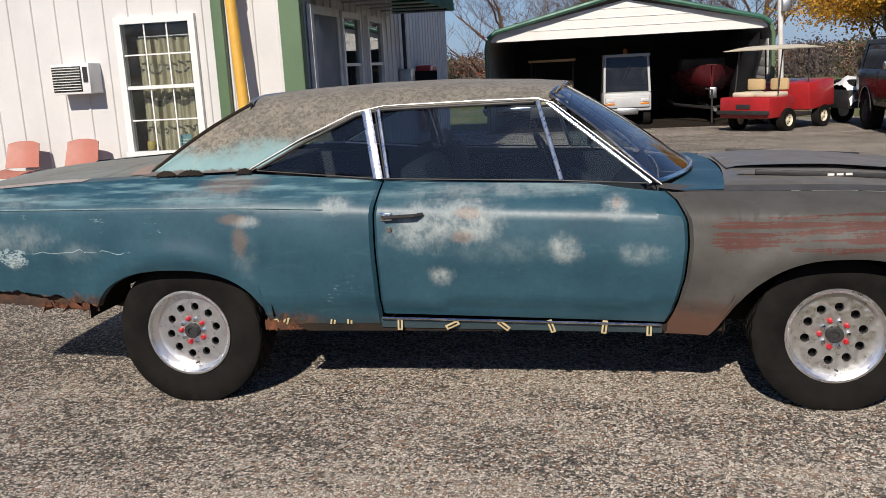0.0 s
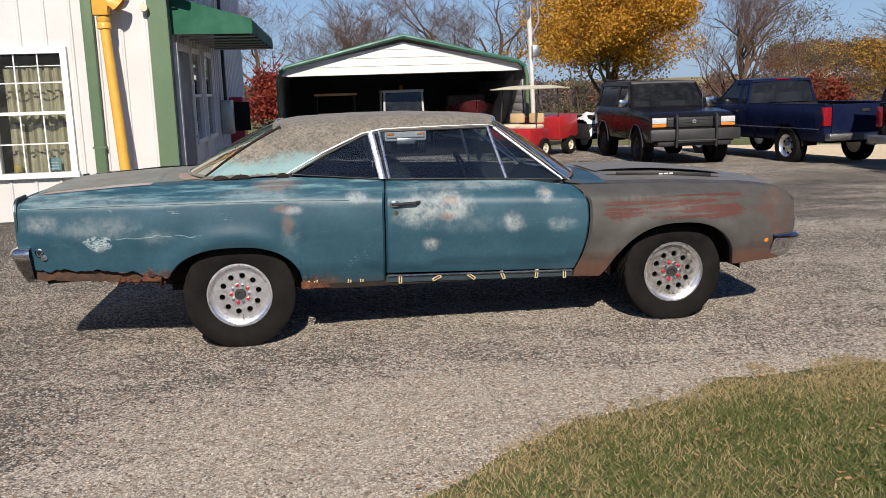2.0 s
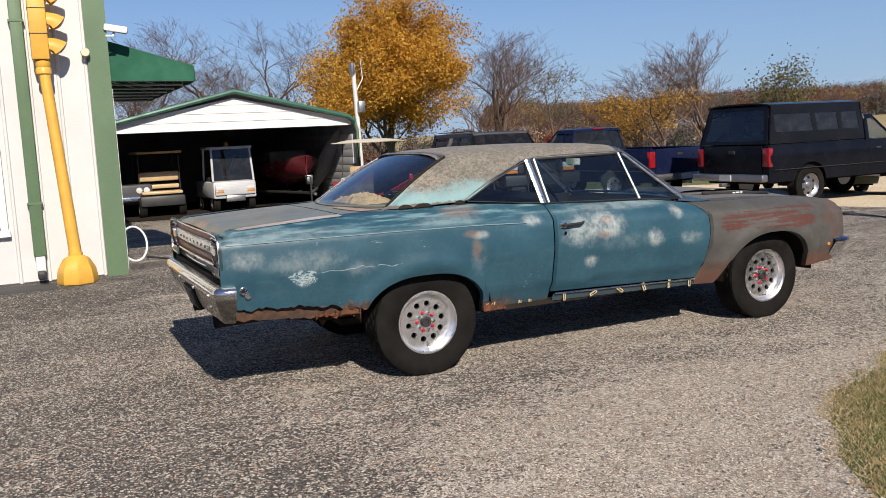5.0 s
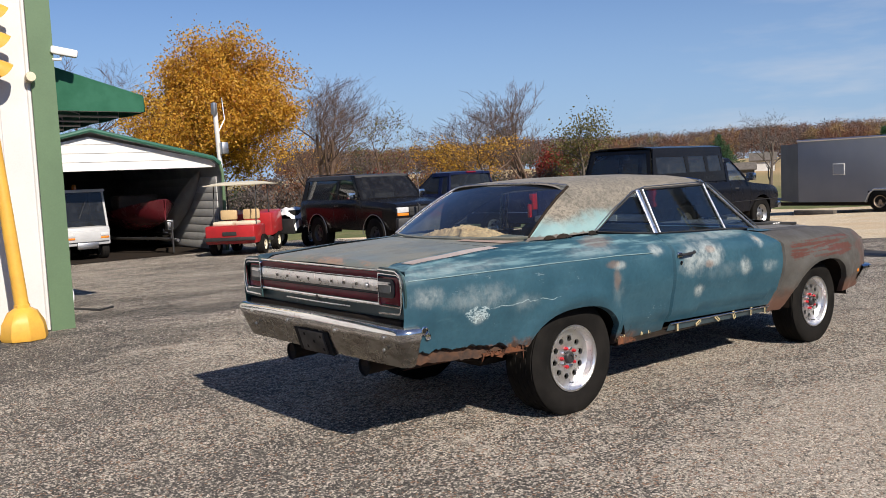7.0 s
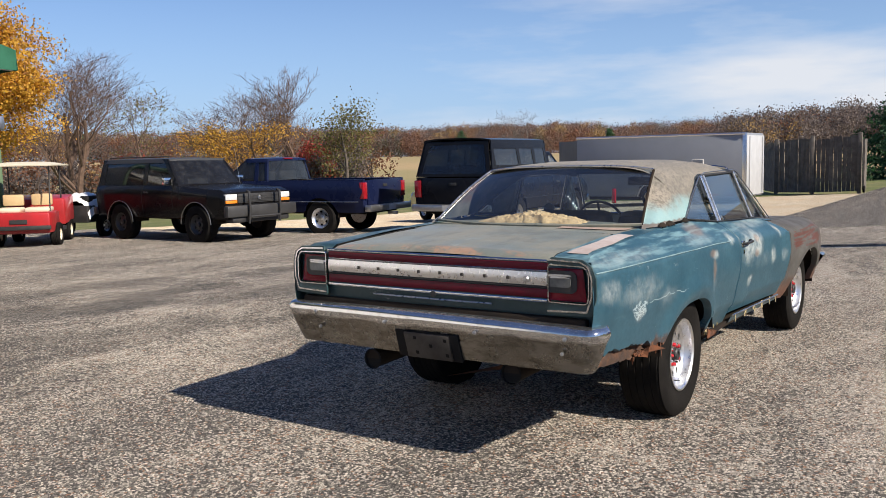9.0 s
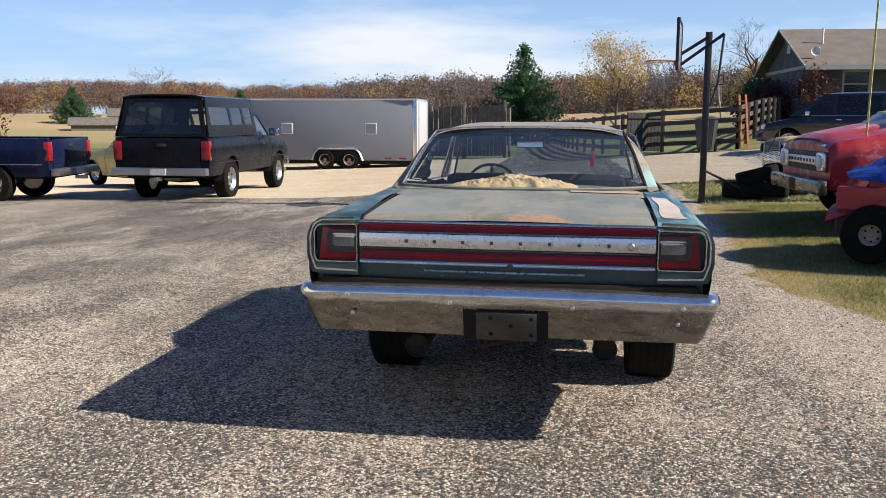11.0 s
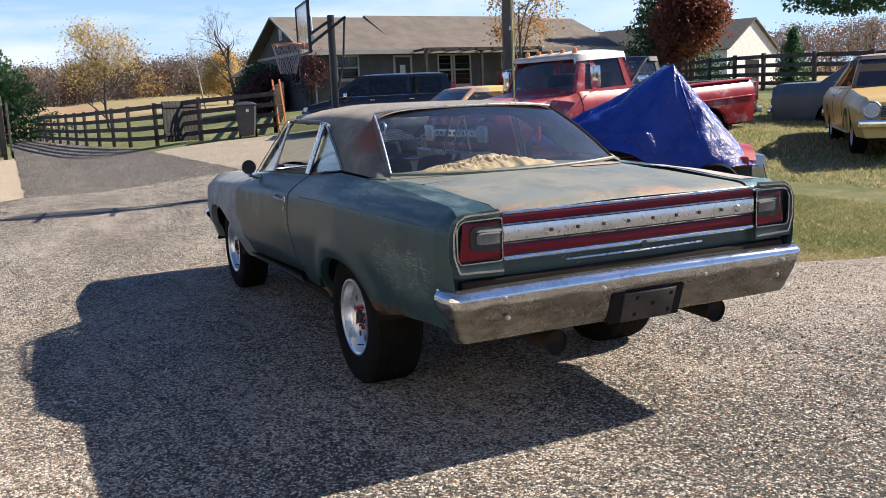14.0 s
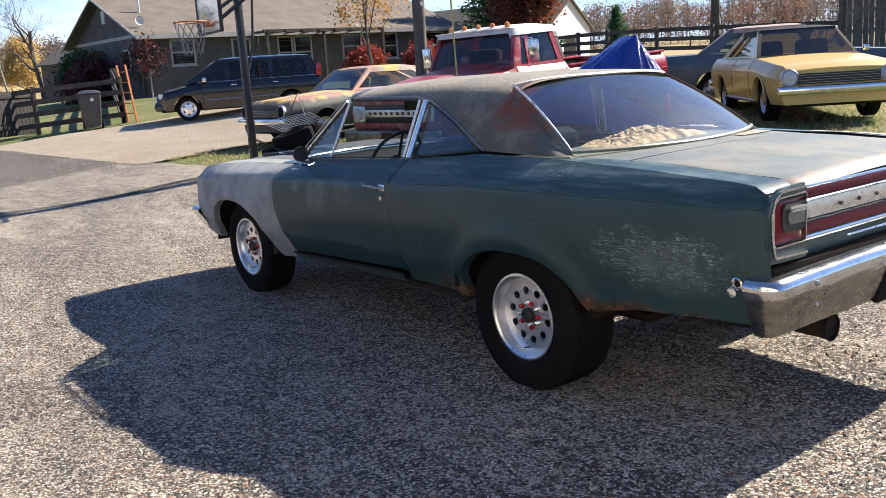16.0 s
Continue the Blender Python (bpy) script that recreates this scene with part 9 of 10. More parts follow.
# ---- house, fences, hoop ----
def house():
    """Low ranch house: front wall along local x, its front facing local -y."""
    L = Vector((32.9, -9.7, 0))
    Rr = Vector((33.6, -26.4, 0))
    d = (Rr - L)
    yaw = math.degrees(math.atan2(d.y, d.x))
    z = 1.2
    v = thing("house", pose(L.x, L.y, z, 0, 0, yaw), "low grey-brown ranch house with a shingled roof", "house")
    W, D, H = d.length, 8.4, 2.55
    brick = plain("grey_brown_siding", (0.115, 0.102, 0.094), (0.085, 0.076, 0.070), 1.5, 0.8, bump=0.2)
    shing = plain("brown_shingles", (0.155, 0.132, 0.108), (0.115, 0.097, 0.08), 1.2, 0.9, bump=0.4, fine=16)
    trim = plain("pale_trim", (0.44, 0.42, 0.385), (0.36, 0.34, 0.31), 2, 0.6)
    wins = [(1.2, 2.16, 1.25, 2.2), (6.35, 7.0, 0.85, 2.2), (7.22, 8.03, 0.85, 2.2), (9.9, 10.9, 1.2, 2.2), (12.3, 13.1, 1.1, 2.2), (15.0, 16.2, 1.0, 2.2)]
    dr = (4.05, 4.82, 0.0, 2.15)
    rect = lambda a: [(a[0], a[2]), (a[1], a[2]), (a[1], a[3]), (a[0], a[3])]
    part("wall", holed_bm([(0, -0.8), (W, -0.8), (W, H), (0, H)], [rect(w) for w in wins] + [[(dr[0], 0.01), (dr[1], 0.01), (dr[1], dr[3]), (dr[0], dr[3])]], lambda a, b: (a, 0.0, b), depth_dir=(0, D * 0.02, 0)), brick, v)
    for k in range(10):
        part("siding_lap", box_bm(0.0, W, -0.018, -0.002, 0.1 + 0.245 * k, 0.115 + 0.245 * k), brick, v)
    part("back_wall", box_bm(0, W, D - 0.15, D, -0.8, H), brick, v)
    for x in (0.0, W - 0.15):
        part("end_wall", holed_bm([(0.17, -0.8), (D, -0.8), (D, H), (D / 2, H + 1.75), (0.17, H)], [], lambda a, b: (x, a, b), depth_dir=(0.15, 0, 0)), brick, v)
    part("gable_trim", box_bm(-0.03, 0.0, 0.1, D, H - 0.12, H + 0.02), trim, v)
    part("gable_vent", box_bm(-0.04, 0.0, D / 2 - 0.2, D / 2 + 0.2, H + 0.7, H + 1.25), M_WHITE_OLD, v)
    for w, nm in ((wins, "window"),):
        for a in w:
            win = part("window", holed_bm([(a[0] - 0.08, a[2] - 0.08), (a[1] + 0.08, a[2] - 0.08), (a[1] + 0.08, a[3] + 0.08), (a[0] - 0.08, a[3] + 0.08)], [rect(a)], lambda p, q: (p, -0.03, q), depth_dir=(0, 0.12, 0)), trim, v)
            g = part("pane", holed_bm(rect(a), [], lambda p, q: (p, 0.03, q), depth_dir=(0, 0.006, 0)), M_GLASS_DARK, win)
            g.visible_shadow = False
            part("meeting_rail", box_bm(a[0], a[1], -0.01, 0.05, (a[2] + a[3]) / 2 - 0.03, (a[2] + a[3]) / 2 + 0.03), trim, win)
            part("window_sill", box_bm(a[0] - 0.12, a[1] + 0.12, -0.07, 0.05, a[2] - 0.13, a[2] - 0.07), trim, win)
    side = part("window", box_bm(-0.05, 0.02, 1.6, 2.3, 1.1, 2.0), trim, v)
    part("pane", box_bm(-0.06, -0.05, 1.68, 2.22, 1.18, 1.92), M_GLASS_DARK, side)
    # one black sheet stands for the unlit rooms behind the panes
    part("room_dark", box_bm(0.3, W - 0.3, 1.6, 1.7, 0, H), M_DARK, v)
    door_ = part("door", box_bm(dr[0], dr[1], 0.02, 0.07, 0.0, dr[3], bevel=0.01), plain("dark_door", (0.05, 0.035, 0.03), (0.04, 0.028, 0.025), 3, 0.5), v)
    part("door_pane", box_bm(dr[0] + 0.25, dr[1] - 0.25, 0.0, 0.025, 1.2, 1.8), M_LENS, door_)
    part("door_frame", holed_bm([(dr[0] - 0.1, 0), (dr[1] + 0.1, 0), (dr[1] + 0.1, dr[3] + 0.1), (dr[0] - 0.1, dr[3] + 0.1)], [[(dr[0], 0.005), (dr[1], 0.005), (dr[1], dr[3]), (dr[0], dr[3])]], lambda p, q: (p, -0.04, q), depth_dir=(0, 0.1, 0)), trim, v)
    ridge, over = H + 1.8, 0.45
    for nm, y0, z0, y1, z1 in (("roof", -over, H - 0.12, D / 2, ridge), ("roof", D + over, H - 0.12, D / 2, ridge)):
        part(nm, grid_bm(lambda u, w: (lerp(-0.5, W + 0.5, u), lerp(y0, y1, w), lerp(z0, z1, w)), 20, 8), shing, v, thick=0.08)
    part("roof", grid_bm(lambda u, w: (lerp(4.4, W - 2.0, u), lerp(-0.1, D / 2 + 0.05, w), lerp(H - 0.02, ridge + 0.10, w)), 14, 8), shing, v, "raised middle stretch of the shingled roof", thick=0.08)
    part("roof", grid_bm(lambda u, w: (lerp(4.4, W - 2.0, u), lerp(D, D / 2 + 0.05, w), lerp(H - 0.02, ridge + 0.10, w)), 14, 4), shing, v, thick=0.08)
    part("fascia", box_bm(-0.5, W + 0.5, -over - 0.06, -over, H - 0.26, H - 0.06), trim, v)
    for x0, x1 in ((-0.5, -0.44),):
        for y0, z0, y1, z1 in ((-over, H - 0.16, D / 2, ridge - 0.04), (D + over, H - 0.16, D / 2, ridge - 0.04)):
            part("barge_board", tube_bm([(x0, y0, z0), (x0, y1, z1)], 0.045, 6), trim, v)
    part("porch_beam", box_bm(4.6, 11.0, -1.9, -1.75, H - 0.22, H - 0.08), M_WOOD_DARK, v)
    for k in range(8):
        part("porch_rafter", box_bm(4.8 + k * 0.85, 4.88 + k * 0.85, -1.95, -0.5, H - 0.20, H - 0.10), M_WOOD_DARK, v)
    for x in (4.7, 7.6, 10.9):
        part("porch_post", box_bm(x, x + 0.12, -1.88, -1.76, -0.5, H - 0.2), M_WOOD_DARK, v)
    part("vent_pipe", tube_bm([(0.9, 2.3, H + 0.8), (0.9, 2.3, H + 1.65)], 0.05), M_WHITE, v)
    dish = part("satellite_dish", revolve_bm([(0.0, 0.04), (0.12, 0.02), (0.20, -0.03), (0.195, -0.04), (0.115, 0.012), (0.0, 0.03)], 18, "y", (0.1, 0.4, H + 0.55)), M_WHITE_OLD, v)
    part("dish_arm", tube_bm([(0.1, 0.45, H + 0.0), (0.1, 0.45, H + 0.55)], 0.03), M_STEEL, dish)
    part("downspout", tube_bm([(0.1, -0.06, H - 0.2), (0.1, -0.06, -0.4)], 0.04), trim, v)
    part("deck_rail", box_bm(0.8, 3.4, -1.3, -1.24, 0.12, 0.2), trim, v)
    for k in range(5):
        part("deck_slat", box_bm(0.8, 3.4, -1.28, -1.24, -0.45 + 0.11 * k, -0.38 + 0.11 * k), trim, v)
    return v


house()


def rail_fence(name, pts, label, rails=4, h=1.3, gap=2.4, mat_=None):
    f = thing(name, Matrix.Identity(4), label, "fence")
    mt = mat_ or M_WOOD_DARK
    posts = []
    for (xa, ya), (xb, yb) in zip(pts, pts[1:]):
        n = max(1, round(math.hypot(xb - xa, yb - ya) / gap))
        posts += [(lerp(xa, xb, k / n), lerp(ya, yb, k / n)) for k in range(n)]
    posts.append(pts[-1])
    for x, y in posts:
        z = ground_z(x, y)
        part("post", box_bm(x - 0.06, x + 0.06, y - 0.06, y + 0.06, z - 0.15, z + h + 0.04, bevel=0.008), mt, f)
    for (xa, ya), (xb, yb) in zip(posts, posts[1:]):
        for k in range(rails):
            zz = 0.25 + (h - 0.33) * k / (rails - 1)
            a, b = Vector((xa, ya, ground_z(xa, ya) + zz)), Vector((xb, yb, ground_z(xb, yb) + zz))
            n = Vector((-(b - a).y, (b - a).x, 0)).normalized() * 0.075
            bm = bmesh.new()
            vs = [bm.verts.new(p + n + o + q) for p in (a, b) for o in (Vector((0, 0, -0.07)), Vector((0, 0, 0.07))) for q in (n * 0.0, n.normalized() * 0.03)]
            bmesh.ops.convex_hull(bm, input=vs)
            part("rail", bm, mt, f)
    return f


rail_fence("rail_fence", [(22.05, -5.0), (22.75, -2.78), (23.6, -1.55), (25.6, -0.95), (32.2, 0.0), (46, 1.4)], "dark wooden four-rail paddock fence")
rail_fence("rail_fence", [(22.05, -5.0), (28.0, -6.8), (34, -8.6)], "dark wooden paddock fence running to the house")
rail_fence("rail_fence", [(30, -26), (19, -22.5), (9.5, -22.3)], "dark wooden fence behind the parked cars")
M_GATE = plain("black_stained_boards", (0.040, 0.038, 0.036), (0.025, 0.024, 0.023), 4, 0.9, bump=0.4, fine=35, vary=0.3)
gate = thing("wooden_gate", pose(23.05, -2.2, ground_z(23.1, -2.2), 0, 0, 122), "dark solid wooden gate panel against the fence", "gate")
for k in range(11):
    part("board", box_bm(-0.72 + 0.132 * k, -0.592 + 0.132 * k, 0.09, 0.125, 0.06, 1.30, bevel=0.006), M_GATE, gate)
for z in (0.25, 1.1):
    part("brace", box_bm(-0.72, 0.72, 0.125, 0.16, z, z + 0.1, bevel=0.006), M_GATE, gate)
ladder = thing("ladder", pose(21.9, -5.2, ground_z(21.9, -5.2), 0, 6, 110), "orange ladder leaning on the fence end", "ladder")
M_ORANGE = plain("orange_fibreglass", (0.5, 0.17, 0.06), (0.42, 0.14, 0.05), 4, 0.6)
for s in (-1, 1):
    part("side_rail", box_bm(-0.03, 0.03, s * 0.19 - 0.015, s * 0.19 + 0.015, 0, 1.65), M_ORANGE, ladder)
for k in range(5):
    part("rung", tube_bm([(0, -0.19, 0.25 + 0.3 * k), (0, 0.19, 0.25 + 0.3 * k)], 0.014), M_ORANGE, ladder)


def wheelie_bin():
    v = thing("wheelie_bin", pose(21.7, -4.0, ground_z(21.7, -4.0), 0, 0, 160), "dark grey wheeled rubbish bin beside the fence", "bin")
    dk = plain("dark_grey_plastic", (0.045, 0.048, 0.055), (0.035, 0.038, 0.044), 4, 0.5)
    bm = bmesh.new()
    lo = [bm.verts.new((x * 0.23, y * 0.22, 0.06)) for x, y in ((-1, -1), (1, -1), (1, 1), (-1, 1))]
    hi = [bm.verts.new((x * 0.31, y * 0.30, 0.98)) for x, y in ((-1, -1), (1, -1), (1, 1), (-1, 1))]
    for k in range(4):
        bm.faces.new((lo[k], lo[(k + 1) % 4], hi[(k + 1) % 4], hi[k]))
    bm.faces.new(lo[::-1])
    bm.faces.new(hi)
    bmesh.ops.bevel(bm, geom=bm.edges[:], offset=0.03, segments=2, affect="EDGES")
    part("body", bm, dk, v)
    part("lid", grid_bm(lambda u, w: (lerp(-0.35, 0.34, u), lerp(-0.33, 0.33, w), 1.0 + 0.09 * math.sin(math.pi * u) ** 0.6 * math.sin(math.pi * w) ** 0.4), 10, 8), dk, v, thick=0.02)
    part("handle", tube_bm([(-0.36, -0.22, 0.96), (-0.40, -0.2, 0.98), (-0.40, 0.2, 0.98), (-0.36, 0.22, 0.96)], 0.015), dk, v)
    for s in (-1, 1):
        part("wheel", revolve_bm([(0.0, -0.025), (0.12, -0.025), (0.12, 0.025), (0.0, 0.025)], 16, "y", (-0.22, s * 0.25, 0.12)), M_RUBBER, v)
    part("sticker", revolve_bm([(0.0, 0.302), (0.05, 0.302), (0.05, 0.295)], 14, "x", (0.0, 0.08, 0.82)), M_WHITE, v)


wheelie_bin()


def privacy_fence(runs, label, top=2.0):
    """Upright boards on three rails between posts."""
    f = thing("privacy_fence", Matrix.Identity(4), label, "fence")
    for (xa, ya), (xb, yb) in runs:
        n = round(math.hypot(xb - xa, yb - ya) / 0.155)
        ang = math.degrees(math.atan2(yb - ya, xb - xa))
        for k in range(n):
            x, y = lerp(xa, xb, (k + 0.5) / n), lerp(ya, yb, (k + 0.5) / n)
            h = top + 0.10 * math.sin(math.pi * (k % 16) / 16) + random.uniform(-0.03, 0.03)
            part("board", box_bm(-0.07, 0.07, -0.012, 0.012, 0.04, h, bevel=0.0, m=pose(x, y, ground_z(x, y), 0, random.uniform(-0.6, 0.6), ang)), M_WOOD_GREY, f)
        for zz in (0.45, 1.1, 1.7):
            part("rail", box_bm(0, math.hypot(xb - xa, yb - ya), 0.02, 0.06, zz, zz + 0.09, m=pose(xa, ya, ground_z((xa + xb) / 2, (ya + yb) / 2), 0, 0, ang)), M_WOOD_GREY, f)
    for x, y in [runs[0][0]] + [r[1] for r in runs]:
        z = ground_z(x, y)
        part("post", box_bm(x - 0.07, x + 0.07, y - 0.07, y + 0.07, z - 0.1, z + top + 0.2, bevel=0.01), M_WOOD_GREY, f)
    return f


drive_fence = privacy_fence([((36.0, 8.2), (31.0, 6.2)), ((31.0, 6.2), (29.75, 4.6)), ((29.75, 4.6), (29.5, 2.9))], "weathered grey board fence with a gate")
part("gate_end", box_bm(28.9, 29.4, 2.65, 2.72, ground_z(29, 2.7) + 0.1, ground_z(29, 2.7) + 1.95), M_WOOD_GREY, drive_fence)
part("gate_wheel", revolve_bm([(0.0, -0.03), (0.13, -0.03), (0.13, 0.03), (0.0, 0.03)], 14, "y", (28.95, 2.66, ground_z(29, 2.7) + 0.13)), M_RUBBER, drive_fence)
privacy_fence([((9.5, -22.0), (4.5, -22.4)), ((4.5, -22.4), (-0.5, -22.6)), ((-0.5, -22.6), (-5.5, -22.6))], "tall weathered board fence behind the parked cars", 2.1)


def hoop():
    x, y = 7.6, -2.16
    v = thing("basketball_hoop", pose(x, y, ground_z(x, y), 0, 0, 82), "black basketball hoop stand with a clear backboard", "basketball hoop")
    part("pole", box_bm(-0.05, 0.05, -0.05, 0.05, -0.1, 2.60, bevel=0.01), M_BLACK, v)
    for s in (-1, 1):
        part("arm", tube_bm([(0.0, s * 0.06, 2.530), (0.40, s * 0.06, 2.279)], 0.022, 6), M_BLACK, v)
        part("arm", tube_bm([(-0.22, s * 0.06, 2.567), (0.40, s * 0.06, 2.120)], 0.022, 6), M_BLACK, v)
    part("lift_strut", tube_bm([(-0.22, 0, 2.567), (-0.16, 0, 1.860), (-0.06, 0, 1.488)], 0.018, 6), M_BLACK, v)
    part("lift_handle", tube_bm([(-0.16, 0, 1.953), (-0.24, 0, 1.953), (-0.24, 0, 1.814), (-0.16, 0, 1.814)], 0.012, 6), M_BLACK, v)
    bd = part("backboard", box_bm(0.42, 0.445, -0.56, 0.56, 2.027, 2.753), glass("acrylic_board", (0.9, 0.92, 0.93), 0.05, 0.25), v)
    bd.visible_shadow = False
    part("board_frame", holed_bm([(-0.58, 2.009), (0.58, 2.009), (0.58, 2.771), (-0.58, 2.771)], [[(-0.55, 2.037), (0.55, 2.037), (0.55, 2.744), (-0.55, 2.744)]], lambda a, b: (0.41, a, b), depth_dir=(0.045, 0, 0)), M_BLACK, bd)
    part("rim", tube_bm([(0.70 + 0.228 * math.cos(a), 0.228 * math.sin(a), 2.176) for a in (2 * math.pi * k / 28 for k in range(29))], 0.010, 6), M_ORANGE, v)
    part("rim_bracket", box_bm(0.44, 0.50, -0.1, 0.1, 2.102, 2.186, bevel=0.01), M_ORANGE, v)
    bm = bmesh.new()
    for k in range(12):
        for dr in (1, -1):
            pts = []
            for j in range(5):
                a = 2 * math.pi * (k + dr * j * 0.5) / 12
                r = lerp(0.225, 0.12, j / 4)
                pts.append((0.70 + r * math.cos(a), r * math.sin(a), 2.176 - 0.11 * j))
            add_tube(bm, pts, 0.005, 4, False)
    part("net", bm, plain("old_net", (0.35, 0.34, 0.33), (0.25, 0.24, 0.23), 8, 0.9), v)
    part("stay", tube_bm([(-0.02, 0, 0.5), (-0.9, -0.3, 0.05)], 0.02, 6), M_BLACK, v)


hoop()


def loose_tyre(m, R=0.33, w=0.22):
    t = thing("old_tyre", m, "worn black tyre lying on the grass", "tyre", "pile of old tyres")
    part("carcass", revolve_bm([(R * 0.6, -w * 0.42), (R * 0.66, -w * 0.5), (R * 0.92, -w * 0.5), (R, -w * 0.36), (R, w * 0.36), (R * 0.92, w * 0.5), (R * 0.66, w * 0.5), (R * 0.6, w * 0.42), (R * 0.7, 0.0)], 32, "z", close=True), M_RUBBER, t)
    return t


ty = loose_tyre(pose(*gz(8.0, -2.85, 0.12)))
for x, y, z, rx, ry in ((7.95, -3.2, 0.13, 4, 3), (8.0, -3.05, 0.35, -12, 10), (8.3, -3.5, 0.34, 8, 12), (8.35, -3.6, 0.12, 0, 0)):
    copy_thing(ty, pose(*gz(x, y, z), rx, ry, 20))
cage = thing("wire_basket", pose(*gz(8.35, -3.3, 0.55), 20, 8, 30), "wire mesh basket resting on the tyres", "basket")
bm = bmesh.new()
for k in range(13):
    add_tube(bm, [(-0.45 + 0.075 * k, -0.3, 0), (-0.45 + 0.075 * k, 0.3, 0)], 0.004, 4)
for k in range(9):
    add_tube(bm, [(-0.45, -0.3 + 0.075 * k, 0), (0.45, -0.3 + 0.075 * k, 0)], 0.004, 4)
part("mesh", bm, M_STEEL, cage)
part("handle", tube_bm([(-0.2, 0, 0), (-0.05, 0, 0.5), (0.2, 0, 0)], 0.008, 6), M_BLACK, cage)

up = thing("utility_pole", pose(*gz(7.45, -5.2)), "tall grey wooden utility pole", "utility pole")
part("pole", tube_bm([(0, 0, -0.2), (-0.05, 0, 4), (-0.1, 0, 9.5)], [0.105, 0.10, 0.085], 14), M_WOOD_GREY, up)
part("tag", box_bm(-0.15, -0.145, 0.0, 0.05, 2.2, 2.26), M_STEEL, up)


# ---- trees ----
def bark(name, c):
    return plain(name, c, tuple(k * 0.6 for k in c), 6, 0.95, bump=0.6, fine=40)


M_BARK_BROWN = bark("brown_twigs", (0.15, 0.095, 0.068))
M_BARK, M_BARK_PALE = bark("grey_brown_bark", (0.13, 0.105, 0.085)), bark("pale_bark", (0.34, 0.31, 0.27))


def leaf_mat(name, a, b, c):
    n = Nodes(name)
    r = n.island()
    col = n.mix(n.ramp(r, 0.0, 0.6), a, b)
    col = n.mix(n.ramp(r, 0.72, 0.95), col, c)
    n.b.inputs["Subsurface Weight"].default_value = 0.0
    tr = n.t.nodes.new("ShaderNodeBsdfTranslucent")
    n.put(tr.inputs["Color"], col)
    mx = n.t.nodes.new("ShaderNodeMixShader")
    mx.inputs[0].default_value = 0.45
    n.done(col, 0.6)
    n.t.links.new(n.b.outputs[0], mx.inputs[1])
    n.t.links.new(tr.outputs[0], mx.inputs[2])
    n.t.links.new(mx.outputs[0], n.t.nodes["Material Output"].inputs["Surface"])
    return n.mat


M_LEAF_GOLD = leaf_mat("golden_leaves", (0.55, 0.265, 0.028), (0.66, 0.39, 0.045), (0.30, 0.125, 0.022))
M_LEAF_PALE = leaf_mat("pale_gold_leaves", (0.55, 0.38, 0.12), (0.62, 0.47, 0.2), (0.35, 0.22, 0.07))
M_LEAF_ORANGE = leaf_mat("orange_leaves", (0.55, 0.26, 0.07), (0.5, 0.32, 0.1), (0.3, 0.12, 0.04))
M_LEAF_RED = leaf_mat("dark_red_leaves", (0.26, 0.035, 0.03), (0.33, 0.06, 0.03), (0.14, 0.03, 0.02))
M_LEAF_WINE = leaf_mat("wine_red_leaves", (0.11, 0.03, 0.032), (0.15, 0.045, 0.04), (0.07, 0.025, 0.025))
M_LEAF_RUST = leaf_mat("rusty_leaves", (0.20, 0.062, 0.04), (0.25, 0.082, 0.045), (0.12, 0.045, 0.03))
M_NEEDLE = leaf_mat("spruce_needles", (0.030, 0.088, 0.034), (0.048, 0.12, 0.046), (0.07, 0.145, 0.062))
M_LEAF_OLIVE = leaf_mat("olive_leaves", (0.14, 0.14, 0.04), (0.2, 0.17, 0.05), (0.09, 0.08, 0.03))


def branches(rng, height, trunk_r, spread, levels=4, fork=3, start=0.25, up=0.5, droop=0.0):
    """Limb polylines: (points, radii, level), grown from the trunk outwards."""
    out = []

    def grow(p, d, length, r, level):
        pts, rad = [p.copy()], [r]
        n = 5 if level == 0 else 4 if level < levels - 1 else 3
        for k in range(n):
            d = (d + Vector((rng.uniform(-1, 1), rng.uniform(-1, 1), rng.uniform(-0.4, 0.8) * up - droop * level)) * (0.12 if level == 0 else 0.28)).normalized()
            p = p + d * length / n
            pts.append(p.copy())
            rad.append(r * lerp(1, 0.45, (k + 1) / n))
        out.append((pts, rad, level))
        if level >= levels:
            return
        kids = fork + (3 if level == 0 else 0)
        for k in range(kids):
            f = lerp(start if level == 0 else 0.3, 1.0, (k + rng.random()) / kids)
            i = min(n - 1, int(f * n))
            q = pts[i].lerp(pts[i + 1], f * n - i)
            a = rng.uniform(0, 2 * math.pi) if level == 0 else rng.uniform(-1.2, 1.2)
            side = d.orthogonal().normalized()
            side.rotate(Matrix.Rotation(a + k * 2.4, 3, d))
            nd = (d * rng.uniform(0.5, 0.9) + side * spread * rng.uniform(0.7, 1.2) + Vector((0, 0, up * 0.35))).normalized()
            grow(q, nd, length * rng.uniform(0.52, 0.72) * (1.0 if level else lerp(1.0, 0.7, f)), max(0.006, rad[i] * rng.uniform(0.45, 0.62)), level + 1)

    grow(Vector((0, 0, -0.1)), Vector((rng.uniform(-0.05, 0.05), rng.uniform(-0.05, 0.05), 1)).normalized(), height * 0.62, trunk_r, 0)
    return out


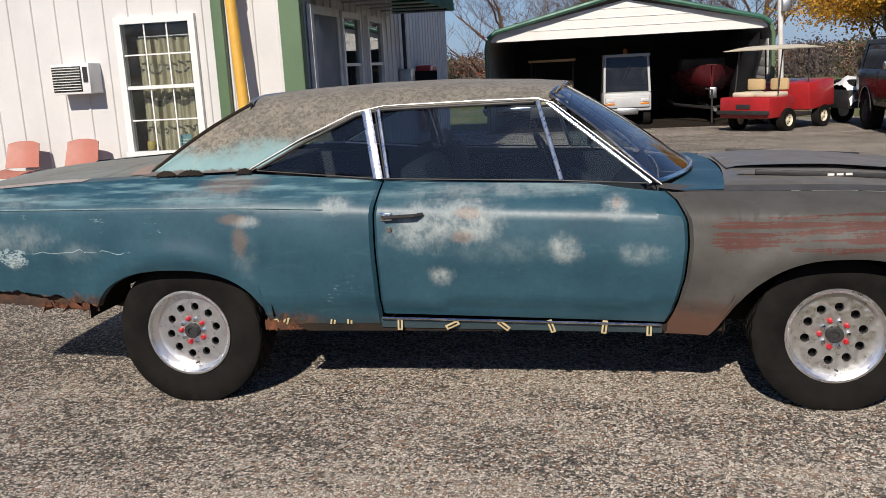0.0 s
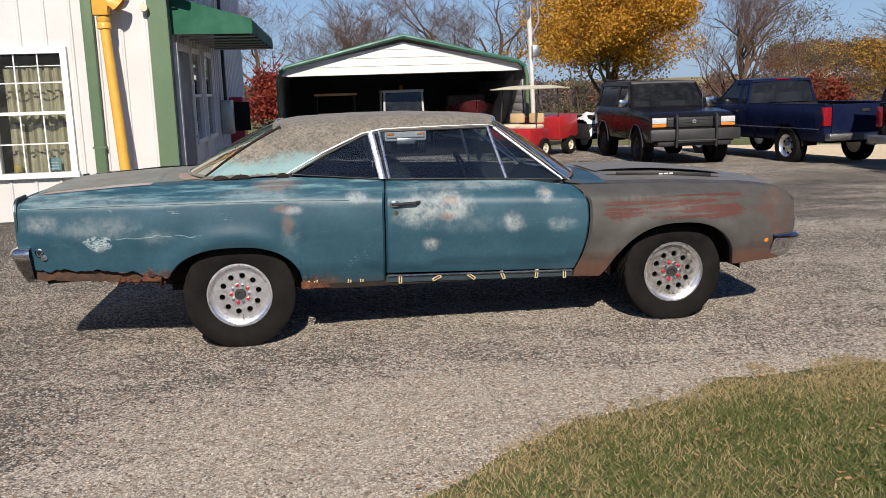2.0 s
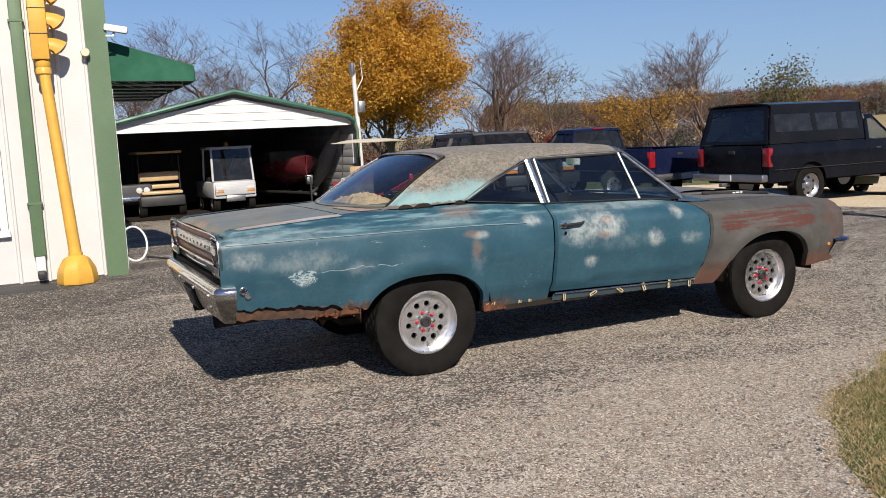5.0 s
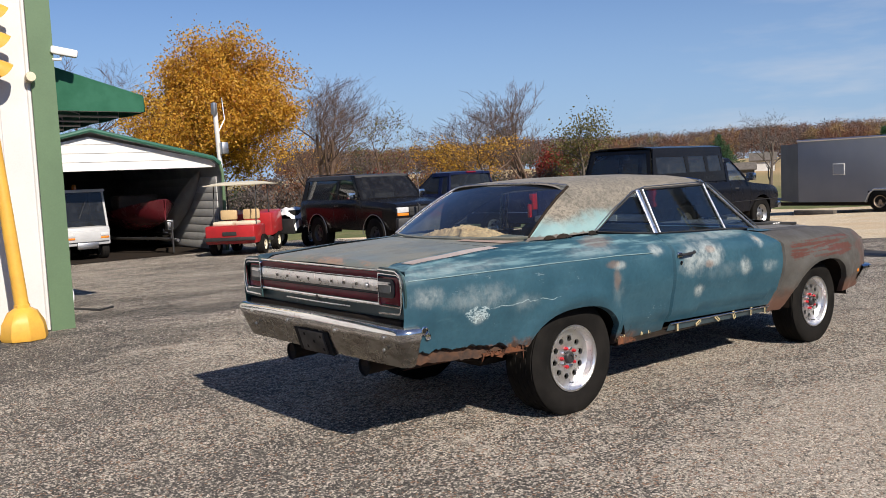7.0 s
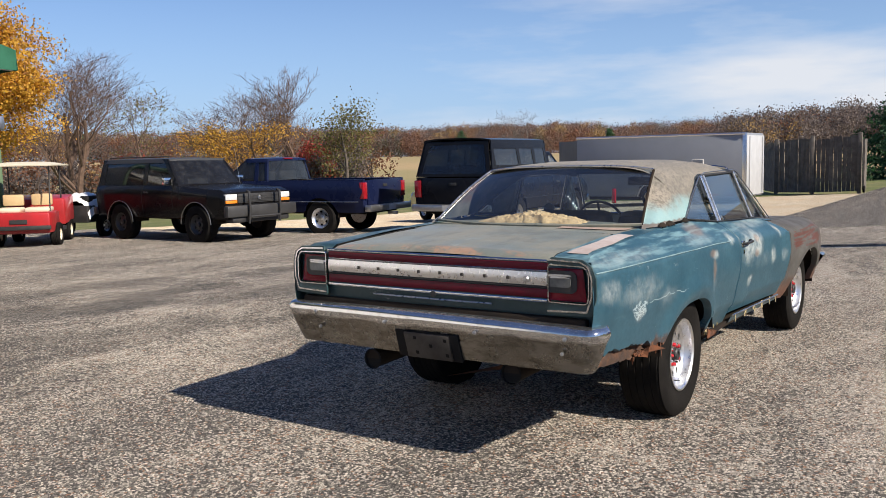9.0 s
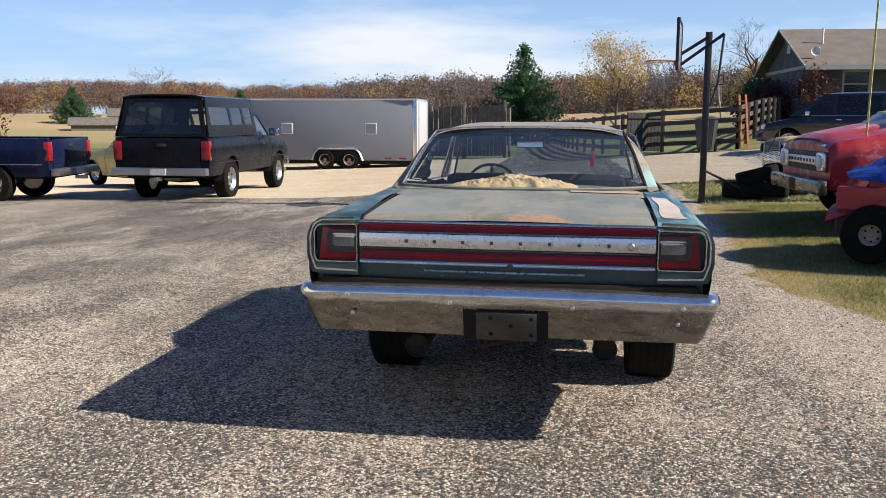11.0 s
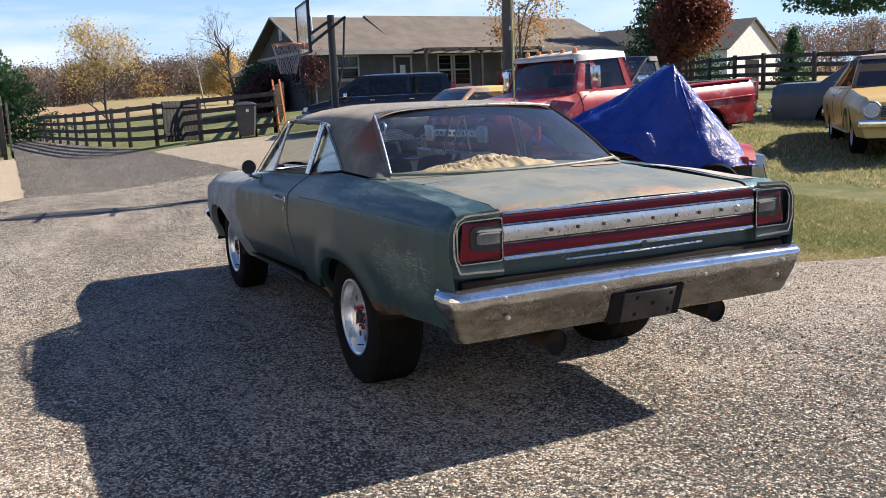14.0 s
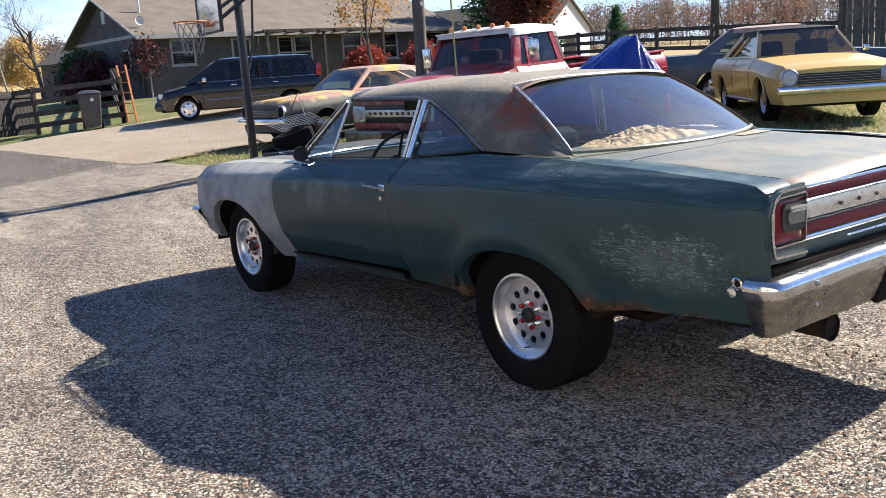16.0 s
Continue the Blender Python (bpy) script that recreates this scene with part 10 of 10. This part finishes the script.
def leaf_cloud(name, centres, rng, per, radius, size, mat_, parent):
    """Many small single leaves round twig ends, as one mesh."""
    n = len(centres) * per
    c = np.repeat(np.array([tuple(p) for p in centres]), per, axis=0)
    off = rng.normal(0, 1, (n, 3)) * radius
    c = c + off
    a = rng.normal(0, 1, (n, 3))
    a /= np.linalg.norm(a, axis=1)[:, None]
    b = np.cross(a, rng.normal(0, 1, (n, 3)))
    b /= np.linalg.norm(b, axis=1)[:, None]
    sz = size * rng.uniform(0.6, 1.3, (n, 1))
    v = np.stack([c - a * sz, c - b * sz * 0.62, c + a * sz, c + b * sz * 0.62], axis=1).reshape(-1, 3)
    me = bpy.data.meshes.new(name)
    me.from_pydata(v.tolist(), [], [(4 * k, 4 * k + 1, 4 * k + 2, 4 * k + 3) for k in range(n)])
    me.materials.append(mat_)
    ob = new(name, me)
    ob.parent = parent
    return ob


def tree(x, y, height, label, seed, crown=None, trunk_r=None, spread=0.75, levels=4, fork=3, per=14, radius=0.35, size=0.11, mat_=None, start=0.25, up=0.5, thin=1.0, dz=0.0, category="tree", leaf_top=1.0, wide=0.0):
    rng = random.Random(seed)
    nrng = np.random.default_rng(seed)
    t = thing("tree", pose(x, y, ground_z(min(60, x), max(-40, min(40, y))) + far_rise(x, y) + dz, 0, 0, rng.uniform(0, 360)), label, category)
    limbs = branches(rng, height, trunk_r or height * 0.022, spread, levels, fork, start, up)
    top = max(p.z for pts, _, _ in limbs for p in pts)
    k = height / top
    reach = sorted(math.hypot(p.x, p.y) for pts, _, _ in limbs for p in pts)
    kw = wide / reach[int(len(reach) * 0.93)] if wide else k
    bm = bmesh.new()
    tips = []
    for pts, rad, level in limbs:
        pts = [Vector((p.x * kw, p.y * kw, p.z * k)) for p in pts]
        add_tube(bm, pts, [max(0.005, r) for r in rad], 7 if level < 2 else 4 if level < 3 else 3, level == 0)
        if level >= levels - 1:
            tips += pts[1:]
    part("trunk", bm, mat_ or M_BARK, t)
    if crown:
        tips = [p for p in tips if rng.random() < thin and p.z < height * leaf_top]
        leaf_cloud("crown", tips, nrng, per, radius, size, crown, t)
    return t


tree(12.6, 33.5, 8.7, "full golden-leaved maple tree", 15, M_LEAF_GOLD, 0.22, spread=1.0, levels=4, fork=5, per=34, radius=0.25, size=0.062, start=0.05, up=0.75, thin=0.85, wide=4.0)
for k, (x, y, h, seed) in enumerate(((5.5, 39, 8.0, 3), (8.2, 42, 8.6, 4), (19.5, 36, 7.6, 5), (21.5, 39, 8.2, 6), (-0.5, 46, 7.6, 7), (-4.5, 44, 8, 17), (0.5, 30, 6.0, 27), (29, 36, 6.6, 31))):
    tree(x, y, h, "bare brown tree with dense upright twigs", seed, None, None, spread=0.62, levels=5, fork=4, start=0.05, up=1.0, mat_=M_BARK_BROWN, wide=h * 0.46)
tree(21.6, 33.5, 5.8, "thin tree with sparse olive leaves", 41, M_LEAF_OLIVE, 0.1, spread=0.8, levels=5, per=1, radius=0.2, size=0.06, thin=0.4, mat_=M_BARK_BROWN)
tree(24.5, 28.8, 6.3, "shrubby tree with sparse yellow leaves", 8, M_LEAF_GOLD, 0.14, spread=0.75, levels=5, fork=4, per=4, radius=0.18, size=0.050, start=0.03, up=0.9, thin=0.42, mat_=M_BARK_BROWN, leaf_top=0.6, wide=3.3)
tree(28.6, 29.6, 7.2, "bare brown tree with dense upright twigs", 9, None, None, spread=0.55, levels=5, fork=4, start=0.05, up=1.0, mat_=M_BARK_BROWN, wide=2.4)
tree(42, 38, 6.0, "shrubby tree with sparse yellow leaves", 10, M_LEAF_OLIVE, 0.14, spread=0.9, levels=4, fork=4, per=5, radius=0.5, size=0.09, start=0.06, thin=0.4)
tree(48, 27, 5.5, "bare grey-brown tree behind the yard", 12, None, None, spread=0.7, levels=5, fork=3, start=0.2, up=0.6)
tree(46.5, -2.15, 5.9, "slender tree with pale gold leaves", 13, M_LEAF_PALE, 0.10, spread=0.7, levels=4, fork=4, per=6, radius=0.28, size=0.058, start=0.18, up=0.8, thin=0.6)
tree(66, -13.6, 8.2, "bare spreading oak beside the house", 14, None, 0.24, spread=0.8, levels=5, fork=3, start=0.25)
tree(60, -10.0, 5.4, "pale birch with bare twigs", 15, None, 0.08, spread=0.45, levels=4, fork=3, start=0.2, mat_=M_BARK_PALE, up=0.9)
tree(88, -17.5, 5.4, "golden willow behind the house", 16, M_LEAF_PALE, 0.12, spread=0.9, levels=4, fork=4, per=6, radius=0.4, size=0.12, start=0.1)
tree(27.6, -17.4, 6.6, "young tree with orange leaves", 21, M_LEAF_ORANGE, 0.075, spread=0.62, levels=4, fork=3, per=9, radius=0.22, size=0.065, start=0.2, thin=0.75, wide=2.3)
tree(29.5, -28.2, 5.6, "dark red-leaved oak beyond the house", 22, M_LEAF_RUST, 0.16, spread=0.7, levels=4, fork=4, per=16, radius=0.28, size=0.10, start=0.12, wide=1.9)
tree(33.2, -9.6, 2.4, "small bush with dark red leaves", 23, M_LEAF_WINE, 0.05, spread=0.8, levels=3, fork=4, per=4, radius=0.16, size=0.06, start=0.1, category="bush")
tree(36.8, -8.4, 1.5, "dark red burning bush by the house", 24, M_LEAF_WINE, 0.05, spread=1.1, levels=3, fork=5, per=22, radius=0.3, size=0.08, start=0.02, category="bush")
tree(38.2, -8.2, 1.9, "dark green evergreen bush", 25, M_NEEDLE, 0.05, spread=1.0, levels=3, fork=5, per=22, radius=0.3, size=0.08, start=0.02, category="bush")
for k, (x, y) in enumerate(((28.9, -17.8), (27.6, -20.2), (27.0, -21.6))):
    tree(x, y, 1.25, "rounded bright red shrub by the porch", 26 + k, M_LEAF_RED, 0.04, spread=1.2, levels=3, fork=5, per=20, radius=0.2, size=0.06, start=0.02, category="bush")
for k, (x, y, h) in enumerate(((1.3, 47, 3.2), (-3.2, 40, 2.6), (26.5, 40, 1.8), (45, 44, 3.4))):
    tree(x, y, h, "low red autumn shrub in the field", 60 + k, M_LEAF_RED, 0.06, spread=1.1, levels=3, fork=5, per=16, radius=0.35, size=0.10, start=0.02, category="bush")


def spruce(x, y, h, r, seed, label="dark green spruce tree", low=0.25):
    """Whorls of drooping limbs, each with rows of needle sprays."""
    rng = random.Random(seed)
    nrng = np.random.default_rng(seed)
    t = thing("spruce_tree", pose(x, y, ground_z(min(60, x), y) + far_rise(x, y)), label, "tree")
    part("trunk", tube_bm([(0, 0, -0.1), (0, 0, h * 0.5), (0, 0, h)], [h * 0.02, h * 0.012, 0.01], 8), M_BARK, t)
    bm, pts = bmesh.new(), []
    tiers = int(h * 4.2)
    for k in range(tiers):
        f = (k / tiers) ** 0.92
        z = lerp(low, h - 0.12, f)
        for j in range(9 if f < 0.7 else 6):
            a = j * 2 * math.pi / (9 if f < 0.7 else 6) + k * 1.3 + rng.uniform(-0.25, 0.25)
            reach = r * (1 - f) ** 1.02 * rng.uniform(0.68, 1.12) + 0.06
            tip = Vector((math.cos(a) * reach, math.sin(a) * reach, z - 0.02 * reach + rng.uniform(-0.06, 0.08)))
            mid = Vector((math.cos(a) * reach * 0.55, math.sin(a) * reach * 0.55, z - 0.10 * reach))
            add_tube(bm, [(0, 0, z), mid, tip], [0.022, 0.013, 0.005], 3, False)
            steps = max(3, int(reach / 0.17))
            for i in range(steps):
                q = i / (steps - 1)
                pts.append(Vector((0, 0, z)).lerp(mid, q / 0.5) if q < 0.5 else mid.lerp(tip, (q - 0.5) / 0.5))
    part("limbs", bm, M_BARK, t)
    leaf_cloud("crown", pts, nrng, 9, 0.085, 0.085, M_NEEDLE, t)


spruce(48.5, 3.5, 6.2, 4.0, 71)
spruce(84, 36, 4.8, 2.4, 72)
spruce(95, 62, 4.6, 3.4, 73)
spruce(33.5, -30.0, 8.5, 3.6, 74)
spruce(21.0, -32.0, 12.0, 4.6, 75, "tall dark spruce with its lower limbs cut away", 3.6)
spruce(9.5, -31, 9.0, 3.4, 78)
spruce(31.8, -37.5, 3.4, 1.1, 76)
spruce(1.0, 62, 5.5, 2.0, 77)

# far woods round the horizon
M_TWIGS = plain("far_twigs", (0.11, 0.082, 0.068), (0.07, 0.052, 0.043), 0.1, 0.95)
WOOD_COLOURS = [
    leaf_mat("far_bare_crowns", (0.142, 0.114, 0.100), (0.172, 0.138, 0.118), (0.112, 0.090, 0.080)),
    leaf_mat("far_rust_crowns", (0.185, 0.082, 0.046), (0.225, 0.105, 0.056), (0.135, 0.064, 0.040)),
    leaf_mat("far_gold_crowns", (0.34, 0.215, 0.075), (0.40, 0.27, 0.10), (0.25, 0.15, 0.06)),
    leaf_mat("far_green_crowns", (0.055, 0.072, 0.034), (0.075, 0.088, 0.04), (0.045, 0.055, 0.03)),
]


def woods(name, deg0, deg1, dist0, dist1, count, h0, h1, rise, label, seed, shares=(0.55, 0.33, 0.07, 0.05), per=40):
    """A belt of trees: trunks and twigs, and rounded crowns of many leaves in a few autumn colours."""
    rg = np.random.default_rng(seed)
    w = thing(name, Matrix.Identity(4), label, "woods", kind="stuff")
    bm, groups = bmesh.new(), [[] for _ in WOOD_COLOURS]
    for k in range(count):
        a = radians(rg.uniform(deg0, deg1))
        d = rg.uniform(dist0, dist1)
        lump = 0.5 + 0.5 * noise.noise((a * 23, 1.5, seed)) + 0.25 * noise.noise((a * 71, 4.5, seed))
        h = lerp(h0, h1, min(1.0, max(0.0, 0.55 * lump + 0.45 * rg.random())))
        x, y = d * math.cos(a), d * math.sin(a)
        base = rise * smooth01((d - dist0) / max(1, dist1 - dist0)) + ground_z(60 * math.cos(a), 40 * math.sin(a)) + far_rise(x, y) - 0.4
        kind = int(rg.choice(len(WOOD_COLOURS), p=shares))
        add_tube(bm, [(x, y, base), (x + rg.uniform(-0.4, 0.4), y, base + h * 0.93)], [0.10, 0.02], 3, False)
        for _ in range(4):
            b = rg.uniform(0, 6.28)
            rr = h * rg.uniform(0.15, 0.40)
            add_tube(bm, [(x, y, base + h * rg.uniform(0.2, 0.6)), (x + rr * math.cos(b), y + rr * math.sin(b), base + h * rg.uniform(0.7, 0.98))], [0.05, 0.012], 3, False)
        for _ in range(12):
            b, q = rg.uniform(0, 6.28), rg.uniform(0.02, 0.92)
            rr = h * 0.52 * math.sqrt(max(0.02, 1 - ((q - 0.42) / 0.55) ** 2)) * math.sqrt(rg.random())
            groups[kind].append((x + rr * math.cos(b), y + rr * math.sin(b), base + h * q))
    part("trunks", bm, M_TWIGS, w)
    for cs, mt in zip(groups, WOOD_COLOURS):
        if cs:
            leaf_cloud("crowns", cs, rg, per, h1 * 0.085, 0.06 + h1 * 0.015, mt, w)


woods("tree_line", -34, 16, 120, 165, 560, 4.0, 7.0, 0.8, "grey-brown belt of bare woods across the field", 81, (0.80, 0.12, 0.05, 0.03))
woods("wooded_hill", 14, 62, 150, 240, 820, 3.2, 6.0, 3.6, "rust-brown autumn woods on a low hill", 82, (0.40, 0.44, 0.11, 0.05))
woods("hedge_row", 40, 122, 58, 80, 360, 1.5, 3.6, 0.3, "brown hedgerow and scrub behind the yard", 83, (0.66, 0.26, 0.04, 0.04), 30)
woods("tree_line", 118, 200, 80, 130, 160, 4, 7, 1.0, "brown belt of woods beyond the building", 86)
woods("tree_line", -160, -33, 110, 165, 800, 3.6, 6.2, 3.0, "grey-brown woods beyond the house", 84, (0.74, 0.19, 0.04, 0.03), 30)

# far buildings seen between the trees
def far_barn(x, y, deg, L, W, H, wall, label):
    v = thing("barn", pose(x, y, ground_z(min(60, x), max(-40, min(40, y))) + far_rise(x, y), 0, 0, deg), label, "barn")
    part("wall", box_bm(-L / 2, L / 2, -W / 2, W / 2, -0.5, H), wall, v)
    for s in (-1, 1):
        part("roof", grid_bm(lambda u, w: (lerp(-L / 2 - 0.3, L / 2 + 0.3, u), s * lerp(W / 2 + 0.3, 0, w), lerp(H - 0.1, H + W * 0.28, w)), 4, 3), M_WOOD_GREY, v, thick=0.1)
    part("door", box_bm(-L / 2 - 0.05, -L / 2, -1.2, 1.2, 0, H * 0.7), M_DARK, v)
    part("gable_wall", holed_bm([(-W / 2, H), (W / 2, H), (0, H + W * 0.27)], [], lambda a, b: (-L / 2, a, b), depth_dir=(0.1, 0, 0)), wall, v)


far_barn(60, -52, 20, 16, 9, 3.2, M_WHITE_OLD, "long white barn beyond the fence")
far_barn(84, 53, 120, 4.5, 2.5, 0.7, M_WOOD_GREY, "low grey farm shed on the far field")
far_barn(92, 54, 120, 2.6, 3, 1.3, M_WHITE_OLD, "small white shed on the far field")
far_barn(62, -16.5, 20, 6, 5, 2.4, plain("brown_shed_wall", (0.2, 0.14, 0.1), (0.15, 0.1, 0.07), 2, 0.8), "small brown shed behind the fence")
bank = part("spoil_bank", grid_bm(lambda u, w: (lerp(95, 130, u), lerp(-24, 14, w), 0.6 + 1.5 * math.sin(math.pi * u) * math.sin(math.pi * w) ** 0.6 + 0.3 * noise.noise((u * 7, w * 12, 0))), 20, 40), plain("tan_earth", (0.34, 0.225, 0.12), (0.27, 0.18, 0.095), 0.2, 0.95, bump=0.4, fine=4))
tagged(bank, "tan ploughed earth bank across the field", "earth bank")
tan_truck = thing("camper_shell", heading_pose(-0.2, -15.6, 130), "cream coloured camper truck beyond the gold coupe", "camper")
part("body", box_bm(-2.2, 1.8, -0.95, 0.95, 0.7, 1.75, bevel=0.08), plain("cream_paint", (0.55, 0.42, 0.24), (0.48, 0.36, 0.2), 2, 0.4), tan_truck)
for x in (-1.3, 1.2):
    for s in (-1, 1):
        road_wheel(tan_truck, x, s * 0.82, s, 0.36, 0.2, M_STEEL)

# ---- grass ----
def grass(name, pts, h0, h1, width, mat_, label, seed):
    """Single bent blades as one mesh."""
    rg = np.random.default_rng(seed)
    n = len(pts)
    p = np.array(pts)
    a = rg.uniform(0, 2 * np.pi, n)
    hh = rg.uniform(h0, h1, n)
    lean = rg.uniform(0.3, 1.8, n) * hh
    b = rg.uniform(0, 2 * np.pi, n)
    w = width * rg.uniform(0.6, 1.3, n)
    dx, dy = np.cos(a) * w, np.sin(a) * w
    v0 = p + np.stack([-dx, -dy, np.zeros(n)], 1)
    v1 = p + np.stack([dx, dy, np.zeros(n)], 1)
    v2 = p + np.stack([np.cos(b) * lean, np.sin(b) * lean, hh], 1)
    v = np.stack([v0, v1, v2], 1).reshape(-1, 3)
    me = bpy.data.meshes.new(name)
    me.from_pydata(v.tolist(), [], [(3 * k, 3 * k + 1, 3 * k + 2) for k in range(n)])
    me.materials.append(mat_)
    return tagged(new(name, me), label, "grass", kind="stuff")


M_BLADE = leaf_mat("grass_blades", (0.105, 0.150, 0.034), (0.185, 0.215, 0.058), (0.50, 0.41, 0.20))
M_STRAW = leaf_mat("dry_grass_blades", (0.44, 0.34, 0.17), (0.62, 0.48, 0.26), (0.19, 0.20, 0.06))
rg = random.Random(9)
near, dry, far_pts = [], [], []
while len(near) + len(dry) < 240000:
    x, y = rg.uniform(-1.2, 7.2), -1.8 - 3.9 * rg.random() ** 1.4
    e = lawn_edge(x)
    ragged = 0.16 * noise.noise((x * 5, y * 5, 1)) + 0.10 * noise.noise((x * 17, y * 17, 3))
    if y > e + 0.05 + ragged:
        continue
    edge = min(1.0, 1.25 * math.exp(-max(0.0, e - y) / 0.42))
    p = (x, y, ground_z(x, y) - 0.008)
    if rg.random() < 0.22 + 0.75 * edge + 0.6 * noise.noise((x * 0.9, y * 0.9, 4)) + 0.35 * noise.noise((x * 4.5, y * 4.5, 6)):
        dry.append(p)
    else:
        near.append(p)
while len(far_pts) < 60000:
    x, y = rg.uniform(-1, 13.5), rg.uniform(-17, -2)
    if y < lawn_edge(x) - 0.05 and (y < -6.4 or x > 7.3) and not (x > 10.9 and y > -9):
        far_pts.append((x, y, ground_z(x, y) - 0.005))
grass("grass", near, 0.010, 0.038, 0.0032, M_BLADE, "short green lawn blades", 1)
grass("dry_grass", dry, 0.008, 0.034, 0.0032, M_STRAW, "straw-coloured dry grass along the asphalt", 2)
grass("grass", far_pts[::2], 0.03, 0.07, 0.008, M_BLADE, "short green lawn blades beyond the cars", 3)
grass("dry_grass", far_pts[1::2], 0.02, 0.06, 0.008, M_STRAW, "dry straw-coloured blades among the lawn", 5)

# loose stones on the asphalt
rg2 = np.random.default_rng(4)
octa = np.array([(1, 0, 0), (0, 1, 0), (-1, 0, 0), (0, -1, 0), (0, 0, 1), (0, 0, -1)], float)
count = 90000
sx, sy = rg2.uniform(-7.2, 4.5, count), rg2.uniform(-4.8, 4.2, count)
keep = [i for i in range(count) if sy[i] > lawn_edge(sx[i]) - 0.1]
sx, sy = sx[keep], sy[keep]
count = len(keep)
sr = 0.0028 + 0.0072 * rg2.random(count) ** 2.0
sz = np.array([ground_z(a, b) for a, b in zip(sx, sy)])
q = octa[None] * sr[:, None, None] * rg2.uniform(0.65, 1.25, (count, 6, 3)) * (1, 1, 0.8)
sa = rg2.uniform(0, 6.28, count)[:, None]
q = np.stack([q[..., 0] * np.cos(sa) - q[..., 1] * np.sin(sa) + sx[:, None], q[..., 0] * np.sin(sa) + q[..., 1] * np.cos(sa) + sy[:, None], q[..., 2] + (sz + sr * 0.4)[:, None]], 2)
st_v = q.reshape(-1, 3).tolist()
st_f = [(6 * k + i, 6 * k + (i + 1) % 4, 6 * k + 4) for k in range(count) for i in range(4)] + [(6 * k + (i + 1) % 4, 6 * k + i, 6 * k + 5) for k in range(count) for i in range(4)]
stones_me = bpy.data.meshes.new("loose_gravel")
stones_me.from_pydata(st_v, [], st_f)
n_st = Nodes("loose_stones")
M_STONES = n_st.done(n_st.mix(n_st.island(), (0.09, 0.083, 0.072), (0.52, 0.47, 0.40)), 0.9)
stones_me.materials.append(M_STONES)
tagged(new("loose_gravel", stones_me), "loose pale stones scattered on the asphalt", "gravel", kind="stuff")

# fallen leaves on the lawn and along its edge
n_lf = Nodes("fallen_leaves")
M_FALLEN = n_lf.done(n_lf.mix(n_lf.island(), (0.16, 0.085, 0.035), (0.42, 0.27, 0.12)), 0.85)
lf_v, lf_f = [], []
for k in range(4200):
    x, y = rg2.uniform(-1.2, 9), rg2.uniform(-8, -1.7)
    if y > lawn_edge(x) + 0.12:
        continue
    r, a, z = rg2.uniform(0.008, 0.019), rg2.uniform(0, 6.28), ground_z(x, y) + rg2.uniform(0.006, 0.03)
    b = len(lf_v)
    for i, (l, w) in enumerate(((1, 0), (0.1, 0.6), (-1, 0), (0.1, -0.6))):
        lf_v.append((x + r * (l * math.cos(a) - w * math.sin(a)), y + r * (l * math.sin(a) + w * math.cos(a)), z + r * rg2.uniform(-0.3, 0.4)))
    lf_f.append((b, b + 1, b + 2, b + 3))
leaf_me = bpy.data.meshes.new("fallen_leaves")
leaf_me.from_pydata(lf_v, [], lf_f)
leaf_me.materials.append(M_FALLEN)
tagged(new("fallen_leaves", leaf_me), "dry brown leaves scattered over the lawn", "leaves", kind="stuff")
